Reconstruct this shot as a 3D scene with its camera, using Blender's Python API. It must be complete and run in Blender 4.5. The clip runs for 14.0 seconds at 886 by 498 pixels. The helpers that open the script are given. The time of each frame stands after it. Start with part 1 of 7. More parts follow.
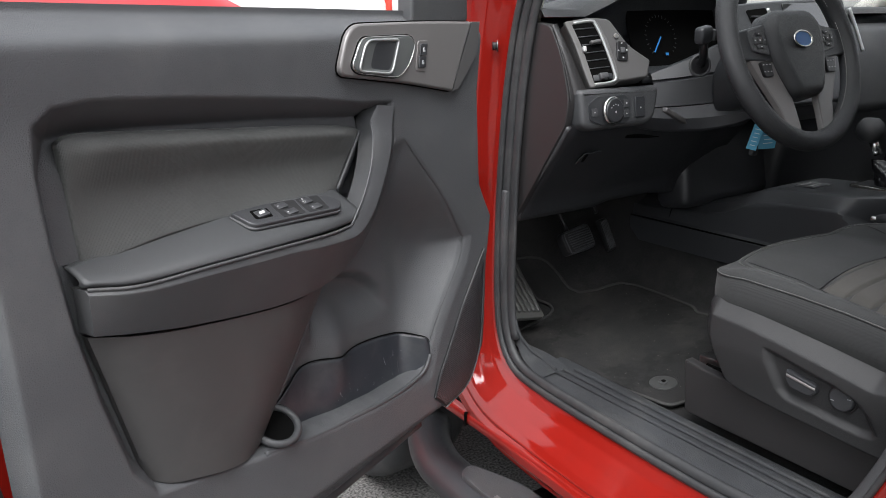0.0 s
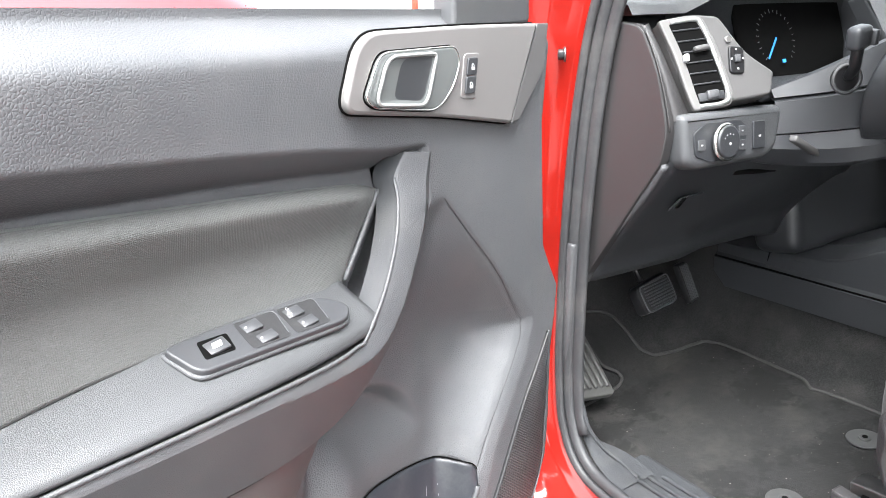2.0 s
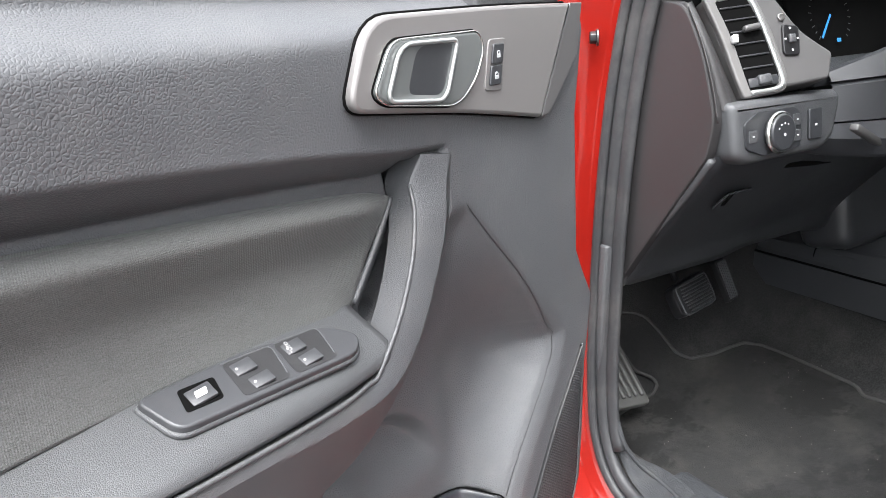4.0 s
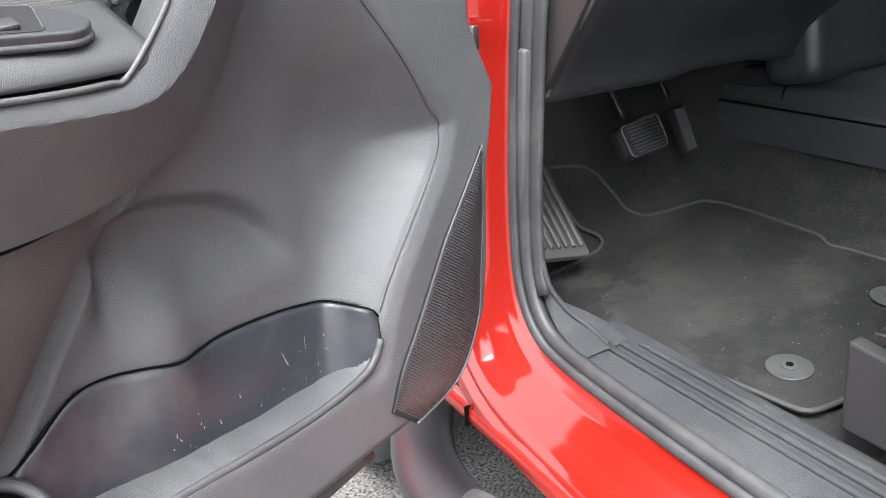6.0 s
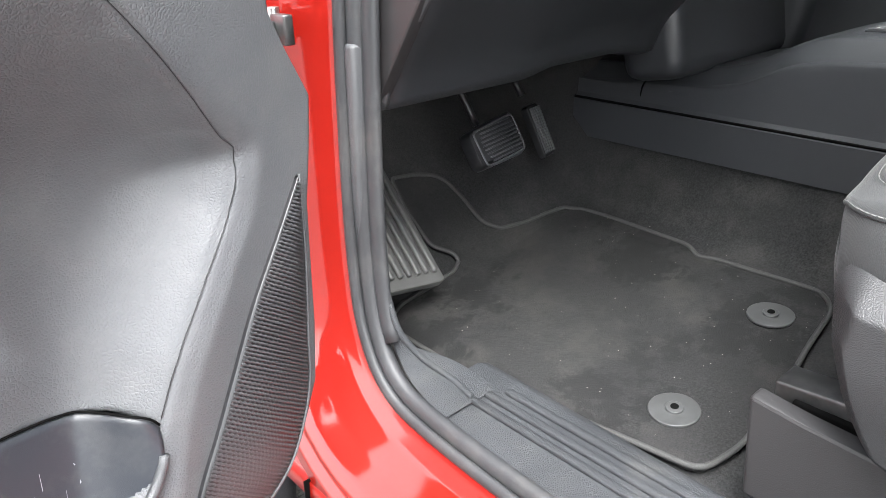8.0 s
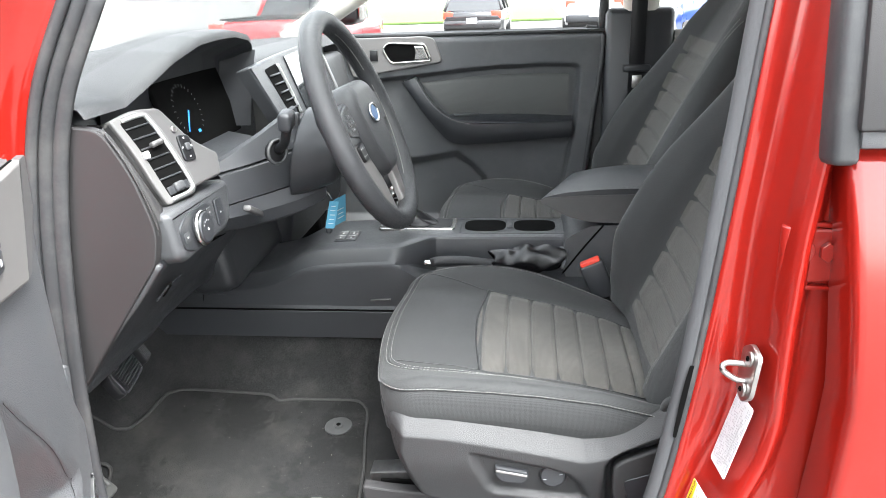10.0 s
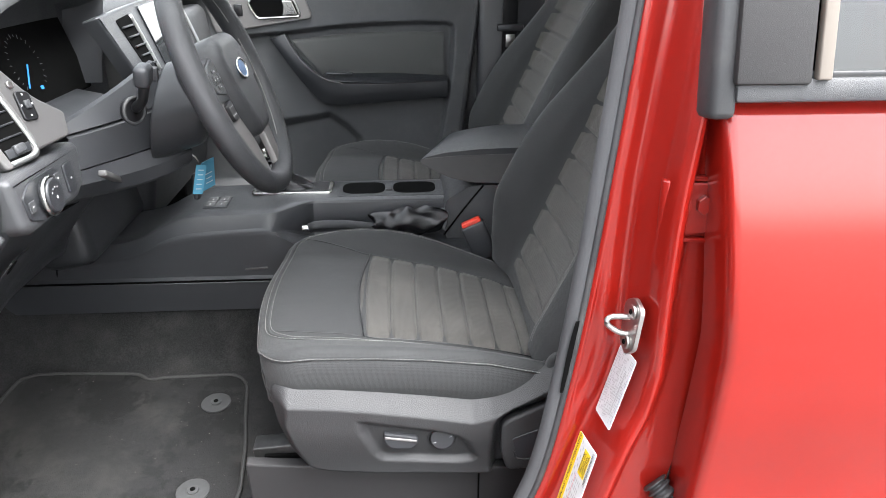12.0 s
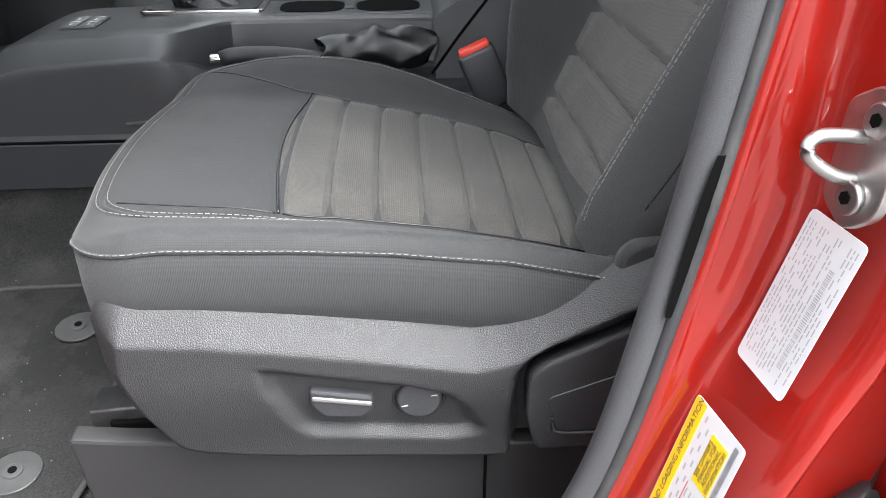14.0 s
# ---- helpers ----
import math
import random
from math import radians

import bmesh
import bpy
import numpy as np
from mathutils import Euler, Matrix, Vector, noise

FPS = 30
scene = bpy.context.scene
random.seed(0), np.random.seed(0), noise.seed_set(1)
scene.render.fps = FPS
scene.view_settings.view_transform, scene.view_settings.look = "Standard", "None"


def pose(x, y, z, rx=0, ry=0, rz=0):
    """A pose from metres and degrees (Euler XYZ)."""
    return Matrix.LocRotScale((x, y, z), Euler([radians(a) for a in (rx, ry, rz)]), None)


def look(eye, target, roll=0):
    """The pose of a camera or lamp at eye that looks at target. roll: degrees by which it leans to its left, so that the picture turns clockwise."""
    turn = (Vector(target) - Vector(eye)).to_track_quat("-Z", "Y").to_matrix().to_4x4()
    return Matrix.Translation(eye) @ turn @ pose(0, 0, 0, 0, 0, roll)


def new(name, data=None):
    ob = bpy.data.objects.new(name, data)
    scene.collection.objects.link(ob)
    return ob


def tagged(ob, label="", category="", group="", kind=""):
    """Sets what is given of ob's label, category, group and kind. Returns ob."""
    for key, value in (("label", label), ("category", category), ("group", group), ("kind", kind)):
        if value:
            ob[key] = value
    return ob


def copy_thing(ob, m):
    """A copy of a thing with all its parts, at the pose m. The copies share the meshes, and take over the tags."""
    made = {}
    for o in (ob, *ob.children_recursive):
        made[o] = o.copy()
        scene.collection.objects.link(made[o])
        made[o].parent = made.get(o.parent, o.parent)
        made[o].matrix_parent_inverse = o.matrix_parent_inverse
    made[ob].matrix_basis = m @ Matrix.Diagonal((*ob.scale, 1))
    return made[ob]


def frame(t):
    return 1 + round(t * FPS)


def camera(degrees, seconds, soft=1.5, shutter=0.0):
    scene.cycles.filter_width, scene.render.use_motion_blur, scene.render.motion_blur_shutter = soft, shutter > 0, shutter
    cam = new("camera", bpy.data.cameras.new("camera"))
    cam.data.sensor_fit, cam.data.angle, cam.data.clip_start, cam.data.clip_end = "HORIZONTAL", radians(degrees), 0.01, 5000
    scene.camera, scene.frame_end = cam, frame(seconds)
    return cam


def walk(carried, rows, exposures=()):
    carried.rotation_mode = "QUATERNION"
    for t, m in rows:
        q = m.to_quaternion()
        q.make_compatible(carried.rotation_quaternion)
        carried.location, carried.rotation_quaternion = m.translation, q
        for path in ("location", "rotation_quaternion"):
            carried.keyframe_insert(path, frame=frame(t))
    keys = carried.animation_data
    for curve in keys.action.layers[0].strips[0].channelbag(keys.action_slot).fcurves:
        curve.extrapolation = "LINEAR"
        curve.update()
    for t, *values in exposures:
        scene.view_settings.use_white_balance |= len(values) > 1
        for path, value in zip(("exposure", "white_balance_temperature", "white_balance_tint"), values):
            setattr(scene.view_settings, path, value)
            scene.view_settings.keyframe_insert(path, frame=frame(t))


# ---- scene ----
cam = camera(61.6, 14.0, soft=0.7)
PATH = [
    (0, (0.0725, 0.0060, 1.4054), (1.1105, 1.6250, 0.8576), -1.57),
    (0.5, (0.1261, 0.1030, 1.4180), (1.1440, 1.7350, 0.8661), -1.79),
    (1, (0.1913, 0.1980, 1.4232), (1.1913, 1.8400, 0.8721), -1.91),
    (1.5, (0.2325, 0.2750, 1.4254), (1.2184, 1.9260, 0.8749), -2.12),
    (2, (0.2735, 0.3830, 1.4246), (1.2521, 2.0350, 0.8664), -2.23),
    (2.5, (0.3125, 0.4620, 1.4239), (1.2716, 2.1220, 0.8555), -2.34),
    (2.7, (0.3246, 0.4900, 1.4264), (1.2733, 2.1530, 0.8475), -2.45),
    (4.8, (0.3261, 0.4450, 1.4153), (1.2557, 2.1100, 0.8122), -3.37),
    (5, (0.3154, 0.3900, 1.3988), (1.2470, 2.0460, 0.7725), -2.98),
    (5.5, (0.3689, 0.3490, 1.2953), (1.2747, 2.0030, 0.6292), -3.61),
    (6, (0.4918, 0.4920, 1.1979), (1.3829, 2.1180, 0.4473), -3.75),
    (6.5, (0.6360, 0.6540, 1.1065), (1.4889, 2.2770, 0.3075), -3.79),
    (7, (0.7006, 0.7350, 1.0506), (1.5298, 2.3620, 0.2347), -4.12),
    (7.5, (0.7034, 0.7500, 1.0475), (1.6418, 2.3170, 0.2318), -3.43),
    (8, (0.6312, 0.6520, 1.1818), (1.8243, 2.0400, 0.3770), -1.95),
    (8.5, (0.4861, 0.5710, 1.3423), (1.9788, 1.6700, 0.5924), -1.08),
    (9, (0.3529, 0.5590, 1.4782), (2.0519, 1.3270, 0.7544), -1.99),
    (9.2, (0.2924, 0.5680, 1.5129), (2.0523, 1.2060, 0.8094), -2.20),
    (11.3, (0.0925, 0.6590, 1.6357), (1.9637, 0.5770, 0.9334), -0.28),
    (11.5, (0.0984, 0.6560, 1.6335), (1.9651, 0.5590, 0.9204), -0.16),
    (12, (0.1773, 0.6310, 1.5820), (2.0239, 0.5220, 0.8227), -0.14),
    (12.5, (0.3183, 0.6010, 1.4877), (2.1448, 0.4900, 0.6813), 0.16),
    (13, (0.4732, 0.5710, 1.3919), (2.2720, 0.4660, 0.5226), 0.26),
    (13.5, (0.5913, 0.5670, 1.2996), (2.3649, 0.4720, 0.3804), -0.05),
    (14, (0.6749, 0.5790, 1.2650), (2.4223, 0.4840, 0.2958), -0.35),
]
walk(cam, [(t, look(eye, target, roll)) for t, eye, target, roll in PATH],
     exposures=[(0.0, 1.3, 6400, 10), (0.5, 2.95, 6400, 10), (1.0, 3.15, 6400, 10), (1.5, 3.22, 6400, 9), (2.2, 3.10, 6400, 9), (2.7, 2.97, 6400, 10), (4.8, 2.4, 6400, 10), (5.5, 2.45, 6400, 10),
                (6.5, 3.12, 6400, 9), (7.5, 3.12, 6400, 8), (8.0, 3.1, 6400, 9), (8.6, 3.27, 6400, 8), (9.2, 3.42, 6400, 6), (11.3, 2.95, 6400, 10), (12.5, 2.88, 6400, 10), (14.0, 2.95, 6400, 10)])

# ---- light ----
world = bpy.data.worlds.new("sky")
scene.world = world
world.use_nodes = True
wt = world.node_tree
wt.nodes.clear()
sky = wt.nodes.new("ShaderNodeTexSky")
sky.sky_type = 'NISHITA'
sky.sun_disc = False
sky.sun_elevation = radians(63)
sky.sun_rotation = radians(215)
sky.dust_density = 2.5
sky.air_density = 1.2
sky_soft = wt.nodes.new("ShaderNodeHueSaturation")
sky_soft.inputs["Saturation"].default_value = 0.16
sky_bg = wt.nodes.new("ShaderNodeBackground")
sky_bg.inputs["Strength"].default_value = 0.15
sky_out = wt.nodes.new("ShaderNodeOutputWorld")
wt.links.new(sky.outputs[0], sky_soft.inputs["Color"])
wt.links.new(sky_soft.outputs[0], sky_bg.inputs[0])
wt.links.new(sky_bg.outputs[0], sky_out.inputs[0])
sun_data = bpy.data.lights.new("sun", 'SUN')
sun_data.energy = 2.0
sun_data.angle = radians(38)
sun_data.color = (1.0, 0.99, 0.98)
sun = new("sun", sun_data)
sun.matrix_world = look((-3.5, -3.6, 10), (0, 0, 0))


# ---- materials ----
def mat(name, color, rough=0.5, metal=0.0, coat=0.0, grain=0.0, grain_scale=900.0, vary=0.15, vary_scale=6.0,
        bump=0.0, bump_scale=600.0, kind='noise', specular=0.5, dirt=0.0, dirt_color=(0.35, 0.33, 0.3), sheen=0.0, stretch=None, rand=0.0, stain=0.0):
    m = bpy.data.materials.new(name)
    m.use_nodes = True
    nt = m.node_tree
    N, L = nt.nodes, nt.links
    b = N["Principled BSDF"]
    tc = N.new("ShaderNodeTexCoord")
    co = tc.outputs["Object"]
    if stretch:
        mp = N.new("ShaderNodeMapping")
        mp.inputs["Scale"].default_value = stretch
        L.new(co, mp.inputs[0])
        co = mp.outputs[0]
    n1 = N.new("ShaderNodeTexNoise")
    n1.inputs["Scale"].default_value = vary_scale
    n1.inputs["Detail"].default_value = 6
    L.new(tc.outputs["Object"], n1.inputs["Vector"])
    ramp = N.new("ShaderNodeMapRange")
    ramp.inputs[1].default_value, ramp.inputs[2].default_value = 0.3, 0.7
    ramp.inputs[3].default_value, ramp.inputs[4].default_value = 1 - vary, 1 + vary
    L.new(n1.outputs[0], ramp.inputs[0])
    mul = N.new("ShaderNodeMix")
    mul.data_type, mul.blend_type = 'RGBA', 'MULTIPLY'
    mul.inputs[0].default_value = 1.0
    mul.inputs[6].default_value = (*color, 1)
    L.new(ramp.outputs[0], mul.inputs[7])
    col = mul.outputs[2]
    if grain:
        n2 = N.new("ShaderNodeTexNoise")
        n2.inputs["Scale"].default_value = grain_scale
        n2.inputs["Detail"].default_value = 2
        L.new(co, n2.inputs["Vector"])
        r2 = N.new("ShaderNodeMapRange")
        r2.inputs[1].default_value, r2.inputs[2].default_value = 0.3, 0.7
        r2.inputs[3].default_value, r2.inputs[4].default_value = 1 - grain, 1 + grain
        L.new(n2.outputs[0], r2.inputs[0])
        m2 = N.new("ShaderNodeMix")
        m2.data_type, m2.blend_type = 'RGBA', 'MULTIPLY'
        m2.inputs[0].default_value = 1.0
        L.new(col, m2.inputs[6])
        L.new(r2.outputs[0], m2.inputs[7])
        col = m2.outputs[2]
    if dirt:
        n3 = N.new("ShaderNodeTexNoise")
        n3.inputs["Scale"].default_value = 9.0
        n3.inputs["Detail"].default_value = 9
        n3.inputs["Roughness"].default_value = 0.7
        L.new(tc.outputs["Object"], n3.inputs["Vector"])
        r3 = N.new("ShaderNodeMapRange")
        r3.inputs[1].default_value, r3.inputs[2].default_value = 0.48, 0.75
        r3.inputs[3].default_value, r3.inputs[4].default_value = 0.0, dirt
        L.new(n3.outputs[0], r3.inputs[0])
        m3 = N.new("ShaderNodeMix")
        m3.data_type = 'RGBA'
        L.new(r3.outputs[0], m3.inputs[0])
        L.new(col, m3.inputs[6])
        m3.inputs[7].default_value = (*dirt_color, 1)
        col = m3.outputs[2]
    if stain:
        n5 = N.new("ShaderNodeTexNoise")
        n5.inputs["Scale"].default_value = 8.0
        n5.inputs["Detail"].default_value = 10
        n5.inputs["Roughness"].default_value = 0.75
        mp5 = N.new("ShaderNodeMapping")
        mp5.inputs["Location"].default_value = (3.1, 1.7, 0.4)
        L.new(tc.outputs["Object"], mp5.inputs[0])
        L.new(mp5.outputs[0], n5.inputs["Vector"])
        r5 = N.new("ShaderNodeMapRange")
        r5.inputs[1].default_value, r5.inputs[2].default_value = 0.515, 0.545
        r5.inputs[3].default_value, r5.inputs[4].default_value = 1.0, 1 - stain
        L.new(n5.outputs[0], r5.inputs[0])
        m5 = N.new("ShaderNodeMix")
        m5.data_type, m5.blend_type = 'RGBA', 'MULTIPLY'
        m5.inputs[0].default_value = 1.0
        L.new(col, m5.inputs[6])
        L.new(r5.outputs[0], m5.inputs[7])
        col = m5.outputs[2]
    if rand:
        oi = N.new("ShaderNodeObjectInfo")
        r4 = N.new("ShaderNodeMapRange")
        r4.inputs[3].default_value, r4.inputs[4].default_value = 1 - rand, 1 + rand
        L.new(oi.outputs["Random"], r4.inputs[0])
        m4 = N.new("ShaderNodeMix")
        m4.data_type, m4.blend_type = 'RGBA', 'MULTIPLY'
        m4.inputs[0].default_value = 1.0
        L.new(col, m4.inputs[6])
        L.new(r4.outputs[0], m4.inputs[7])
        col = m4.outputs[2]
    L.new(col, b.inputs["Base Color"])
    rr = N.new("ShaderNodeMapRange")
    rr.inputs[1].default_value, rr.inputs[2].default_value = 0.3, 0.7
    rr.inputs[3].default_value, rr.inputs[4].default_value = max(0.02, rough * 0.88), min(1, rough * 1.12)
    L.new(n1.outputs[0], rr.inputs[0])
    L.new(rr.outputs[0], b.inputs["Roughness"])
    b.inputs["Metallic"].default_value = metal
    b.inputs["Coat Weight"].default_value = coat
    b.inputs["Coat Roughness"].default_value = 0.04
    b.inputs["Specular IOR Level"].default_value = specular
    if sheen:
        b.inputs["Sheen Weight"].default_value = sheen
    if bump:
        if kind == 'leather':
            v = N.new("ShaderNodeTexVoronoi")
            v.feature = 'DISTANCE_TO_EDGE'
            v.inputs["Scale"].default_value = bump_scale
            L.new(co, v.inputs["Vector"])
            vm = N.new("ShaderNodeMapRange")
            vm.inputs[1].default_value, vm.inputs[2].default_value = 0.0, 0.25
            L.new(v.outputs["Distance"], vm.inputs[0])
            h = vm.outputs[0]
        elif kind in ('weave', 'weave_up'):
            wv = N.new("ShaderNodeTexWave")
            wv.inputs["Scale"].default_value = bump_scale
            wv.inputs["Distortion"].default_value = 0.4
            L.new(co, wv.inputs["Vector"])
            wv2 = N.new("ShaderNodeTexWave")
            wv2.bands_direction = 'Z' if kind == 'weave_up' else 'Y'
            wv2.inputs["Scale"].default_value = bump_scale
            L.new(co, wv2.inputs["Vector"])
            ad = N.new("ShaderNodeMath")
            L.new(wv.outputs["Fac"], ad.inputs[0])
            L.new(wv2.outputs["Fac"], ad.inputs[1])
            h = ad.outputs[0]
        else:
            n4 = N.new("ShaderNodeTexNoise")
            n4.inputs["Scale"].default_value = bump_scale
            n4.inputs["Detail"].default_value = 3
            L.new(co, n4.inputs["Vector"])
            h = n4.outputs[0]
        bp = N.new("ShaderNodeBump")
        bp.inputs["Strength"].default_value = bump
        bp.inputs["Distance"].default_value = 0.0010
        L.new(h, bp.inputs["Height"])
        L.new(bp.outputs[0], b.inputs["Normal"])
    return m


M = {}
M["grain"] = mat("grained_vinyl", (0.066, 0.068, 0.072), 0.52, specular=0.4, bump=0.32, bump_scale=330, kind='leather', vary=0.10, dirt=0.06)
M["plastic"] = mat("grey_plastic", (0.047, 0.0485, 0.0515), 0.42, bump=0.6, bump_scale=1100, grain=0.10, grain_scale=900, vary=0.10, dirt=0.07)
M["plastic_warm"] = mat("brown_grey_plastic", (0.048, 0.047, 0.047), 0.48, bump=0.4, bump_scale=1500, vary=0.1, dirt=0.05)
M["plastic_dark"] = mat("dark_plastic", (0.0240, 0.0252, 0.0280), 0.37, bump=0.25, bump_scale=1500, vary=0.1)
M["liner"] = mat("pocket_plastic", (0.022, 0.0245, 0.030), 0.38, bump=0.2, bump_scale=1200, vary=0.1, dirt=0.12)
M["black"] = mat("black_plastic", (0.008, 0.008, 0.009), 0.35, vary=0.1)
# near-black that stands for the shade inside wells, openings and gaps
M["void"] = mat("hollow_shade_black", (0.003, 0.003, 0.003), 0.95, specular=0.05, vary=0.05)
M["pod"] = mat("dark_switch_plastic", (0.034, 0.035, 0.038), 0.42, bump=0.25, bump_scale=1500, vary=0.1, dirt=0.05)
M["well"] = mat("dusty_dark_plastic", (0.012, 0.012, 0.013), 0.6, grain=0.9, grain_scale=1600, vary=0.2, dirt=0.12)
M["silver"] = mat("satin_silver_paint", (0.165, 0.158, 0.155), 0.42, 0.35, grain=0.05, grain_scale=2500, vary=0.04)
M["chrome"] = mat("satin_chrome", (0.62, 0.62, 0.6), 0.22, 1.0, vary=0.05)
M["zinc"] = mat("zinc_steel", (0.40, 0.385, 0.375), 0.35, 1.0, vary=0.15, vary_scale=60)
M["steel_dark"] = mat("dark_steel", (0.12, 0.12, 0.12), 0.4, 0.9, vary=0.2, vary_scale=80)
M["door_cloth"] = mat("door_cloth", (0.053, 0.0545, 0.0525), 0.62, grain=0.6, grain_scale=1300, bump=0.25, bump_scale=200, kind='weave_up', sheen=0.1, vary=0.12)
M["pad"] = mat("grained_armrest_vinyl", (0.044, 0.0455, 0.0475), 0.42, bump=0.28, bump_scale=680, kind='leather', vary=0.08)
M["cloth"] = mat("seat_cloth", (0.0195, 0.0205, 0.0210), 0.8, grain=0.5, grain_scale=1100, bump=0.2, bump_scale=230, kind='weave', sheen=0.08, vary=0.12)
M["cloth_insert"] = mat("seat_insert_cloth", (0.050, 0.0472, 0.0425), 0.85, grain=0.45, grain_scale=900, bump=0.25, bump_scale=150, kind='weave', sheen=0.1, vary=0.18, vary_scale=9, dirt=0.08)
M["thread"] = mat("pale_thread", (0.21, 0.21, 0.20), 0.7, vary=0.1)
M["leather"] = mat("black_leather", (0.022, 0.023, 0.025), 0.42, bump=0.4, bump_scale=700, kind='leather', vary=0.08)
M["lid_vinyl"] = mat("dark_armrest_vinyl", (0.019, 0.0205, 0.0235), 0.33, bump=0.22, bump_scale=700, kind='leather', vary=0.08)
M["carpet"] = mat("dark_carpet", (0.0088, 0.0088, 0.0090), 0.95, grain=0.85, grain_scale=330, bump=1.0, bump_scale=450, vary=0.35, dirt=0.06)
M["mat"] = mat("floor_mat_pile", (0.0072, 0.0070, 0.0070), 0.95, grain=0.85, grain_scale=380, bump=1.0, bump_scale=450, vary=0.55, vary_scale=7, dirt=0.6, dirt_color=(0.034, 0.032, 0.028), stain=0.78)
M["binding"] = mat("mat_binding", (0.031, 0.031, 0.030), 0.8, grain=0.3, grain_scale=700, bump=0.6, bump_scale=900)
M["rest"] = mat("foot_rest_plastic", (0.062, 0.062, 0.060), 0.6, bump=0.3, bump_scale=600, dirt=0.2)
M["rubber"] = mat("rubber_seal", (0.024, 0.025, 0.027), 0.55, bump=0.2, bump_scale=500, vary=0.15, dirt=0.1)
M["seal_felt"] = mat("felt_seal", (0.045, 0.046, 0.049), 0.75, grain=0.15, bump=0.4, bump_scale=900)
M["tread"] = mat("sill_tread_plastic", (0.026, 0.028, 0.031), 0.62, specular=0.35, bump=0.6, bump_scale=420, kind='leather', vary=0.25, dirt=0.36, dirt_color=(0.09, 0.088, 0.082))
M["clear"] = mat("clear_plastic", (0.042, 0.043, 0.043), 0.45, vary=0.2, vary_scale=60)
M["trim_grey"] = mat("satin_grey_trim", (0.072, 0.070, 0.070), 0.48, 0.1, vary=0.05, grain=0.04, grain_scale=2500)
M["gloss_leather"] = mat("glossy_black_leather", (0.007, 0.007, 0.008), 0.22, bump=0.2, bump_scale=700, kind='leather', vary=0.08)
M["grit"] = mat("pale_grit", (0.3, 0.29, 0.26), 0.8)
M["red"] = mat("red_paint", (0.245, 0.0083, 0.0045), 0.42, 0.25, coat=1.0, specular=0.15, vary=0.04, grain=0.10, grain_scale=4000)
M["red"].node_tree.nodes["Principled BSDF"].inputs["Coat IOR"].default_value = 1.58
M["red"].node_tree.nodes["Principled BSDF"].inputs["Coat Roughness"].default_value = 0.07
M["label"] = mat("white_label", (0.58, 0.60, 0.61), 0.45, vary=0.03)
M["yellow"] = mat("yellow_label", (0.80, 0.55, 0.01), 0.45, vary=0.03)
M["ink"] = mat("printed_ink", (0.03, 0.03, 0.035), 0.6)
M["ink_grey"] = mat("faded_ink", (0.35, 0.36, 0.37), 0.6)
M["dial_ink"] = mat("unlit_dial_ink", (0.10, 0.105, 0.11), 0.7)
M["ink_red"] = mat("red_ink", (0.6, 0.05, 0.04), 0.6)
M["shield"] = mat("grained_seat_plastic", (0.024, 0.0242, 0.0252), 0.45, specular=0.42, bump=0.32, bump_scale=480, kind='leather', vary=0.08)
# the handle plate's silver again, darkened for the shade on the vent
M["shaded_silver"] = mat("shaded_satin_silver", (0.115, 0.112, 0.110), 0.5, 0.2, grain=0.04, grain_scale=2500, vary=0.04)
M["end_trim"] = mat("brown_grey_end_trim", (0.0195, 0.0186, 0.0192), 0.5, bump=0.3, bump_scale=1200, vary=0.1)
M["console"] = mat("console_plastic", (0.031, 0.0325, 0.0355), 0.33, bump=0.35, bump_scale=1100, vary=0.08)
M["lever_metal"] = mat("dark_satin_metal", (0.115, 0.122, 0.120), 0.34, 0.3, vary=0.05)
M["mark"] = mat("white_marking", (0.42, 0.42, 0.42), 0.5)
M["buckle_red"] = mat("red_button", (0.65, 0.04, 0.02), 0.4)
M["tag_blue"] = mat("blue_paper_tag", (0.09, 0.31, 0.45), 0.6)
M["asphalt"] = mat("asphalt", (0.09, 0.089, 0.086), 0.95, grain=0.95, grain_scale=120, bump=1.0, bump_scale=120, vary=0.25, vary_scale=3)
M["taupe"] = mat("taupe_trim", (0.16, 0.14, 0.12), 0.6, vary=0.08)
M["dash_top"] = mat("soft_dash_vinyl", (0.040, 0.041, 0.043), 0.62, specular=0.3, bump=0.3, bump_scale=420, kind='leather', vary=0.1)
M["beige"] = mat("beige_trim", (0.68, 0.66, 0.60), 0.8, grain=0.1, bump=0.3, bump_scale=800)
M["emblem"] = mat("blue_emblem", (0.05, 0.13, 0.30), 0.36, 0.4, coat=0.3)


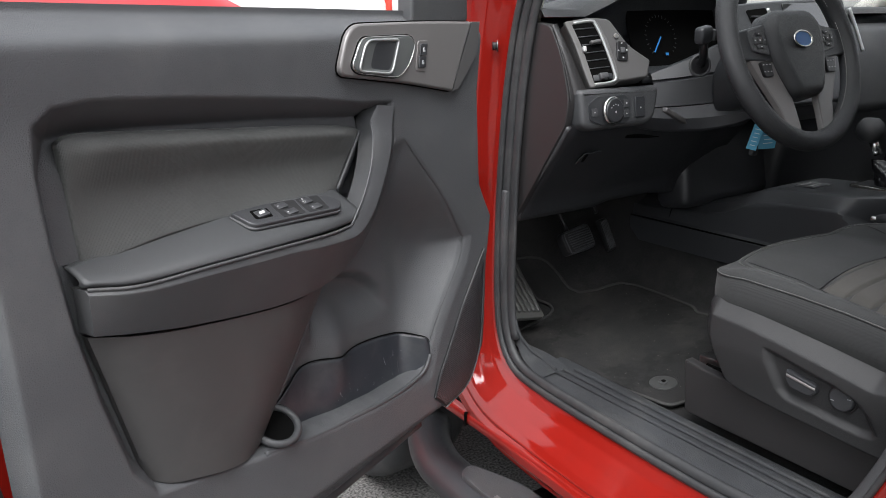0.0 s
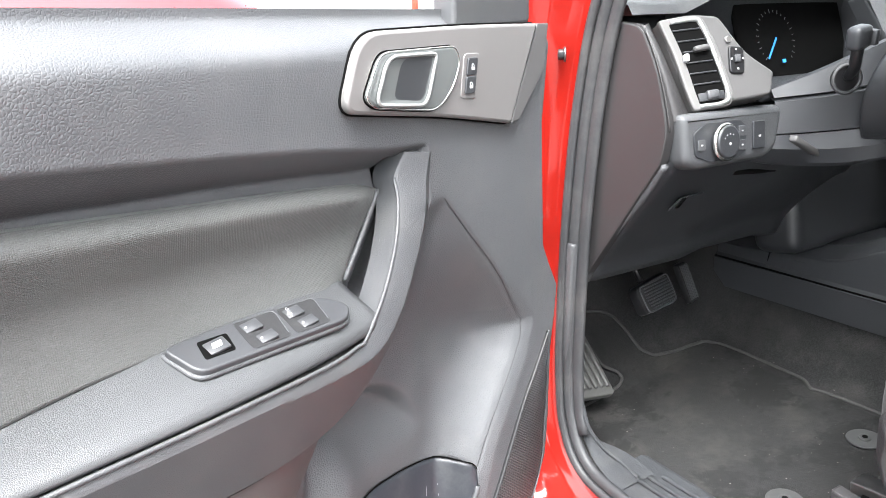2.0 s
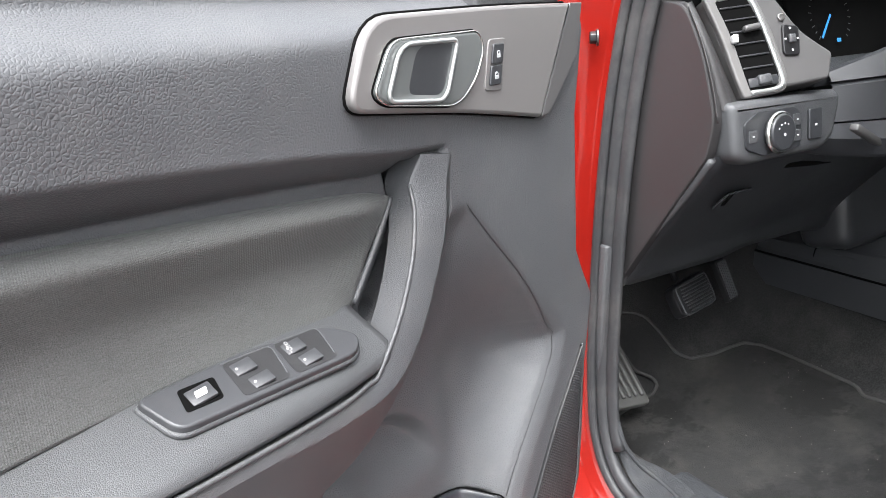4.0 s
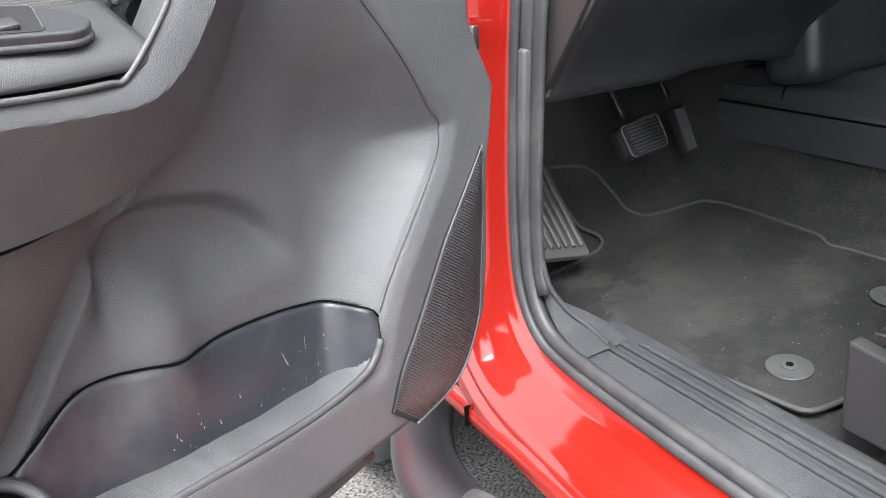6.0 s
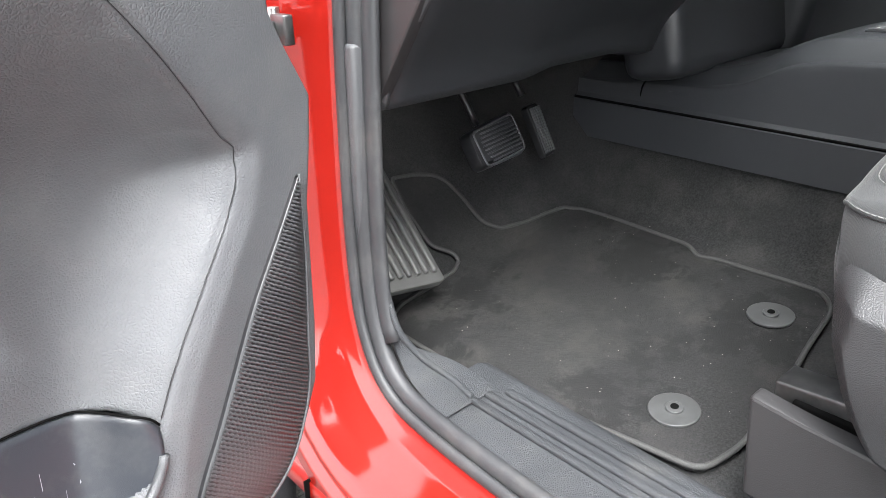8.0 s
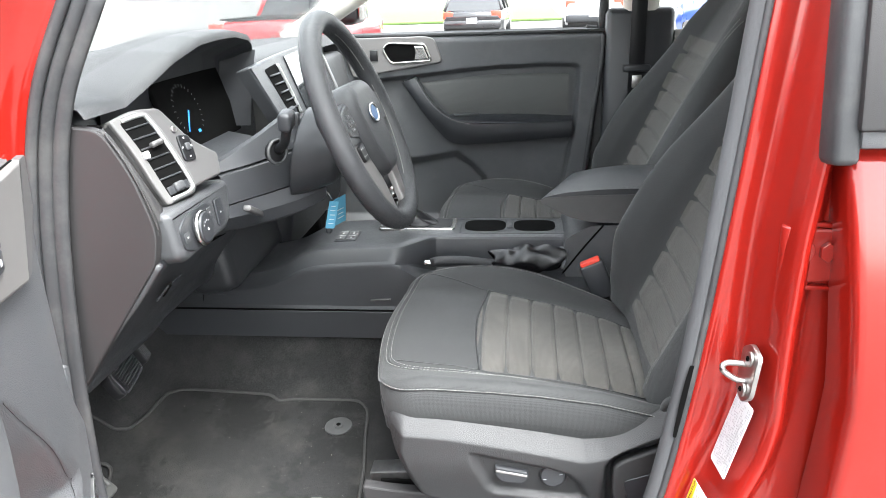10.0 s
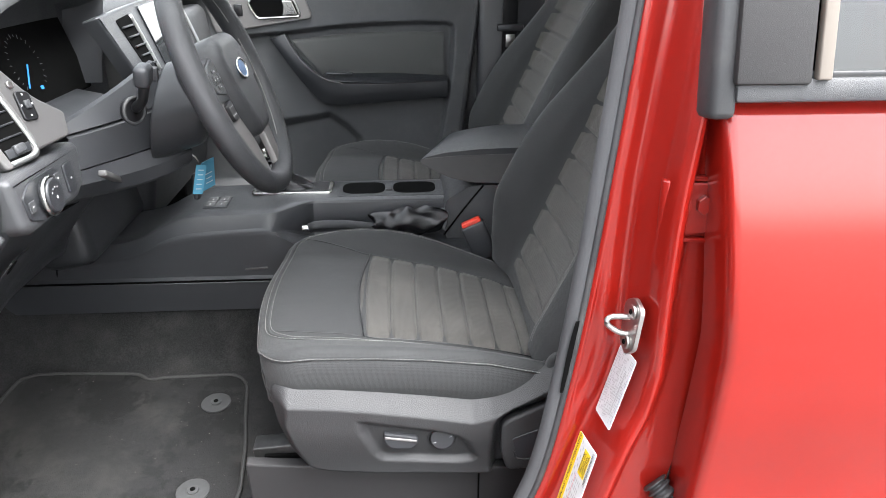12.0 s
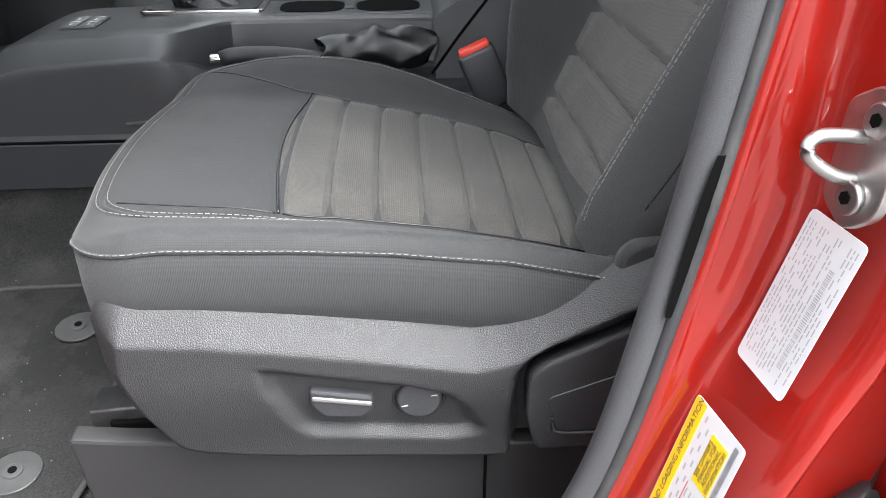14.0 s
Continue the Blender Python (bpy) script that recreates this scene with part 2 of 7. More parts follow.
def glass_mat(name, color, mirror=0.05, slant=0.85):
    """Thin clear pane: it lets light straight through and mirrors at a slant."""
    m = bpy.data.materials.new(name)
    m.use_nodes = True
    nt = m.node_tree
    nt.nodes.clear()
    t, g = nt.nodes.new("ShaderNodeBsdfTransparent"), nt.nodes.new("ShaderNodeBsdfGlossy")
    f, mx, o = nt.nodes.new("ShaderNodeLayerWeight"), nt.nodes.new("ShaderNodeMixShader"), nt.nodes.new("ShaderNodeOutputMaterial")
    p, k = nt.nodes.new("ShaderNodeMath"), nt.nodes.new("ShaderNodeMath")
    p.operation, k.operation = 'POWER', 'MULTIPLY_ADD'
    p.inputs[1].default_value = 4.0
    k.inputs[1].default_value, k.inputs[2].default_value = slant, mirror
    t.inputs[0].default_value = (*color, 1)
    g.inputs["Roughness"].default_value = 0.02
    f.inputs[0].default_value = 0.5
    nt.links.new(f.outputs["Facing"], p.inputs[0])
    nt.links.new(p.outputs[0], k.inputs[0])
    nt.links.new(k.outputs[0], mx.inputs[0])
    nt.links.new(t.outputs[0], mx.inputs[1])
    nt.links.new(g.outputs[0], mx.inputs[2])
    nt.links.new(mx.outputs[0], o.inputs[0])
    return m


M["satin"] = mat("satin_metal", (0.45, 0.46, 0.455), 0.36, 0.75, vary=0.05, grain=0.04, grain_scale=2500)
M["glass"] = glass_mat("window_glass", (0.98, 0.99, 0.985), 0.03)
M["privacy"] = glass_mat("privacy_glass", (0.16, 0.18, 0.19), 0.09, 0.55)
M["tint"] = mat("dark_tinted_glass", (0.02, 0.022, 0.024), 0.05, coat=0.6, vary=0.05)


# ---- building helpers ----
def thing(name, at, label, category, group="", kind=""):
    e = new(name)
    e.matrix_basis = Matrix.Translation(at)
    return tagged(e, label, category, group, kind)


def attach(ob, parent):
    ob.parent = parent
    if parent.parent is None:
        ob.matrix_parent_inverse = parent.matrix_basis.inverted()
    return ob


def part(name, bm, material, parent, label="", smooth=True):
    me = bpy.data.meshes.new(name)
    bm.to_mesh(me)
    bm.free()
    me.materials.append(M[material])
    for p in me.polygons:
        p.use_smooth = smooth and len(p.vertices) <= 4
    ob = new(name, me)
    if parent is not None:
        attach(ob, parent)
    return tagged(ob, label)


def mesh_part(name, verts, faces, material, parent, label="", smooth=True):
    me = bpy.data.meshes.new(name)
    me.from_pydata([tuple(v) for v in verts], [], faces)
    me.update()
    me.materials.append(M[material])
    for p in me.polygons:
        p.use_smooth = smooth
    ob = new(name, me)
    if parent is not None:
        attach(ob, parent)
    return tagged(ob, label)


def sharpen(ob, angle=35):
    """Marks edges sharper than the angle as sharp."""
    bm = bmesh.new()
    bm.from_mesh(ob.data)
    for e in bm.edges:
        if len(e.link_faces) == 2 and e.calc_face_angle(0) > radians(angle):
            e.smooth = False
    bm.to_mesh(ob.data)
    bm.free()
    return ob


def curve(points, n):
    """n points of a smooth curve through the given points, evenly spaced."""
    P = np.array(points, float)
    Q = np.vstack([2 * P[0] - P[1], P, 2 * P[-1] - P[-2]])
    out = []
    for i in range(1, len(Q) - 2):
        a, b, c, d = Q[i - 1], Q[i], Q[i + 1], Q[i + 2]
        for k in range(24):
            t = k / 24
            out.append(0.5 * ((2 * b) + (c - a) * t + (2 * a - 5 * b + 4 * c - d) * t * t + (3 * b - a - 3 * c + d) * t ** 3))
    out.append(P[-1])
    out = np.array(out)
    s = np.concatenate([[0], np.cumsum(np.linalg.norm(np.diff(out, axis=0), axis=1))])
    g = np.linspace(0, s[-1], n)
    return np.stack([np.interp(g, s, out[:, k]) for k in range(P.shape[1])], axis=1)


def line(points, n):
    """n points of a polyline, evenly spaced."""
    P = np.array(points, float)
    s = np.concatenate([[0], np.cumsum(np.linalg.norm(np.diff(P, axis=0), axis=1))])
    g = np.linspace(0, s[-1], n)
    return np.stack([np.interp(g, s, P[:, k]) for k in range(P.shape[1])], axis=1)


def sheet(rows, closed_u=False, closed_v=False, caps=False):
    """Vertices and quads of a net of rows of points."""
    R = np.array(rows, float)
    a, b = R.shape[0], R.shape[1]
    verts = R.reshape(-1, R.shape[2])
    faces = []
    for i in range(a if closed_v else a - 1):
        for j in range(b if closed_u else b - 1):
            i2, j2 = (i + 1) % a, (j + 1) % b
            faces.append((i * b + j, i * b + j2, i2 * b + j2, i2 * b + j))
    if caps:
        faces.append(tuple(range(b - 1, -1, -1)))
        faces.append(tuple((a - 1) * b + j for j in range(b)))
    return verts, faces


def tube_net(points, radius, sides=10, flat=1.0, up=(0, 0, 1), n=None, closed=False, caps=True):
    """A pipe along a smooth curve. radius: a number, or a function of 0..1. flat: how much of its width its height is."""
    P = curve(points, n) if n else np.array(points, float)
    T = np.gradient(P, axis=0)
    if closed:
        T = np.roll(P, -1, axis=0) - np.roll(P, 1, axis=0)
    T /= np.linalg.norm(T, axis=1)[:, None]
    rows = []
    up = np.array(up, float)
    for i, (p, t) in enumerate(zip(P, T)):
        a = np.cross(t, up)
        if np.linalg.norm(a) < 1e-4:
            a = np.cross(t, [1, 0.2, 0])
        a /= np.linalg.norm(a)
        b = np.cross(a, t)
        r = radius(i / (len(P) - 1)) if callable(radius) else radius
        rows.append([p + r * (math.cos(q) * a + flat * math.sin(q) * b) for q in np.linspace(0, 2 * math.pi, sides, endpoint=False)])
    return sheet(rows, closed_u=True, closed_v=closed, caps=caps and not closed)


def tube(name, points, radius, material, parent, sides=10, flat=1.0, up=(0, 0, 1), n=None, closed=False, label=""):
    return mesh_part(name, *tube_net(points, radius, sides, flat, up, n, closed), material, parent, label)


def plate(outline, thick, bevel=0.002, segments=2):
    """A bmesh: an outline in x and y, raised to z = thick, its top edges rounded."""
    bm = bmesh.new()
    vs = [bm.verts.new((x, y, 0)) for x, y in outline]
    f = bm.faces.new(vs)
    f.normal_update()
    if f.normal.z < 0:
        f.normal_flip()
    top = bmesh.ops.extrude_face_region(bm, geom=[f])
    tv = [g for g in top["geom"] if isinstance(g, bmesh.types.BMVert)]
    bmesh.ops.translate(bm, verts=tv, vec=(0, 0, thick))
    bm.normal_update()
    if bevel:
        te = [e for e in bm.edges if all(v in set(tv) for v in e.verts)]
        bmesh.ops.bevel(bm, geom=te, offset=bevel, segments=segments, profile=0.5, affect='EDGES')
    bmesh.ops.recalc_face_normals(bm, faces=bm.faces)
    return bm


def rounded(points, r, n=5):
    """An outline with rounded corners."""
    P = [Vector(p) for p in points]
    out = []
    rs = r if isinstance(r, (list, tuple)) else [r] * len(P)
    for i, p in enumerate(P):
        a, b = (P[i - 1] - p), (P[(i + 1) % len(P)] - p)
        q = min(rs[i], 0.48 * a.length, 0.48 * b.length)
        s, e = p + a.normalized() * q, p + b.normalized() * q
        for k in range(n + 1):
            t = k / n
            c = s.lerp(p, t).lerp(p.lerp(e, t), t)
            out.append((c.x, c.y))
    return out


def box(size, bevel=0.003, segments=2):
    bm = bmesh.new()
    bmesh.ops.create_cube(bm, size=1)
    bmesh.ops.scale(bm, vec=size, verts=bm.verts)
    if bevel:
        bmesh.ops.bevel(bm, geom=bm.edges[:], offset=bevel, segments=segments, profile=0.5, affect='EDGES')
    return bm


def disc(r, h, sides=24, bevel=0.0015, r2=None):
    bm = bmesh.new()
    bmesh.ops.create_cone(bm, cap_ends=True, segments=sides, radius1=r, radius2=r if r2 is None else r2, depth=h)
    if bevel:
        bmesh.ops.bevel(bm, geom=[e for e in bm.edges if e.calc_face_angle(0) > 1.0], offset=bevel, segments=2, profile=0.5, affect='EDGES')
    return bm


def moved(bm, m):
    bmesh.ops.transform(bm, matrix=m, verts=bm.verts)
    return bm


def axes(at, ex, ey):
    """A pose whose x and y axes lie along ex and ey."""
    ex = Vector(ex).normalized()
    ez = ex.cross(Vector(ey)).normalized()
    ey = ez.cross(ex)
    return Matrix(((ex.x, ey.x, ez.x, at[0]), (ex.y, ey.y, ez.y, at[1]), (ex.z, ey.z, ez.z, at[2]), (0, 0, 0, 1)))


def ring(name, r, tube_r, pose_m, material, parent, sides=32, label=""):
    pts = [pose_m @ Vector((r * math.cos(a), r * math.sin(a), 0)) for a in np.linspace(0, 2 * math.pi, sides, endpoint=False)]
    ax = pose_m.to_3x3() @ Vector((0, 0, 1))
    return tube(name, [tuple(p) for p in pts], tube_r, material, parent, sides=8, up=tuple(ax), closed=True, label=label)


def smooth01(x, a, b):
    t = np.clip((x - a) / (b - a), 0, 1)
    return t * t * (3 - 2 * t)


def inside_distance(U, Z, poly):
    """Signed distance to an outline, positive inside."""
    P = np.array(poly, float)
    best = np.full(U.shape, 1e9)
    ins = np.zeros(U.shape, bool)
    for i in range(len(P)):
        a, b = P[i - 1], P[i]
        d = b - a
        t = np.clip(((U - a[0]) * d[0] + (Z - a[1]) * d[1]) / (d @ d), 0, 1)
        best = np.minimum(best, np.hypot(U - a[0] - t * d[0], Z - a[1] - t * d[1]))
        cross = ((a[1] > Z) != (b[1] > Z)) & (U < (b[0] - a[0]) * (Z - a[1]) / (b[1] - a[1] + 1e-12) + a[0])
        ins ^= cross
    return np.where(ins, best, -best)


def text_bm(body, size, m):
    cu = bpy.data.curves.new("text", 'FONT')
    cu.body = body
    cu.size = size
    cu.align_x, cu.align_y = 'CENTER', 'CENTER'
    cu.extrude = 0.0001
    ob = bpy.data.objects.new("text", cu)
    me = ob.to_mesh()
    bm = bmesh.new()
    bm.from_mesh(me)
    ob.to_mesh_clear()
    bpy.data.objects.remove(ob)
    bpy.data.curves.remove(cu)
    return moved(bm, m)

# ---- driver's door, standing open ----
DO, DU, DN = np.array([0.153, 0.878, 0.0]), np.array([0.9201, 0.3916, 0.0]), np.array([0.3916, -0.9201, 0.0])


def dp(u, w, z):
    """A point of the door: u along it towards the hinges, w out of its trim, z up."""
    return DO + u * DU + w * DN + np.array([0, 0, z])


door = thing("truck_door", dp(0.8, 0, 0.66), "open red truck front door with dark grey trim panel", "truck door")

RECESS = [(0.580, 1.306), (0.503, 1.311), (0.403, 1.3235), (0.314, 1.332), (0.229, 1.339), (0.150, 1.3455), (0.048, 1.351), (0.004, 1.346), (-0.02, 1.328), (-0.025, 1.28), (-0.022, 1.2),
          (-0.012, 1.1), (0.006, 1.0), (0.03, 0.9), (0.06, 0.855), (0.24, 0.815), (0.275, 0.818), (0.335, 0.875), (0.440, 1.015), (0.490, 1.090), (0.550, 1.180), (0.575, 1.250)]
BOWL = [(0.61, 1.238), (0.705, 1.136), (0.782, 1.036), (0.798, 1.016), (0.782, 0.976), (0.735, 0.920), (0.702, 0.881), (0.674, 0.836), (0.655, 0.785), (0.60, 0.775), (0.50, 0.778), (0.34, 0.800),
        (0.235, 0.822), (0.28, 0.885), (0.40, 1.045), (0.48, 1.10), (0.54, 1.18), (0.575, 1.235)]
POCKET = [(0.672, 0.838), (0.662, 0.805), (0.645, 0.786), (0.60, 0.780), (0.52, 0.783), (0.343, 0.803), (0.24, 0.824), (0.29, 0.845), (0.315, 0.856), (0.375, 0.888), (0.43, 0.884), (0.467, 0.877),
          (0.55, 0.872), (0.62, 0.862), (0.648, 0.856), (0.662, 0.850)]
GRIP_HOLE = [(0.526, 1.300), (0.575, 1.292), (0.582, 1.244), (0.563, 1.200), (0.528, 1.145), (0.478, 1.140), (0.470, 1.165), (0.520, 1.230)]
HUMP = [(0.405, 0.80), (0.402, 0.93), (0.414, 0.995), (0.436, 1.018), (0.465, 1.022), (0.505, 1.015), (0.543, 1.006), (0.567, 0.992), (0.593, 0.968), (0.624, 0.919), (0.640, 0.872), (0.640, 0.80)]
PANEL_RIGHT = [(1.45, 0.885), (1.41, 0.878), (1.30, 0.858), (1.12, 0.862), (1.09, 0.878), (1.045, 0.906), (1.0, 0.898), (0.95, 0.886), (0.90, 0.882),
               (0.83, 0.877), (0.77, 0.868), (0.72, 0.835), (0.69, 0.79), (0.675, 0.72), (0.66, 0.60)]


def soften(W, n):
    """Runs a short mean over a height field, both ways."""
    k = np.hanning(2 * n + 3)[1:-1]
    k /= k.sum()
    P = np.pad(W, n, mode='edge')
    P = np.apply_along_axis(lambda r: np.convolve(r, k, 'valid'), 0, P)
    return np.apply_along_axis(lambda r: np.convolve(r, k, 'valid'), 1, P)


def panel_depth(U, Z):
    """How far the moulded trim stands out of the door's plane."""
    w = 0.004 * smooth01(Z, 1.31, 1.40) * smooth01(U, 0.62, 0.40) - 0.045 * smooth01(Z, 1.395, 1.445) ** 2
    d = inside_distance(U, Z, RECESS)
    top = smooth01(Z, 1.26, 1.33)
    w = w - (0.034 + 0.024 * top) * np.clip(d / (0.018 + 0.026 * top), 0, 1) - 0.045 * smooth01(inside_distance(U, Z, GRIP_HOLE), 0.0, 0.012)
    b = inside_distance(U, Z, BOWL)
    hd = inside_distance(U, Z, HUMP)
    # the bottle pocket falls in below its arched edge, with a rounded rib down it
    hump = smooth01(hd, -0.002, 0.014) * (-0.030 + 0.030 * smooth01(Z, 0.985, 0.90)) + 0.017 * np.exp(-((U - 0.458) / 0.034) ** 2) * smooth01(Z, 1.005, 0.94)
    wall = 1 - (1 - np.clip(b / 0.105, 0, 1)) ** 3
    bowl = -np.where(d < 0.01, 1, smooth01(d, 0.05, 0.0)) * (0.020 + 0.044 * smooth01(Z, 1.20, 1.02)) * wall + hump * smooth01(b, 0.0, 0.03)
    w = w + (soften(bowl, 3) if U.ndim == 2 and min(U.shape) > 60 else bowl)
    p = inside_distance(U, Z, POCKET)
    w = w - 0.10 * smooth01(p, 0.0, 0.005)
    w = w - 0.006 * smooth01(b, -0.024, -0.001) * smooth01(U, 0.60, 0.66) * smooth01(Z, 1.12, 1.02)
    seam = np.abs(b)
    w = w - 0.0024 * np.exp(-(seam / 0.0022) ** 2) * smooth01(Z, 0.80, 0.84) * smooth01(Z, 1.245, 1.20)
    edge = smooth01(Z, 0.70, 0.655)
    return w - 0.03 * edge


def panel_net(us, zs, off=0.0, clip=None):
    U, Z = np.meshgrid(us, zs)
    R = np.interp(-Z, [-z for z, r in PANEL_RIGHT], [r for z, r in PANEL_RIGHT])
    k = (U - us[0]) / (us[-1] - us[0])
    U2 = us[0] + k * (R - us[0])
    W = panel_depth(U2, Z) + off - 0.03 * smooth01(k, 0.985, 1.0) ** 2 - 0.03 * smooth01(U2, us[0] + 0.02, us[0]) ** 2
    return [[dp(U2[i, j], W[i, j], Z[i, j]) for j in range(len(us))] for i in range(len(zs))]


mesh_part("trim_panel", *sheet(panel_net(np.linspace(-0.095, 0.89, 330), np.linspace(1.452, 0.648, 270))), "grain", door, "grained dark grey vinyl trim panel")


def door_patch(name, top, bottom, nt, nb, fn, material, label="", rim=0.02, parent=None):
    """A moulded piece between two curves of (u, w, z); fn adds to w across it; its edges turn back by rim."""
    A, B = curve(top, nt), curve(bottom, nt)
    rows = []
    for k in np.linspace(0, 1, nb):
        r = A + (B - A) * k
        r = r.copy()
        r[:, 1] += fn(np.linspace(0, 1, nt), k)
        rows.append(r)
    rows = np.array(rows)
    if rim:
        first, last = rows[0].copy(), rows[-1].copy()
        first[:, 1] -= rim
        last[:, 1] -= rim
        e1, e2 = rows[0].copy(), rows[-1].copy()
        e1[:, 1] -= 0.0012
        e2[:, 1] -= 0.0012
        rows = np.concatenate([[first, e1], rows, [e2, last]])
        l, r = rows[:, :1].copy(), rows[:, -1:].copy()
        l[:, :, 1] -= rim
        r[:, :, 1] -= rim
        rows = np.concatenate([l, rows, r], axis=1)
    net = [[dp(*p) for p in r] for r in rows]
    return mesh_part(name, *sheet(net), material, parent or door, label)


def on_door(w=0.0, u=0.0, z=0.0):
    return axes(dp(u, w, z), DU, (0, 0, 1))


# cloth insert: rolled at its top, hollow below, and turning out to the armrest
KC = curve([(0.0, 0.0), (0.05, 0.008), (0.13, 0.013), (0.25, 0.008), (0.45, -0.002), (0.6, -0.003), (0.8, 0.002), (1.0, 0.010)], 60)
KX, KY = KC[:, 0], KC[:, 1]
door_patch("cloth_insert", [(0.018, -0.027, 1.304), (0.045, -0.026, 1.313), (0.168, -0.026, 1.303), (0.284, -0.026, 1.293), (0.391, -0.027, 1.284), (0.485, -0.028, 1.274), (0.522, -0.030, 1.264)],
           [(0.026, -0.03, 1.162), (0.06, -0.03, 1.168), (0.143, -0.03, 1.177), (0.22, -0.03, 1.179), (0.33, -0.03, 1.178), (0.42, -0.03, 1.175), (0.458, -0.031, 1.173)],
           70, 44, lambda s, k: float(np.interp(k, KX, KY)) * np.minimum(1, 10 * s + 0.2) * np.minimum(1, 10 * (1 - s) + 0.2), "door_cloth", "dark woven cloth insert", rim=0.012)
tube("insert_edge", [dp(u, -0.029, z) for u, z in ((0.524, 1.262), (0.495, 1.22), (0.461, 1.175))], 0.003, "plastic", door, n=20)
# armrest pad
door_patch("armrest_pad", [(0.004, -0.02, 1.170), (0.06, -0.026, 1.173), (0.15, -0.028, 1.180), (0.25, -0.028, 1.186), (0.36, -0.028, 1.186), (0.45, -0.024, 1.178)],
           [(0.004, 0.004, 1.150), (0.06, 0.022, 1.142), (0.15, 0.036, 1.143), (0.25, 0.04, 1.14), (0.36, 0.036, 1.136), (0.452, 0.026, 1.136)],
           60, 16, lambda s, k: 0.012 * np.sin(math.pi * k ** 1.6), "pad", "padded grained vinyl armrest", rim=0.012)
# arm band that turns up into the pull grip
def grip_face(s, k):
    """A crease along the grip: a narrow face to the hand, a broad one to the side."""
    at = np.interp(s, [0, 0.45, 0.58, 0.72, 0.88, 1.0], [0.10, 0.12, 0.20, 0.34, 0.42, 0.46])
    high = np.interp(s, [0, 0.4, 0.6, 0.75, 0.95, 1.0], [0.006, 0.007, 0.012, 0.020, 0.022, 0.018])
    return np.where(k < at, high * (k / at) ** 0.8, high * (1 - (k - at) / (1 - at)) ** 0.75)


sharpen(door_patch("pull_grip", [(0.004, 0.006, 1.147), (0.06, 0.024, 1.139), (0.15, 0.038, 1.140), (0.25, 0.042, 1.137), (0.36, 0.038, 1.131), (0.425, 0.028, 1.131), (0.464, 0.022, 1.168),
                         (0.497, 0.013, 1.212), (0.519, 0.002, 1.252), (0.527, -0.008, 1.276), (0.545, -0.006, 1.302)],
           [(0.008, 0.002, 1.090), (0.06, 0.008, 1.078), (0.132, 0.014, 1.064), (0.264, 0.016, 1.046), (0.36, 0.012, 1.044), (0.44, 0.004, 1.060), (0.508, -0.006, 1.099),
            (0.553, -0.014, 1.152), (0.586, -0.018, 1.20), (0.604, -0.018, 1.25), (0.609, -0.018, 1.292)],
           120, 44, grip_face, "plastic", "dark grey plastic pull grip", rim=0.03), 24)
part("grip_cap", moved(plate(rounded([(0.528, 1.272), (0.546, 1.303), (0.612, 1.294), (0.609, 1.276)], [0.006, 0.006, 0.012, 0.01]), 0.02, 0.005, 3), on_door(-0.024)), "plastic", door)
tube("grip_lip", [dp(u, w, z) for u, w, z in [(0.006, 0.008, 1.1475), (0.06, 0.026, 1.140), (0.15, 0.040, 1.141), (0.25, 0.044, 1.138), (0.36, 0.040, 1.132), (0.41, 0.032, 1.131), (0.426, 0.029, 1.133), (0.465, 0.023, 1.170), (0.498, 0.014, 1.213), (0.519, 0.003, 1.252), (0.526, -0.007, 1.276)]], 0.0022, "plastic", door, n=110)
tube("bowl_seam", [dp(u, float(panel_depth(np.array([u]), np.array([z]))[0]) + 0.0008, z) for u, z in curve([(0.608, 1.238), (0.655, 1.188), (0.705, 1.136), (0.750, 1.080), (0.782, 1.036), (0.796, 1.018), (0.783, 0.978), (0.735, 0.920), (0.702, 0.881), (0.676, 0.842)], 90)], 0.00045, "black", door, sides=6)
# lower panel
lower = door_patch("lower_panel", [(0.010, -0.016, 1.085), (0.06, -0.004, 1.073), (0.132, 0.0, 1.060), (0.264, 0.0, 1.042), (0.34, -0.006, 1.037), (0.416, -0.022, 1.043)],
           [(0.062, -0.022, 0.868), (0.085, -0.014, 0.856), (0.12, -0.008, 0.848), (0.16, -0.006, 0.838), (0.20, -0.010, 0.830), (0.252, -0.026, 0.828)],
           40, 30, lambda s, k: 0.012 * np.sin(math.pi * s) ** 0.5, "plastic_warm", "smooth brown-grey lower panel", rim=0.012)
sharpen(lower, 40)
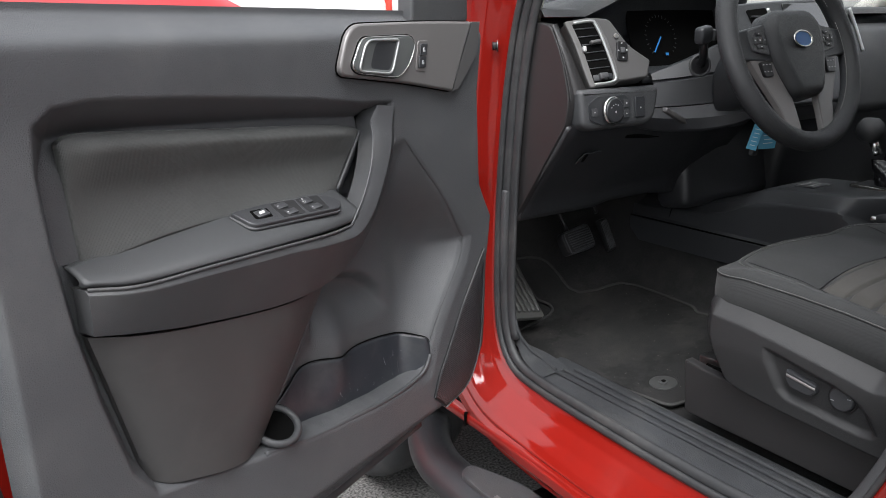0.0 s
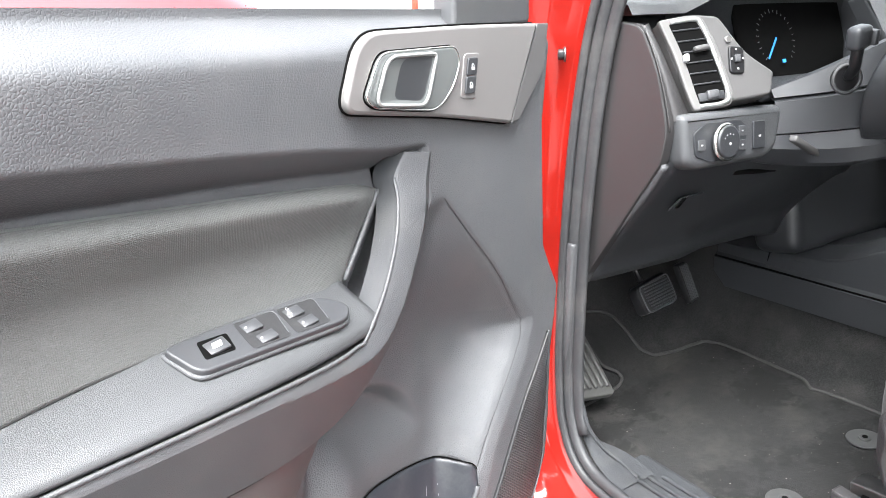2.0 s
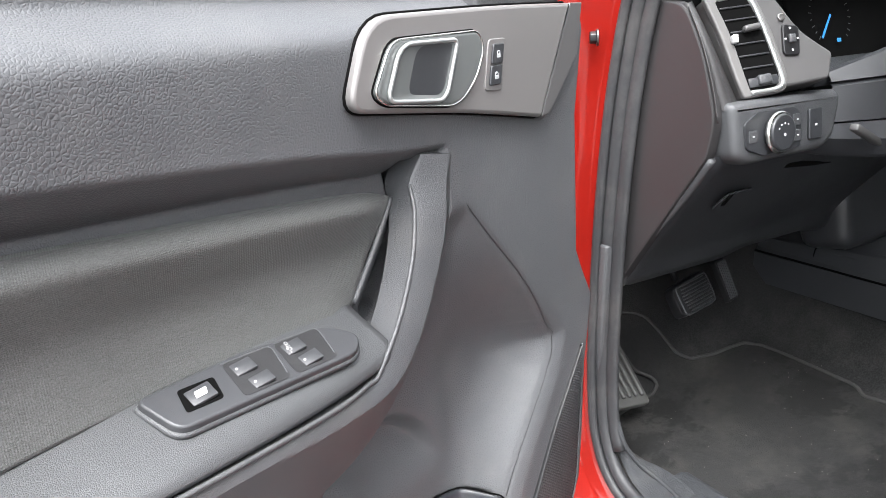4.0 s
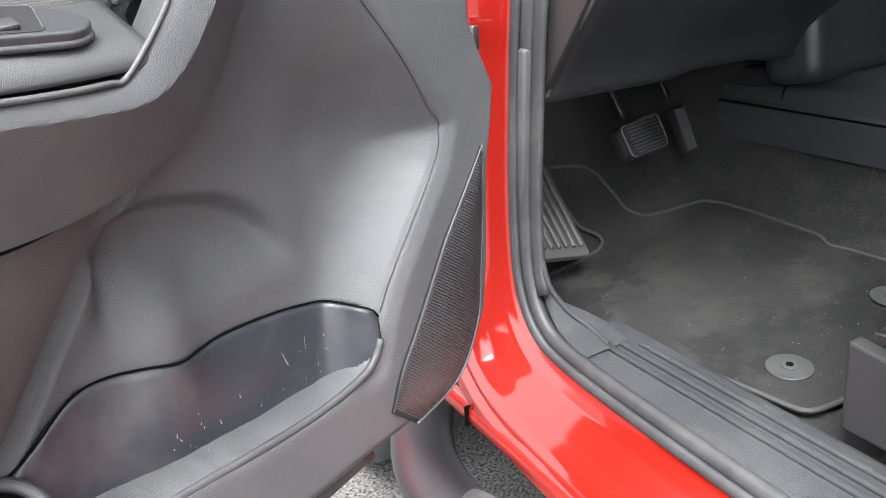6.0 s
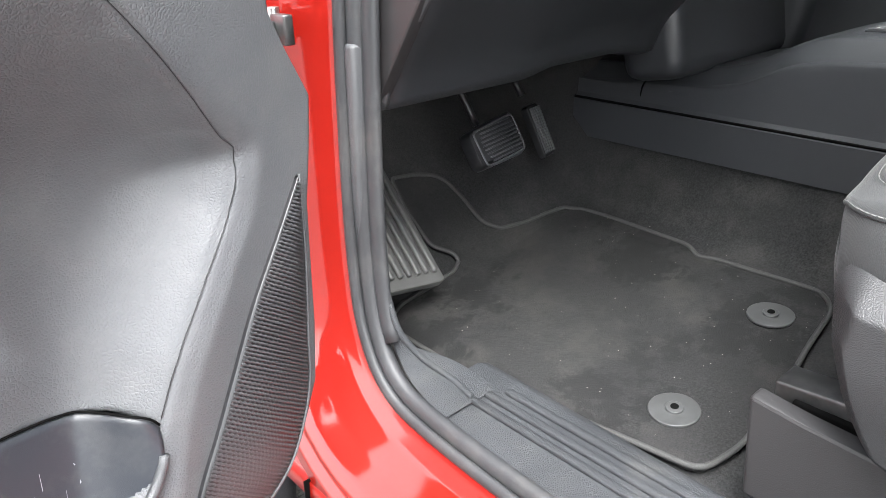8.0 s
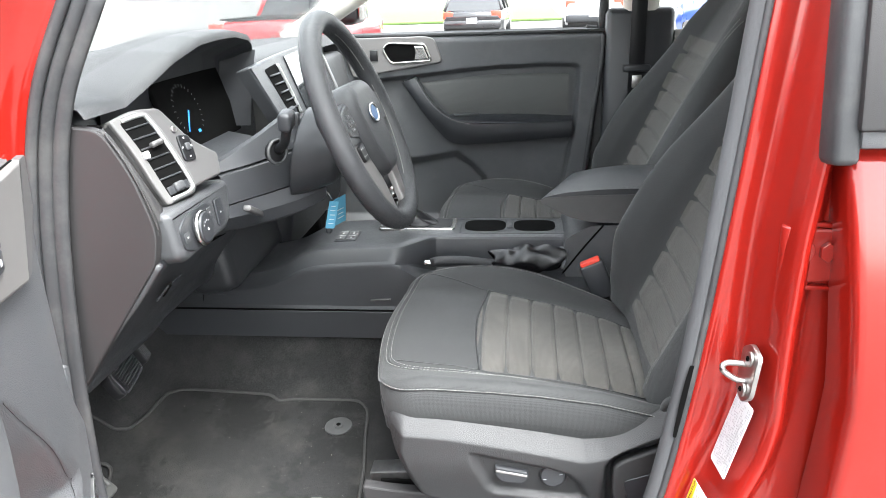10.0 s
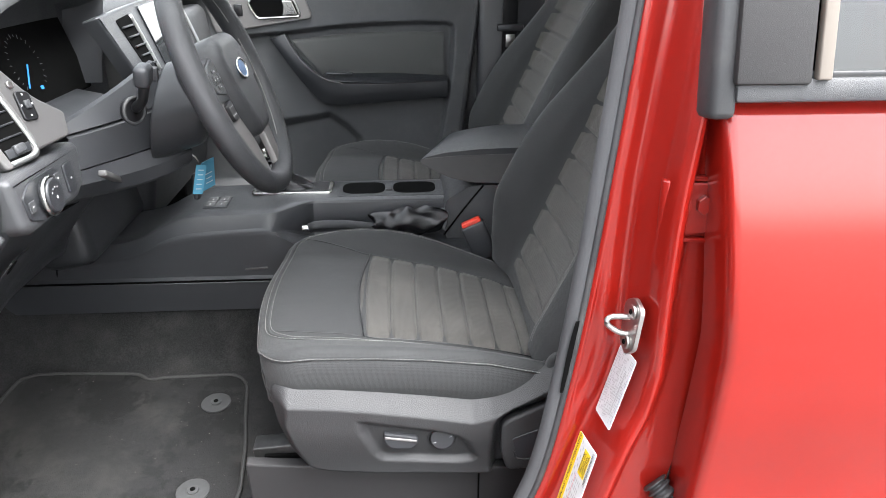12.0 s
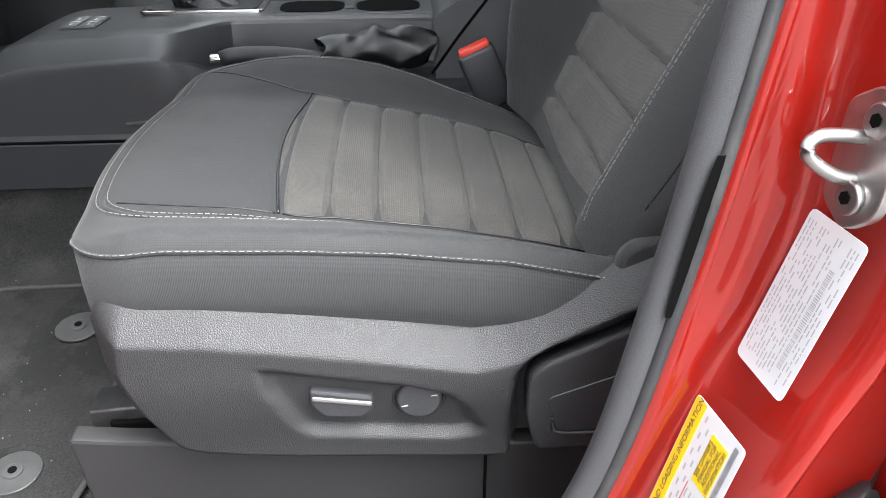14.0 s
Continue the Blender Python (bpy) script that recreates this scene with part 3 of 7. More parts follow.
# pocket liner
LINER_TOP = [(0.300, 0.846), (0.33, 0.864), (0.375, 0.888), (0.43, 0.884), (0.467, 0.877), (0.55, 0.872), (0.62, 0.862), (0.647, 0.856), (0.664, 0.848), (0.673, 0.836)]
LINER_TOP = [tuple(p) for p in curve(LINER_TOP, 48)]
LINER_W = [max(float(panel_depth(np.array([u]), np.array([z + q]))[0]) for q in (0.004, 0.008, 0.012)) + 0.002 for u, z in LINER_TOP]
LINER_W = [w if u < 0.64 else w + (max(w, -0.010) - w) * float(smooth01(u, 0.640, 0.664)) for (u, z), w in zip(LINER_TOP, LINER_W)]
door_patch("pocket_liner", [(u, w, z) for (u, z), w in zip(LINER_TOP, LINER_W)],
           [(0.25, -0.05, 0.80), (0.30, -0.048, 0.79), (0.36, -0.046, 0.775), (0.41, -0.044, 0.768), (0.46, -0.042, 0.765), (0.54, -0.042, 0.762), (0.60, -0.040, 0.765), (0.632, -0.03, 0.770), (0.650, -0.016, 0.780), (0.662, -0.006, 0.795)],
           80, 16, lambda s, k: 0.004 * np.sin(math.pi * k) - 0.006 * np.sin(math.pi * k) * smooth01(s, 0.6, 0.9) * smooth01(s, 1.0, 0.92), "liner", "scuffed dark glossy pocket liner", rim=0.006)
tube("liner_gap", [dp(u, w + 0.0005, z + 0.002) for (u, z), w in zip(LINER_TOP, LINER_W)], 0.0010, "void", door, n=70)
# white scuffs on the liner
random.seed(5)
bm = bmesh.new()
for i in range(26):
    u, z = (random.gauss(0.44, 0.014), random.gauss(0.812, 0.012)) if i % 2 else (random.uniform(0.47, 0.62), random.uniform(0.79, 0.84))
    l = random.uniform(0.001, 0.005) + (0.013 if i % 8 == 0 else 0)
    a = random.gauss(1.35, 0.35)
    w = -0.0285 - 0.012 * smooth01(abs(u - 0.47), 0.0, 0.16)
    p, q = dp(u, w + 0.004, z), dp(u + l * math.cos(a), w + 0.004, z + l * math.sin(a))
    t = 0.0002 + 0.0004 * random.random()
    vs = [bm.verts.new(p - DU * t), bm.verts.new(p + DU * t), bm.verts.new(q + DU * t * 0.4), bm.verts.new(q - DU * t * 0.4)]
    bm.faces.new(vs)
tagged(part("scuff_marks", bm, "ink_grey", door, "pale scuff marks"), kind="stuff")
# pocket lip
tube("pocket_lip", [dp(u, -0.005, z) for u, z in [(0.668, 0.815), (0.662, 0.803), (0.644, 0.787), (0.600, 0.779), (0.54, 0.778), (0.45, 0.785), (0.343, 0.797), (0.24, 0.818)]],
     0.0042, "plastic", door, n=60)
# cup ring
m = axes(dp(0.285, -0.028, 0.838), DU, (0, 0, 1)) @ pose(0, 0, 0, -60, 0, 0)
ring("cup_ring", 0.036, 0.006, m, "plastic", door, label="dark plastic cup ring")
# black disc carries the shade inside the ring
part("cup_shade", moved(disc(0.034, 0.03, 24, 0), m @ Matrix.Translation((0, 0, -0.018))), "void", door)


# silver handle plate
plate_outline = rounded([(0.466, 1.428), (0.66, 1.4325), (0.812, 1.432), (0.742, 1.3105), (0.60, 1.334), (0.434, 1.354)], [0.03, 0.1, 0.004, 0.004, 0.05, 0.022])
hp = part("handle_plate", moved(plate(plate_outline, 0.010, 0.004, 3), on_door(0.003)), "silver", door, "satin silver handle plate", smooth=True)
sharpen(hp)
dark_end = part("end_cap", moved(plate([(0.745, 1.310), (0.765, 1.312), (0.832, 1.372), (0.845, 1.432), (0.815, 1.432)], 0.009, 0.002), on_door(0.002)), "trim_grey", door)
sharpen(dark_end)
tube("plate_gap", [dp(0.62 + (p[0] - 0.62) * 1.003, 0.0035, 1.375 + (p[1] - 1.375) * 1.012) for p in plate_outline], 0.0014, "void", door, closed=True, up=tuple(DN), sides=6)
bez = rounded([(0.488, 1.408), (0.616, 1.410), (0.625, 1.394), (0.612, 1.368), (0.580, 1.343), (0.476, 1.356), (0.462, 1.366)], [0.014, 0.010, 0.012, 0.03, 0.022, 0.014, 0.010])
sharpen(part("handle_bezel", moved(plate(bez, 0.005, 0.003, 3), on_door(0.0125)), "lever_metal", door, "dark satin metal handle surround"))
tube("bezel_edge", [dp(p[0], 0.0165, p[1]) for p in bez], 0.0011, "chrome", door, closed=True, up=tuple(DN), sides=8)
tube("bezel_gap", [dp(0.552 + (p[0] - 0.552) * 1.014, 0.0130, 1.379 + (p[1] - 1.379) * 1.035) for p in bez], 0.0010, "void", door, closed=True, up=tuple(DN), sides=6)
inner = rounded([(0.496, 1.404), (0.578, 1.404), (0.556, 1.351), (0.474, 1.359)], [0.016, 0.008, 0.014, 0.012], 8)
hole = rounded([(0.520, 1.4015), (0.573, 1.401), (0.553, 1.356), (0.503, 1.362)], [0.014, 0.006, 0.012, 0.010], 8)
tube("cup_edge", [dp(p[0], 0.0196, p[1]) for p in inner], 0.0020, "satin", door, closed=True, up=tuple(DN), sides=8, label="bright edge of the handle cup")
mesh_part("handle_cup", *sheet([[dp(a[0] + (b[0] - a[0]) * k, 0.0205 - 0.0026 * k ** 0.6, a[1] + (b[1] - a[1]) * k) for a, b in zip(inner, hole)] for k in np.linspace(0, 1, 8)], closed_u=True), "lever_metal", door, "hollow satin metal handle cup")
part("handle_recess", moved(plate(hole, 0.0004, 0), on_door(0.0176)), "plastic_dark", door)
ls = part("lock_switch", moved(plate(rounded([(0.637, 1.401), (0.669, 1.401), (0.658, 1.349), (0.627, 1.352)], 0.006), 0.002, 0.001), on_door(0.0125)), "silver", door)
for k, z0 in enumerate((1.3765, 1.3560)):
    du = -0.0045 * k
    part("lock_button", moved(plate(rounded([(0.6425 + du, z0 + 0.0195), (0.6625 + du, z0 + 0.0195), (0.6585 + du, z0), (0.6385 + du, z0)], 0.003), 0.003, 0.001), on_door(0.0138)), "plastic_dark", ls)
    g = plate(rounded([(0.6470 + du, z0 + 0.006), (0.6535 + du, z0 + 0.006), (0.6535 + du, z0 + 0.0095), (0.6470 + du, z0 + 0.0095)], 0.001), 0.0003, 0)
    part("padlock_mark", moved(g, on_door(0.0169)), "ink_grey", ls)
    ring("padlock_loop", 0.0022, 0.0005, on_door(0.0171, 0.6502 + du, z0 + 0.0105), "ink_grey", ls, sides=12)

# window switch pod on the armrest
pod_m = axes(dp(0.327, 0.006, 1.1735), tuple(DU * 0.99 + DN * 0.05 + np.array([0, 0, -0.045])), tuple(-DN * 0.92 + np.array([0, 0, 0.38])))
pod_pts = rounded([(-0.098, 0.018), (-0.087, -0.0215), (0.078, -0.0205), (0.095, -0.003), (0.072, 0.022), (-0.02, 0.0255)], [0.008, 0.012, 0.02, 0.014, 0.014, 0.05])
pod = sharpen(part("switch_pod", moved(plate(pod_pts, 0.008, 0.002, 3), pod_m @ Matrix.Translation((0, 0, -0.006))), "pod", door, "dark plastic window switch panel"))
part("pod_edge", moved(plate(rounded([(-0.1005, 0.0195), (-0.089, -0.0235), (0.079, -0.0225), (0.0975, -0.003), (0.073, 0.024), (-0.02, 0.0275)], [0.008, 0.012, 0.02, 0.014, 0.014, 0.05]), 0.004, 0.002), pod_m @ Matrix.Translation((0, 0, -0.0075))), "plastic", pod)
for cx in (-0.008, 0.040):
    w1 = rounded([(cx - 0.024, -0.017), (cx + 0.018, -0.017), (cx + 0.026, 0.020), (cx - 0.020, 0.020)], 0.005)
    part("switch_well", moved(plate(w1, 0.0006, 0), pod_m @ Matrix.Translation((0, 0, 0.0019))), "well", pod)
    tube("well_edge", [pod_m @ Vector((x, y, 0.0022)) for x, y in ((cx - 0.020, 0.0205), (cx + 0.010, 0.0205), (cx + 0.024, 0.019), (cx + 0.022, 0.004), (cx + 0.018, -0.012))], 0.0008, "plastic", pod, n=24)
part("switch_well", moved(plate(rounded([(-0.075, -0.010), (-0.045, -0.010), (-0.040, 0.012), (-0.070, 0.012)], 0.003), 0.0006, 0), pod_m @ Matrix.Translation((0, 0, 0.0019))), "void", pod)
for bx, by, sx, sy in ((-0.058, 0.0, 0.020, 0.015), (-0.016, 0.009, 0.018, 0.013), (-0.012, -0.009, 0.018, 0.012), (0.032, 0.009, 0.018, 0.013), (0.036, -0.008, 0.018, 0.012)):
    sharpen(part("switch_key", moved(box((sx, sy, 0.0036), 0.0015), pod_m @ Matrix.Translation((bx, by, 0.0032)) @ pose(0, 0, 0, 0, -10, 0)), "pod", pod))
    big = bx < -0.05
    mw, mh = (0.0055, 0.0030) if big else (0.0012, 0.0010)
    mk = plate(rounded([(-mw, -mh), (mw * 0.6, -mh), (mw, mh), (-mw * 0.7, mh)], 0.0008), 0.0004, 0)
    part("switch_mark", moved(mk, pod_m @ Matrix.Translation((bx - (0 if big else 0.006), by, 0.0052 if big else 0.0037)) @ pose(0, 0, 0, 0, -10, 0)), "mark", pod)
part("auto_mark", text_bm("AUTO", 0.0046, pod_m @ Matrix.Translation((0.0275, 0.009, 0.0048)) @ pose(0, 0, 0, 0, -10, 90)), "mark", pod)

# speaker grille
G_TOP = [(0.864, 0.981), (0.860, 0.905), (0.851, 0.83), (0.842, 0.768), (0.811, 0.716), (0.772, 0.694), (0.708, 0.684)]
G_BOT = [(0.861, 0.980), (0.82, 0.933), (0.780, 0.888), (0.745, 0.840), (0.716, 0.80), (0.688, 0.763), (0.668, 0.722)]
door_patch("speaker_grille", [(u, 0.001, z) for u, z in G_TOP], [(u, 0.004, z) for u, z in G_BOT], 60, 8,
           lambda s, k: 0.006 * np.sin(math.pi * k) * np.sin(math.pi * s) ** 0.5, "black", "black perforated speaker grille", rim=0.008)
A, B = curve(G_TOP, 96), curve(G_BOT, 96)
verts, faces = [], []
for i in range(2, 94):
    along = (A[i + 1] - A[i - 1]) / np.linalg.norm(A[i + 1] - A[i - 1])
    wid = np.linalg.norm(B[i] - A[i])
    cnt = max(6, int(wid / 0.0013))
    n0 = len(verts)
    for k in range(cnt + 1):
        q = 0.02 + 0.96 * k / cnt
        wave = 0.0005 * math.sin(q * wid / 0.0062 * 2 * math.pi + math.pi * (i % 2))
        u, z = A[i] + (B[i] - A[i]) * q + along * wave
        w = 0.0012 + 0.003 * q + 0.006 * math.sin(math.pi * q) * math.sin(math.pi * i / 95) ** 0.5
        high = 0.0013 + 0.0004 * math.sin(q * wid / 0.0031 * 2 * math.pi)
        for off, h in ((-0.00125, 0.0), (0.0, high), (0.00125, 0.0)):
            verts.append(dp(u + along[0] * off, w + h, z + along[1] * off))
    for k in range(cnt):
        a = n0 + 3 * k
        faces += [(a, a + 1, a + 4, a + 3), (a + 1, a + 2, a + 5, a + 4)]
tagged(mesh_part("grille_mesh", verts, faces, "plastic", door), kind="stuff")
tube("grille_rim", [dp(u, 0.002, z) for u, z in G_TOP], 0.0016, "plastic", door, n=50)

# red steel shell behind the trim
shell_out = [(-0.135, 1.440), (0.84, 1.440), (0.90, 1.05), (0.875, 0.78), (0.82, 0.70), (0.70, 0.655), (0.30, 0.600), (-0.06, 0.60), (-0.115, 0.70), (-0.15, 1.0)]
sharpen(part("door_shell", moved(plate(rounded(shell_out, 0.02), 0.045, 0.012, 3), on_door(-0.145)), "red", door, "glossy red painted door shell"))
tube("door_seal", [dp(u, -0.034, z) for u, z in [(-0.112, 1.42), (-0.125, 1.2), (-0.118, 1.0), (-0.10, 0.85), (-0.075, 0.72), (-0.05, 0.655), (0.1, 0.64), (0.4, 0.645), (0.66, 0.66)]], 0.009, "rubber", door, n=70)
# window slot and mirror sail
tube("belt_seal", [dp(-0.13, -0.050, 1.440), dp(0.3, -0.050, 1.444), dp(0.70, -0.050, 1.434)], 0.005, "rubber", door, n=20)
sail = [(0.675, 1.425), (0.86, 1.432), (0.86, 1.60), (0.84, 1.62), (0.68, 1.50)]
sharpen(part("mirror_sail", moved(plate(rounded(sail, 0.012), 0.03, 0.006, 3), on_door(-0.055)), "plastic", door, "dark grey mirror corner cover"))

# ---- truck body round the door opening ----
body = thing("truck_body", (1.05, 0.8, 0.45), "red crew cab truck body with its front door opening", "truck body", kind="structure")

# the opening's edge, from the windscreen pillar down, along the sill and up the centre pillar: y, z, x
EDGE = [(1.215, 1.63, 1.115), (1.290, 1.48, 1.103), (1.330, 1.32, 1.099), (1.354, 1.12, 1.096), (1.364, 0.92, 1.093), (1.362, 0.80, 1.09), (1.345, 0.715, 1.085), (1.30, 0.652, 1.08), (1.22, 0.626, 1.078),
        (1.0, 0.620, 1.072), (0.7, 0.620, 1.068), (0.57, 0.635, 1.070), (0.49, 0.69, 1.074), (0.442, 0.79, 1.077), (0.416, 0.88, 1.078), (0.393, 1.02, 1.078), (0.375, 1.16, 1.079), (0.355, 1.35, 1.082), (0.330, 1.60, 1.088)]
E = curve(EDGE, 130)
T = np.gradient(E[:, :2], axis=0)
T /= np.linalg.norm(T, axis=1)[:, None]
OUT = np.stack([-T[:, 1] * -1, T[:, 0] * -1], axis=1) * -1
cen = np.array([0.85, 1.15])
flip = np.sign(np.sum(OUT * (E[:, :2] - cen), axis=1))
OUT = OUT * flip[:, None]


def around(d, x_off, tube_i=None):
    """A point d outside the opening's edge, x_off outboard of it."""
    return np.stack([E[:, 2] - x_off, E[:, 0] + OUT[:, 0] * d, E[:, 1] + OUT[:, 1] * d], axis=1)


ON_B = smooth01(-E[:, 0], -0.56, -0.46) * smooth01(E[:, 1], 0.66, 0.76)
ON_A = smooth01(E[:, 0], 1.22, 1.34) * smooth01(E[:, 1], 0.66, 0.74)
ON_S = 1 - np.maximum(ON_B, ON_A)


WALL = np.interp(E[:, 1], [0.85, 0.90, 0.955, 1.0, 1.06, 1.12, 1.2, 1.3], [-0.003, 0.0, 0.008, 0.019, 0.022, 0.014, 0.006, 0.0])


def profile_x(d):
    """How far outboard the painted surface lies, d outside the edge."""
    sill = np.interp(d, [-0.02, 0.0, 0.012, 0.03, 0.055, 0.072, 0.085, 0.092, 0.105, 0.125, 0.16], [-0.01, -0.002, 0.004, 0.016, 0.045, 0.07, 0.082, 0.080, 0.092, 0.092, 0.06])
    pa = np.interp(d, [-0.02, 0.0, 0.012, 0.03, 0.055, 0.085, 0.12, 0.17, 0.2], [-0.01, -0.002, 0.004, 0.018, 0.036, 0.040, 0.05, 0.055, 0.055])
    pb = np.interp(d - WALL * (0.01 < d < 0.12), [-0.02, 0.0, 0.006, 0.016, 0.031, 0.039, 0.045, 0.053, 0.061, 0.069, 0.078, 0.087, 0.100, 0.165], [-0.01, -0.002, 0.002, 0.001, -0.006, -0.002, 0.012, 0.045, 0.066, 0.075, 0.070, 0.046, 0.032, 0.030])
    return sill * ON_S + pa * ON_A + pb * ON_B


rows = [around(d, profile_x(d)) for d in np.concatenate([np.linspace(-0.02, 0.14, 64), np.linspace(0.145, 0.17, 5)])]
mesh_part("side_frame", *sheet(rows), "red", body, "glossy red painted door frame")

# rubber seals on the edge
seal = thing("door_opening_seal", (1.07, 0.8, 0.62), "dark rubber seal torn beside the seat, along the door opening", "door seal", kind="structure")
lip = around(-0.004, -0.001)
mesh_part("bulb", *tube_net(lip[:84], 0.0085, 12, 0.8, (1, 0, 0)), "rubber", seal)
mesh_part("pillar_bulb", *tube_net(lip[82:], 0.0050, 10, 1.0, (1, 0, 0)), "rubber", seal)
lip2 = around(-0.016, -0.014)
mesh_part("inner_lip", *tube_net(lip2[:84], 0.0125, 12, 0.85, (1, 0, 0)), "rubber", seal)
lip4 = around(-0.034, -0.020)
mesh_part("trim_lip", *tube_net(lip4[:46], 0.0135, 12, 0.6, (1, 0, 0)), "rubber", seal)
lip3 = around(-0.011, -0.012)
mesh_part("felt_edge", *tube_net(lip3[80:], 0.0130, 14, 0.9, (1, 0, 0)), "seal_felt", seal)
# torn slit in the seal
tear = []
random.seed(3)
zz = np.linspace(1.10, 0.985, 26)
for i, z in enumerate(zz):
    y = np.interp(z, [0.88, 1.02, 1.16], [0.416, 0.393, 0.375]) + 0.002
    wd = 0.0048 * math.sin(math.pi * (0.06 + 0.9 * i / 25)) ** 0.6
    tear.append([(1.0762, y + 0.0045 - wd * 0.7 - 0.0024 * random.random(), z), (1.0750, y + 0.006, z), (1.0752, y + 0.0085 + 0.8 * wd, z)])
mesh_part("tear", *sheet(tear), "void", seal, "ragged black tear in the seal", smooth=False)

# hinge pillar bolt, lower door check
bolt = thing("hinge_bolt", (1.085, 1.372, 1.384), "dark steel bolt in the red hinge pillar", "bolt")
mb = axes((1.080, 1.334, 1.384), (0, 1, 0), (0, 0, 1)) @ pose(0, 0, 0, 0, 180, 0) @ pose(0, 0, 0, 0, -35, 0)
part("bolt_head", moved(disc(0.009, 0.010, 6, 0.001), mb @ Matrix.Translation((0, 0, 0.008))), "black", bolt)
part("washer", moved(disc(0.012, 0.003, 20, 0.0006), mb @ Matrix.Translation((0, 0, 0.002))), "steel_dark", bolt)
check = thing("door_check", (1.04, 1.40, 1.08), "galvanised door check bracket bolted to the hinge pillar", "hinge")
mc = axes((1.045, 1.395, 1.082), (0, 1, 0), (0, 0, 1))
part("bracket", moved(box((0.05, 0.032, 0.012), 0.002), mc), "steel_dark", check)
part("pin", moved(disc(0.007, 0.045, 12, 0.001), mc @ pose(0.006, 0.0, 0, 90, 0, 0) @ Matrix.Translation((0, 0, 0))), "zinc", check)
part("strap", moved(box((0.012, 0.018, 0.09), 0.002), mc @ Matrix.Translation((0.0, 0, -0.05))), "steel_dark", check)

# sill tread
tread = thing("sill_tread", (1.15, 0.9, 0.63), "scuffed dark plastic sill tread plate with raised ribs", "tread plate")
prof = [(1.088, 0.628), (1.090, 0.640), (1.096, 0.644), (1.205, 0.648), (1.222, 0.640), (1.235, 0.62)]
ys = np.linspace(1.26, 0.50, 40)
mesh_part("plate", *sheet([[(x + 0.004 * smooth01(y, 0.9, 1.25), y, z) for x, z in prof] for y in ys]), "tread", tread)
for i, x in enumerate((1.146, 1.167, 1.188)):
    y0 = 1.215 - 0.014 * i
    part("rib", moved(box((0.011, y0 - 0.50, 0.008), 0.003), Matrix.Translation((x, (y0 + 0.5) / 2, 0.6475 + 0.0006 * i))), "tread", tread)
# kick panel trim, which wraps the corner of the sill
kick = curve([(1.338, 1.112, 0.82), (1.332, 1.113, 0.78), (1.312, 1.113, 0.73), (1.27, 1.110, 0.672), (1.20, 1.106, 0.648)], 40)
rowsk = []
for dx, dn in ((-0.004, -0.012), (0.0, 0.0), (0.02, 0.008), (0.045, 0.012), (0.068, 0.014), (0.080, 0.006)):
    rowsk.append([(x - 0.006 + dx * (0.04 + 0.96 * float(smooth01(z, 0.715, 0.648))), y - dn * 0.9 * smooth01(z, 0.64, 0.72), z + dn * 0.15 * smooth01(z, 0.8, 0.68)) for y, x, z in kick])
kp = thing("kick_panel", (1.15, 1.30, 0.65), "dark grey plastic kick panel at the sill corner", "trim panel", kind="structure")
mesh_part("cover", *sheet(rowsk), "tread", kp)
tube("raised_bead", [rowsk[3][k] for k in (10, 17, 24, 31, 38)], 0.0045, "tread", kp, n=24)
part("seal_end", moved(box((0.022, 0.018, 0.30), 0.005), pose(1.106, 1.347, 0.915, 3, 0, 0)), "plastic", kp)

# fender edge, outer sill, running board
fender = thing("front_fender", (0.99, 1.6, 0.5), "red front fender and lower sill of the truck", "fender")
rowsf = [[(x, y, z) for y in np.linspace(1.49, 2.72, 48)] for x, z in line([(1.10, 1.33), (1.02, 1.32), (0.985, 1.22), (0.972, 1.0), (0.975, 0.75), (0.985, 0.58), (1.01, 0.50), (1.06, 0.47)], 40)]


def arched(rows, cy, r=0.45):
    """A side panel cut out round a wheel."""
    v, f = sheet(rows)
    v = [tuple(p) for p in v]
    return v, [q for q in f if math.hypot(sum(v[i][1] for i in q) / len(q) - cy, sum(v[i][2] for i in q) / len(q) - 0.38) > r]


mesh_part("fender_skin", *arched(rowsf, 2.08), "red", fender)
rows_edge = [[(x + dx, 1.49 + dy, z) for dx, dy in ((0.0, 0), (0.01, -0.006), (0.06, -0.004))] for x, z in ((1.02, 1.32), (0.985, 1.22), (0.972, 1.0), (0.975, 0.75), (0.985, 0.58), (1.01, 0.50))]
mesh_part("fender_edge", *sheet(rows_edge), "red", fender)
mesh_part("sill_bottom", *sheet([[(x, y, z) for y in np.linspace(-1.2, 1.45, 12)] for x, z in ((1.0, 0.535), (0.986, 0.528), (0.984, 0.505), (1.0, 0.488), (1.10, 0.47))]), "red", fender)
part("joint_gap", moved(box((0.012, 0.003, 0.036), 0.001), pose(0.9845, 1.345, 0.515, 0, 0, 0)), "void", fender)

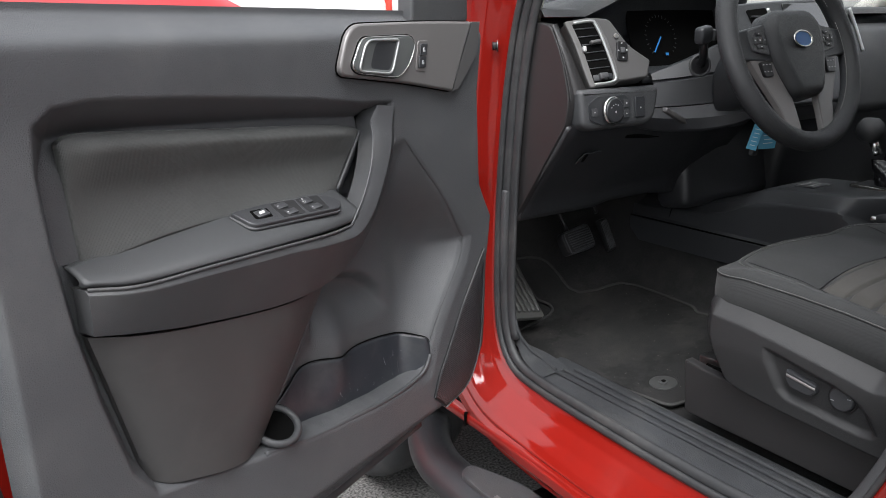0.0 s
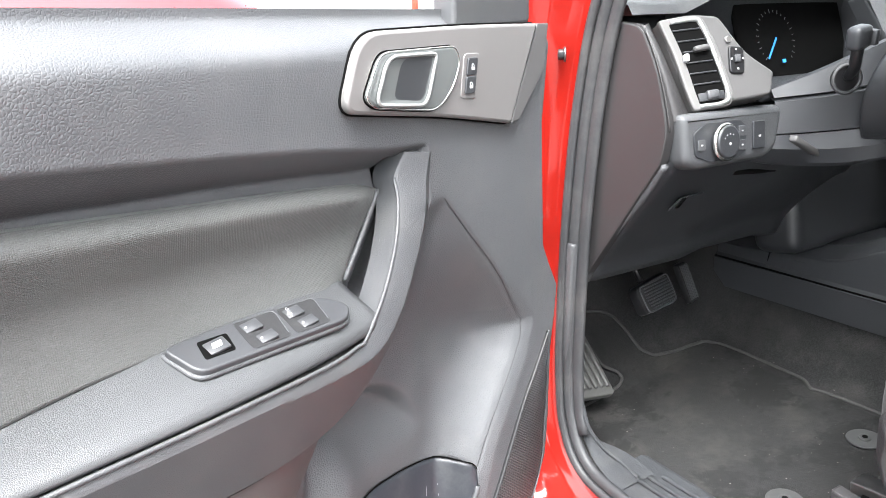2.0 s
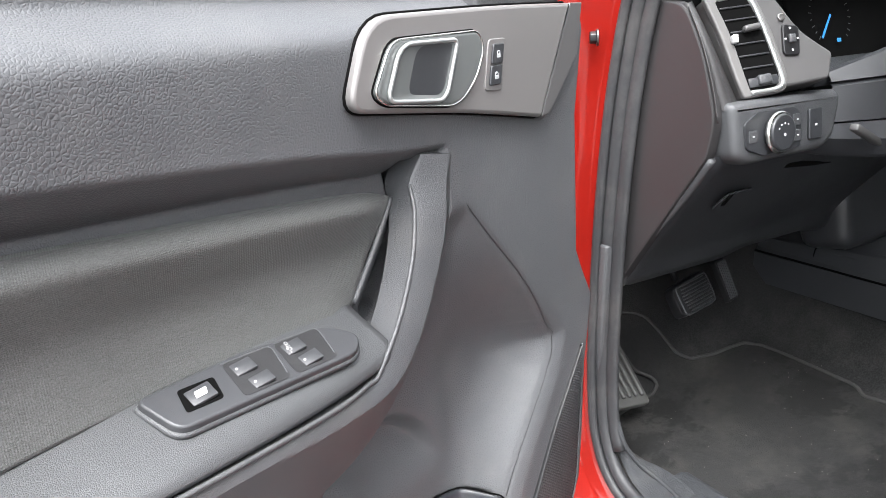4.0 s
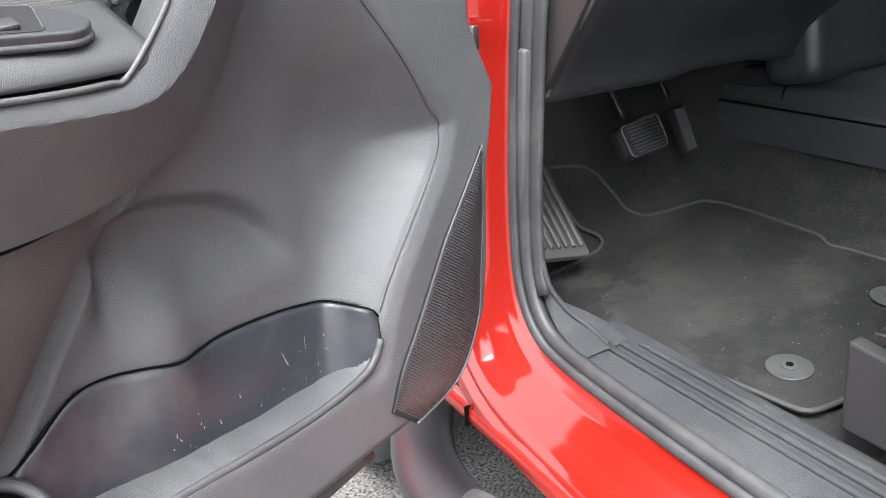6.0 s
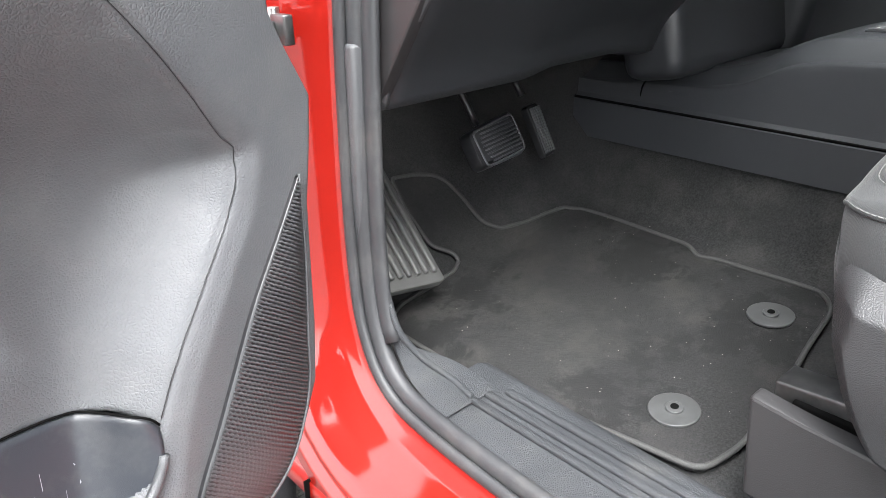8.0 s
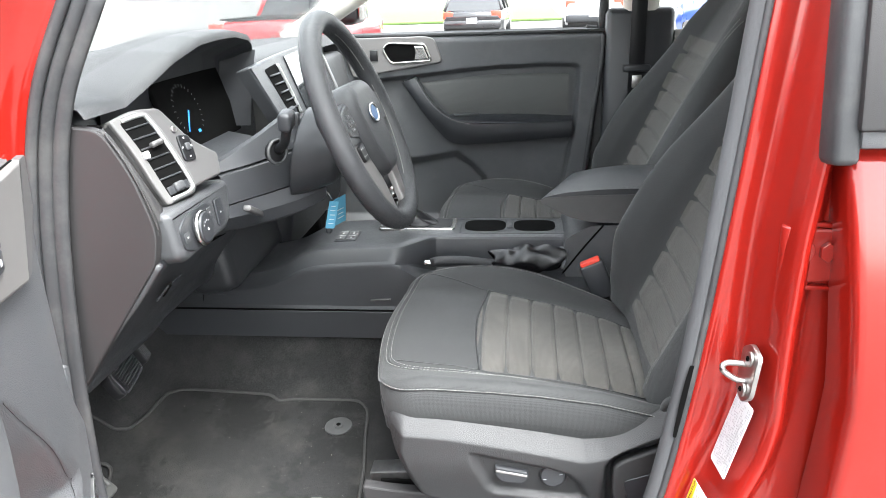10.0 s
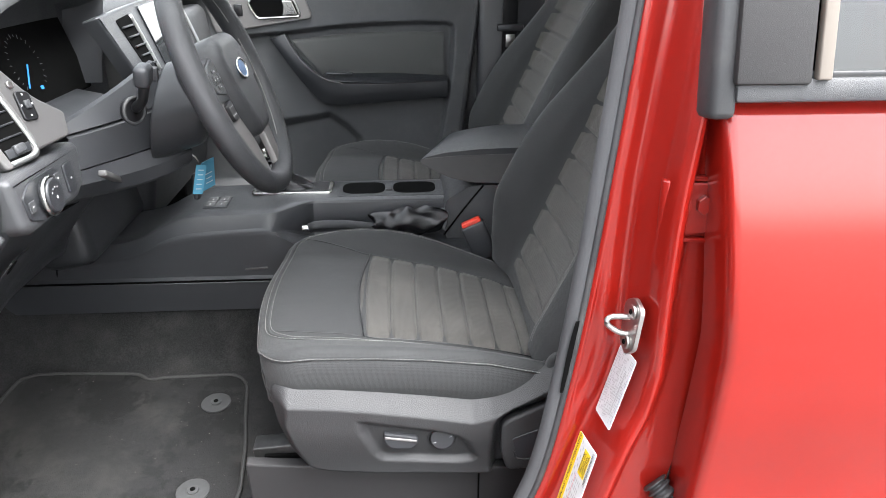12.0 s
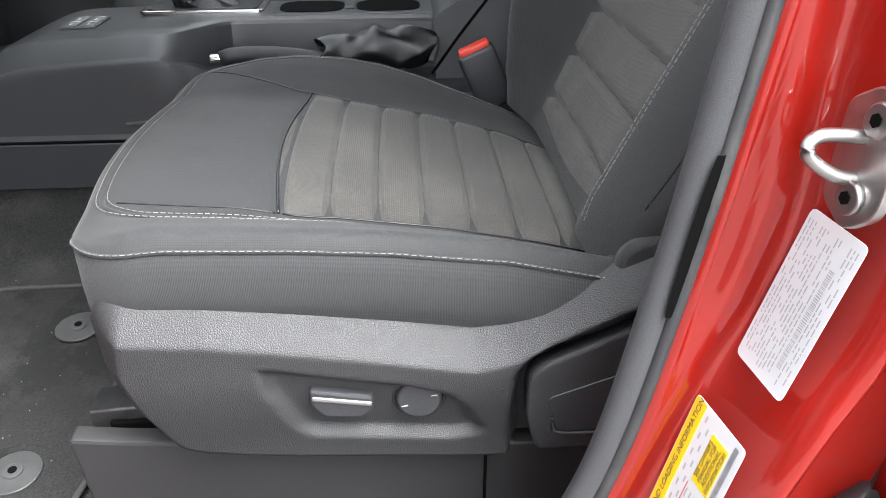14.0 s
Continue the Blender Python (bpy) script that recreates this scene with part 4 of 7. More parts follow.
board = thing("running_board", (0.93, 0.6, 0.36), "black tubular running board with a ribbed aluminium step pad", "running board")
tube("step_tube", [(1.05, 1.62, 0.36), (0.99, 1.53, 0.365), (0.945, 1.42, 0.375), (0.93, 1.30, 0.38), (0.93, 0.9, 0.38), (0.93, -1.0, 0.38)], 0.058, "plastic_dark", board, sides=20, flat=0.75, n=50)
padm = Matrix.Translation((0.955, 0.69, 0.421))
pad = sharpen(part("step_pad", moved(plate(rounded([(-0.055, -0.50), (0.045, -0.50), (0.05, 0.46), (0.0, 0.60), (-0.045, 0.58)], 0.03), 0.012, 0.004), padm), "plastic", board))
for k in range(4):
    part("tread_strip", moved(box((0.010, 0.95 - 0.05 * k, 0.005), 0.0015), padm @ Matrix.Translation((-0.033 + 0.021 * k, -0.02, 0.0135))), "silver", board)
part("support_arm", moved(box((0.22, 0.05, 0.03), 0.006), Matrix.Translation((1.07, 1.15, 0.37))), "black", board)

# centre pillar fittings
striker = thing("door_striker", (1.04, 0.32, 1.11), "bare steel door striker loop bolted to the red centre pillar", "door striker")
sm = axes((1.036, 0.327, 1.112), (-1.0, -0.12, 0.0), (0.10, -0.12, 1))
sharpen(part("base_plate", moved(plate(rounded([(-0.026, 0.026), (-0.004, 0.040), (0.022, 0.032), (0.024, -0.026), (0.004, -0.042), (-0.020, -0.030)], 0.008), 0.006, 0.0015), sm), "zinc", striker))
for yy in (0.022, -0.022):
    part("torx_bolt", moved(disc(0.010, 0.005, 24, 0.0015), sm @ Matrix.Translation((0.004, yy, 0.008))), "zinc", striker)
    part("torx_socket", moved(disc(0.004, 0.002, 6, 0), sm @ Matrix.Translation((0.004, yy, 0.0103))), "void", striker)
tube("loop", [sm @ Vector(p) for p in ((-0.004, 0.010, 0.0), (-0.006, 0.010, 0.016), (-0.008, 0.008, 0.030), (-0.008, 0.002, 0.035), (-0.007, -0.005, 0.031), (-0.003, -0.012, 0.016), (0.0, -0.013, 0.0))], 0.0040, "zinc", striker, n=40)


def bars(frame_m, spots, material, parent, name, lift):
    """Flat printed bars: x, y, width, height."""
    verts, faces = [], []
    for x, y, w, h in spots:
        n0 = len(verts)
        verts += [frame_m @ Vector(p) for p in ((x, y, lift), (x + w, y, lift), (x + w, y - h, lift), (x, y - h, lift))]
        faces.append((n0, n0 + 1, n0 + 2, n0 + 3))
    return mesh_part(name, verts, faces, material, parent, smooth=False)


cert = thing("certification_label", (1.04, 0.34, 0.95), "white certification label with fine print stuck on the red pillar", "label")
fm = axes((1.078, 0.3225, 1.062), (-1.0, -0.10, 0.0), (0.05, -0.27, 1.0))
part("paper", moved(plate(rounded([(0, 0), (0.054, 0), (0.054, -0.112), (0, -0.112)], 0.005), 0.0006, 0), fm @ Matrix.Translation((0, 0, 0.004))), "label", cert, smooth=False)
random.seed(11)
spots = []
for c in range(16):
    x = 0.003 + c * 0.0031
    y = -0.006
    while y > -0.102:
        l = random.uniform(0.0015, 0.007)
        if c in (11, 12):
            break
        if random.random() < 0.78:
            spots.append((x, y, 0.0011, min(l, y + 0.106)))
        y -= l + 0.0012
bars(fm, spots, "ink_grey", cert, "print", 0.0052)
spots = []
y = -0.024
while y > -0.096:
    h = random.choice((0.0004, 0.0007, 0.001))
    spots.append((0.0375, y, 0.0045, h))
    y -= h + random.choice((0.0005, 0.0008))
bars(fm, spots, "ink_grey", cert, "barcode", 0.0054)

tire = thing("tire_loading_label", (1.07, 0.36, 0.80), "white and yellow tire and loading label on the red pillar", "label")
tm = axes((1.080, 0.371, 0.915), (-1.0, -0.14, 0.03), (0.05, -0.26, 1.0))
part("paper", moved(plate(rounded([(0, 0), (0.062, 0), (0.062, -0.125), (0, -0.125)], 0.004), 0.0006, 0), tm @ Matrix.Translation((0, 0, 0.003))), "label", tire, smooth=False)
part("yellow_strip", moved(plate([(0.001, -0.001), (0.014, -0.001), (0.014, -0.124), (0.001, -0.124)], 0.0003, 0), tm @ Matrix.Translation((0, 0, 0.0037))), "yellow", tire, smooth=False)
part("yellow_box", moved(plate([(0.030, -0.012), (0.050, -0.012), (0.050, -0.052), (0.030, -0.052)], 0.0003, 0), tm @ Matrix.Translation((0, 0, 0.0037))), "yellow", tire, smooth=False)
tw = tm @ Matrix.Translation((0.0075, -0.058, 0.0042)) @ pose(0, 0, 0, 0, 0, 90)
part("title", text_bm("TIRE AND LOADING INFORMATION", 0.0072, tw), "ink", tire, smooth=False)
for k, s in enumerate(("SEE OWNERS", "MANUAL FOR", "ADDITIONAL", "INFORMATION")):
    part("notice", text_bm(s, 0.0052, tm @ Matrix.Translation((0.0325 + 0.005 * k, -0.032, 0.0042)) @ pose(0, 0, 0, 0, 0, 90)), "ink", tire, smooth=False)
spots = [(0.018 + 0.0055 * (c % 2), -0.006 - 0.007 * c, 0.002, 0.0055) for c in range(16)] + [(0.054, -0.008 - 0.0062 * c, 0.002, 0.0045) for c in range(8)]
spots += [(0.030 + 0.005 * (c % 4), -0.060 - 0.012 * (c // 4), 0.0016, 0.008) for c in range(20)]
bars(tm, spots, "ink_grey", tire, "print", 0.0040)
bars(tm, [(0.028, -0.056, 0.0008, 0.066)], "ink_red", tire, "rule", 0.0042)
spots, y = [], -0.004
while y > -0.06:
    h = random.choice((0.0004, 0.0008))
    spots.append((0.0525, y, 0.005, h))
    y -= h + 0.0007
bars(tm, spots, "ink", tire, "barcode", 0.0041)

hinge = thing("rear_door_hinge", (1.03, 0.27, 1.275), "red painted rear door hinge on the centre pillar", "hinge")
hm = axes((1.052, 0.266, 1.275), (0, 1, 0), (0, 0, 1)) @ pose(0, 0, 0, 0, 180, 0)
if (hm.to_3x3() @ Vector((0, 0, 1))).x > 0:
    hm = hm @ pose(0, 0, 0, 0, 180, 0)
hm = hm @ Matrix.Diagonal((1.0, 1.3, 1.0, 1.0))
sharpen(part("leaf", moved(plate(rounded([(-0.030, 0.026), (0.026, 0.026), (0.032, -0.026), (-0.024, -0.030)], 0.006), 0.014, 0.003), hm), "red", hinge))
for zz in (0.030, -0.033):
    sharpen(part("flange", moved(box((0.060, 0.005, 0.014), 0.002), hm @ Matrix.Translation((-0.008, zz, 0.008)) @ pose(0, 0, 0, 0, 0, -3)), "red", hinge))
part("knuckle", moved(disc(0.010, 0.06, 16, 0.002), hm @ pose(-0.034, 0, 0.014, 90, 0, 0)), "red", hinge)
part("hex_bolt", moved(disc(0.010, 0.008, 6, 0.001), hm @ Matrix.Translation((0.012, 0.004, 0.018))), "red", hinge)
part("dome", moved(disc(0.012, 0.004, 20, 0.001), hm @ Matrix.Translation((-0.014, 0.004, 0.016))), "red", hinge)
boot = thing("wiring_boot", (1.03, 0.25, 0.80), "black ribbed rubber wiring boot between pillar and rear door", "wiring boot")
pts = curve([(1.045, 0.268, 0.845), (1.03, 0.252, 0.825), (1.03, 0.245, 0.79), (1.04, 0.245, 0.74)], 60)
mesh_part("bellows", *tube_net(pts, lambda s: 0.017 + 0.0035 * math.sin(s * 75), 14), "rubber", boot)

# ---- rear door, shut ----
rdoor = thing("rear_truck_door", (0.97, -0.3, 0.6), "closed glossy red rear door with tinted window", "truck door")
prof = [(1.03, 1.419), (1.012, 1.417), (1.002, 1.406), (0.989, 1.375), (0.974, 1.32), (0.9635, 1.27), (0.9565, 1.23), (0.9515, 1.18), (0.950, 1.13), (0.951, 1.06), (0.954, 1.0), (0.964, 0.88), (0.960, 0.80), (0.957, 0.70), (0.975, 0.58), (1.0, 0.53)]
fx = curve(prof, 80)
ye = lambda z: np.interp(z, [0.5, 0.85, 1.1, 1.42], [0.262, 0.246, 0.236, 0.262])
rows = []
for x, z in fx:
    y0 = ye(z)
    rows.append([(x + dx, y0 - dy, z) for dx, dy in ((0.085, 0.002), (0.02, 0.0), (0.006, 0.002), (0.001, 0.007), (0, 0.015))] + [(x, y, z) for y in np.linspace(y0 - 0.05, -1.0, 14)])
mesh_part("door_skin", *sheet(rows), "red", rdoor, "glossy red painted door skin")
sharpen(part("belt_moulding", moved(box((0.016, 1.27, 0.026), 0.004), Matrix.Translation((0.984, -0.375, 1.431)) @ pose(0, 0, 0, 0, 8, 0)), "plastic", rdoor, "satin grey belt moulding"))
part("belt_rubber", moved(box((0.018, 1.26, 0.010), 0.003), Matrix.Translation((0.992, -0.372, 1.447))), "rubber", rdoor)
sharpen(part("window_frame", moved(box((0.022, 0.085, 0.40), 0.004), pose(1.012, 0.222, 1.635, 0, 9, 0)), "end_trim", rdoor, "dark window frame post"))
part("window_glass", moved(box((0.005, 1.2, 0.42), 0), pose(1.018, -0.42, 1.65, 0, 9, 0)), "privacy", rdoor, "dark tinted window", smooth=False)
part("division_post", moved(box((0.012, 0.016, 0.42), 0.002), pose(1.010, 0.165, 1.65, 0, 9, 0)), "taupe", rdoor)
part("corner_seal", moved(box((0.05, 0.030, 0.45), 0.008), pose(1.03, 0.272, 1.62, 0, 8, 0)), "rubber", rdoor)


# ---- rest of the truck: bonnet, far side, load bed, wheels ----
mesh_part("bonnet", *sheet([[(x, y, 1.335 + 0.03 * math.sin(math.pi * (x - 1.05) / 1.68) - 0.10 * ((y - 1.72) / 1.05) ** 2) for x in np.linspace(1.05, 2.73, 16)] for y in np.linspace(1.72, 2.77, 14)]), "red", body, "red bonnet")
far_rows = [[(3.78 - p[0], p[1], p[2]) for p in r][::-1] for r in rowsf]
mesh_part("far_fender", *arched(far_rows, 2.08), "red", body)
sharpen(part("grille", moved(box((1.50, 0.10, 0.42), 0.03, 3), Matrix.Translation((1.89, 2.76, 1.02))), "black", body))
sharpen(part("front_bumper", moved(box((1.78, 0.20, 0.34), 0.05, 3), Matrix.Translation((1.89, 2.76, 0.66))), "red", body))
for sx in (1.16, 2.62):
    sharpen(part("headlight", moved(box((0.30, 0.16, 0.22), 0.04, 3), Matrix.Translation((sx, 2.72, 1.06))), "clear", body))
part("chassis", moved(box((1.20, 5.0, 0.18), 0.02), Matrix.Translation((1.89, 0.25, 0.49))), "black", body)
part("engine_bay", moved(box((1.5, 0.70, 0.55), 0.03), Matrix.Translation((1.89, 2.28, 0.86))), "black", body)
for side in (0, 1):
    rb = [[(x if side == 0 else 3.78 - x, y, z) for y in np.linspace(-1.30, -2.75, 48)] for x, z in line([(1.06, 1.30), (1.0, 1.305), (0.985, 1.28), (0.965, 1.0), (0.972, 0.75), (1.0, 0.55)], 30)]
    mesh_part("bed_side", *arched(rb if side == 0 else [r[::-1] for r in rb], -1.62), "red", body, "red load bed side")
part("bed_floor", moved(box((1.66, 1.45, 0.05), 0.01), Matrix.Translation((1.89, -2.03, 0.80))), "black", body)
part("bed_front", moved(box((1.66, 0.05, 0.52), 0.01), Matrix.Translation((1.89, -1.31, 1.05))), "red", body)
sharpen(part("tailgate", moved(box((1.70, 0.07, 0.52), 0.02), Matrix.Translation((1.89, -2.76, 1.05))), "red", body))
part("far_rear_skin", moved(box((0.05, 1.35, 0.85), 0.02), Matrix.Translation((2.79, -0.62, 0.98))), "red", body)
part("far_sill_skin", moved(box((0.06, 2.7, 0.14), 0.02), Matrix.Translation((2.77, 0.1, 0.53))), "red", body)
for wx, wy in ((1.12, 2.08), (2.66, 2.08), (1.12, -1.62), (2.66, -1.62)):
    at = Matrix.Translation((wx, wy, 0.385))
    ty = part("wheel", moved(disc(0.385, 0.26, 48, 0.04), at @ pose(0, 0, 0, 0, 90, 0)), "rubber", body, "black tyre on a grey alloy rim")
    part("rim", moved(disc(0.235, 0.268, 32, 0.01), at @ pose(0, 0, 0, 0, 90, 0)), "trim_grey", ty)
    for k in range(6):
        part("spoke", moved(box((0.275, 0.05, 0.20), 0.008), at @ pose(0, 0, 0, 60 * k, 0, 0) @ Matrix.Translation((0, 0, 0.11))), "silver", ty)

# ---- cab shell: floor, firewall, roof, far side ----
shell = thing("cab_shell", (1.9, 0.3, 0.6), "dark carpeted cab interior with beige roof lining", "truck cab", kind="structure")
xs = np.linspace(1.12, 2.66, 52)
ys = np.linspace(-0.6, 1.95, 70)


def floor_z(x, y):
    z = 0.622 + 0.09 * smooth01(x, 1.25, 1.72) * 0.6
    z = z + 0.22 * smooth01(x, 1.70, 1.80) * smooth01(x, 2.08, 1.98)
    z = z + 0.62 * np.clip((y - 1.47) / 0.48, 0, 1) ** 1.25
    return z - 0.02 * smooth01(x, 1.25, 1.20)


mesh_part("carpet", *sheet([[(x, y, floor_z(x, y)) for x in xs] for y in ys]), "carpet", shell, "dark carpet")
part("firewall", moved(box((1.6, 0.04, 0.9), 0), Matrix.Translation((1.9, 1.97, 1.0))), "plastic_dark", shell, smooth=False)
roof = [[(x, y, 1.83 + 0.05 * math.sin(math.pi * (x - 1.05) / 1.7)) for x in np.linspace(1.10, 2.72, 14)] for y in np.linspace(-1.2, 0.78, 14)]
mesh_part("roof_lining", *sheet(roof), "beige", shell, "beige roof lining")
roof2 = [[(x, y, z + 0.03) for x, y, z in r] for r in roof]
mesh_part("roof_skin", *sheet(roof2), "red", shell)
part("rear_wall", moved(box((1.6, 0.05, 0.85), 0.01), Matrix.Translation((1.9, -1.22, 0.98))), "plastic_dark", shell)
part("left_kick_wall", moved(box((0.01, 0.55, 0.60), 0.002), Matrix.Translation((1.135, 1.70, 0.90))), "carpet", shell)
tube("screen_pillar", [(1.152, 1.325, 1.43), (1.155, 1.275, 1.56), (1.17, 1.10, 1.70), (1.20, 0.92, 1.80), (1.25, 0.74, 1.85)], 0.028, "beige", shell, n=20, label="beige windscreen pillar trim")
tube("far_screen_pillar", [(2.66, 1.42, 1.44), (2.62, 1.05, 1.66), (2.55, 0.75, 1.83)], 0.04, "beige", shell, n=20)
part("near_roof_rail", moved(box((0.08, 2.2, 0.08), 0.02), pose(1.15, -0.25, 1.82, 0, 0, 0)), "beige", shell)
part("far_roof_rail", moved(box((0.08, 2.2, 0.08), 0.02), pose(2.66, -0.25, 1.82, 0, 0, 0)), "beige", shell)
part("windscreen", moved(box((1.42, 0.005, 0.85), 0), pose(1.9, 1.12, 1.64, 54, 0, 0)), "glass", shell, smooth=False)
part("back_window", moved(box((1.4, 0.005, 0.42), 0), pose(1.9, -1.22, 1.62, 0, 0, 0)), "privacy", shell, smooth=False)
# far centre pillar with belt
part("far_kick_wall", moved(box((0.03, 0.62, 0.85), 0.004), Matrix.Translation((2.67, 1.68, 1.02))), "carpet", shell)
part("far_sill", moved(box((0.06, 2.6, 0.16), 0.01), Matrix.Translation((2.66, 0.4, 0.66))), "tread", shell)
cp = part("far_pillar_trim", moved(box((0.07, 0.215, 1.0), 0.02), pose(2.672, 0.262, 1.02, 0, 0, 0)), "plastic_dark", shell, "dark far pillar trim")
part("far_pillar_upper", moved(box((0.06, 0.11, 0.42), 0.015), pose(2.655, 0.26, 1.66, 0, -6, 0)), "beige", shell)
belt = thing("seat_belt", (2.62, 0.26, 1.3), "black passenger seat belt with steel tongue on its pillar", "seat belt")
part("webbing", moved(box((0.004, 0.048, 0.60), 0.001), pose(2.622, 0.27, 1.55, 0, -3, 0)), "black", belt)
sharpen(part("height_guide", moved(box((0.016, 0.085, 0.022), 0.005), pose(2.625, 0.27, 1.335, 0, 0, 0)), "plastic_dark", belt))
sharpen(part("tongue", moved(box((0.006, 0.030, 0.040), 0.002), pose(2.612, 0.27, 1.295, 0, 0, 0)), "zinc", belt))

# ---- passenger door, shut ----
pdoor = thing("passenger_door", (2.66, 0.75, 0.9), "closed passenger door with dark grey trim and silver handle", "truck door")
ZS, YS = np.linspace(1.462, 0.70, 170), np.linspace(0.0, 1.0, 210)
Yg, Zg = np.meshgrid(YS, ZS)
Yg = Yg * (1.42 - 0.378 - 0.12 * (1.418 - Zg)) + 0.378 + 0.12 * (1.418 - Zg)
P_REC = [(1.42, 1.27), (1.12, 1.316), (0.952, 1.330), (0.833, 1.343), (0.709, 1.351), (0.554, 1.355), (0.468, 1.353), (0.448, 1.342), (0.443, 1.325), (0.450, 1.174), (0.488, 0.956), (0.53, 0.74), (1.42, 0.74)]
P_BOWL = [(1.33, 1.02), (1.20, 1.045), (1.007, 1.040), (0.86, 1.062), (0.80, 1.02), (0.756, 0.975), (0.74, 0.80), (1.35, 0.80)]
d1, d2 = inside_distance(Yg, Zg, P_REC), inside_distance(Yg, Zg, P_BOWL)
Wd = -0.030 * smooth01(d1, -0.002, 0.016) - 0.026 * smooth01(d2, -0.002, 0.03) - 0.05 * smooth01(Zg, 1.42, 1.465) ** 2
sharpen(mesh_part("trim_panel", *sheet([[(2.655 - Wd[i, j], Yg[i, j], Zg[i, j]) for j in range(len(YS))] for i in range(len(ZS))]), "grain", pdoor), 50)


def far_patch(name, top, bottom, bulge, material, label="", n=40, nb=10, rim=0.02):
    A, B = curve(top, n), curve(bottom, n)
    rows = []
    for k in np.linspace(0, 1, nb):
        r = A + (B - A) * k
        r[:, 0] -= bulge * math.sin(math.pi * k)
        rows.append(r)
    f, l = rows[0].copy(), rows[-1].copy()
    f[:, 0] += rim
    l[:, 0] += rim
    return mesh_part(name, *sheet([f] + rows + [l]), material, pdoor, label)


far_patch("cloth_insert", [(2.675, 0.972, 1.297), (2.675, 0.857, 1.308), (2.675, 0.722, 1.319), (2.675, 0.596, 1.320), (2.675, 0.480, 1.318)], [(2.678, 0.868, 1.176), (2.678, 0.77, 1.174), (2.678, 0.70, 1.172), (2.678, 0.60, 1.17), (2.678, 0.480, 1.165)], 0.006, "door_cloth", rim=0.008)
far_patch("armrest_pad", [(2.676, 0.875, 1.190), (2.676, 0.768, 1.189), (2.676, 0.62, 1.187), (2.676, 0.470, 1.178)], [(2.612, 0.875, 1.178), (2.610, 0.768, 1.170), (2.612, 0.62, 1.168), (2.640, 0.470, 1.166)], 0.004, "lid_vinyl", "dark grained armrest pad")
gt = line([(2.638, 0.990, 1.318), (2.622, 0.949, 1.245), (2.612, 0.885, 1.186), (2.610, 0.825, 1.166), (2.610, 0.663, 1.164), (2.638, 0.470, 1.165)], 60)
gl = line([(2.642, 1.034, 1.304), (2.632, 0.954, 1.185), (2.626, 0.883, 1.104), (2.624, 0.835, 1.093), (2.624, 0.665, 1.103), (2.642, 0.470, 1.114)], 60)
for q in (gt, gl):
    for k in range(3):
        q[1:-1] = (q[:-2] + 2 * q[1:-1] + q[2:]) / 4
back = np.array([0.045, 0.0, 0.0])
# darker plastic than the driver's grip: the far side's shade is in its colour
sharpen(mesh_part("pull_grip", *sheet([gt + back, gt + np.array([0.004, 0.0, 0.002]), gt, 0.6 * gt + 0.4 * gl + np.array([-0.006, 0, 0]), 0.2 * gt + 0.8 * gl + np.array([-0.005, 0, 0]), gl, gl + back]), "plastic_dark", pdoor, "dark moulded pull grip"), 40)
mesh_part("grip_end", *sheet([gt[:1].repeat(2, 0) + np.array([[0, 0, 0], [0.045, 0, 0]]), gl[:1].repeat(2, 0) + np.array([[0, 0, 0], [0.045, 0, 0]])]), "plastic_dark", pdoor)
tube("trim_strip", [tuple(v + np.array([-0.001, -0.002, 0.0])) for v in gt[:26:5]], 0.0022, "trim_grey", pdoor, n=30, label="thin bright grip edge")
part("lock_pull", moved(box((0.012, 0.085, 0.006), 0.002), pose(2.640, 0.82, 1.194, 0, -8, 0)), "plastic_dark", pdoor)
pm = axes((2.655, 0, 0), (0, -1, 0), (0, 0, 1))
if (pm.to_3x3() @ Vector((0, 0, 1))).x > 0:
    pm = axes((2.655, 0, 0), (0, 1, 0), (0, 0, 1))
sgn = (pm.to_3x3() @ Vector((1, 0, 0))).y
sharpen(part("handle_plate", moved(plate(rounded([(sgn * y, z) for y, z in ((0.896, 1.366), (0.922, 1.442), (0.95, 1.450), (1.24, 1.448), (1.20, 1.322))], [0.018, 0.02, 0.02, 0.01, 0.01]), 0.010, 0.003), pm), "silver", pdoor, "satin silver handle plate"))
BZ = rounded([(0.932, 1.372), (0.952, 1.425), (1.075, 1.432), (1.094, 1.412), (1.068, 1.366)], 0.012)
# black plate carries the shade of the handle's hollow
part("handle_recess", moved(plate([(sgn * y, z) for y, z in BZ], 0.001, 0), pm @ Matrix.Translation((0, 0, 0.0105))), "void", pdoor)
tube("handle_bezel", [(2.643, y, z) for y, z in BZ], 0.0042, "chrome", pdoor, sides=8, closed=True, label="chrome ring round the handle")
sharpen(part("handle_lever", moved(plate(rounded([(sgn * y, z) for y, z in ((0.940, 1.377), (0.957, 1.420), (0.990, 1.421), (0.984, 1.400), (0.990, 1.374))], 0.006), 0.010, 0.004, 3), pm @ Matrix.Translation((0, 0, 0.008))), "chrome", pdoor, "chrome inner handle"), 50)
part("lock_switch", moved(box((0.006, 0.026, 0.036), 0.002), Matrix.Translation((2.644, 1.125, 1.392))), "black", pdoor)
part("jamb_lining", moved(box((0.012, 0.20, 0.80), 0.003), pose(2.700, 0.375, 1.06, 6.8, 0, 0)), "rubber", pdoor)
tube("rear_seal", [(2.66, 0.372, 1.44), (2.66, 0.378, 1.36), (2.66, 0.402, 1.174), (2.66, 0.422, 1.00), (2.66, 0.45, 0.78)], 0.010, "rubber", pdoor, n=20)
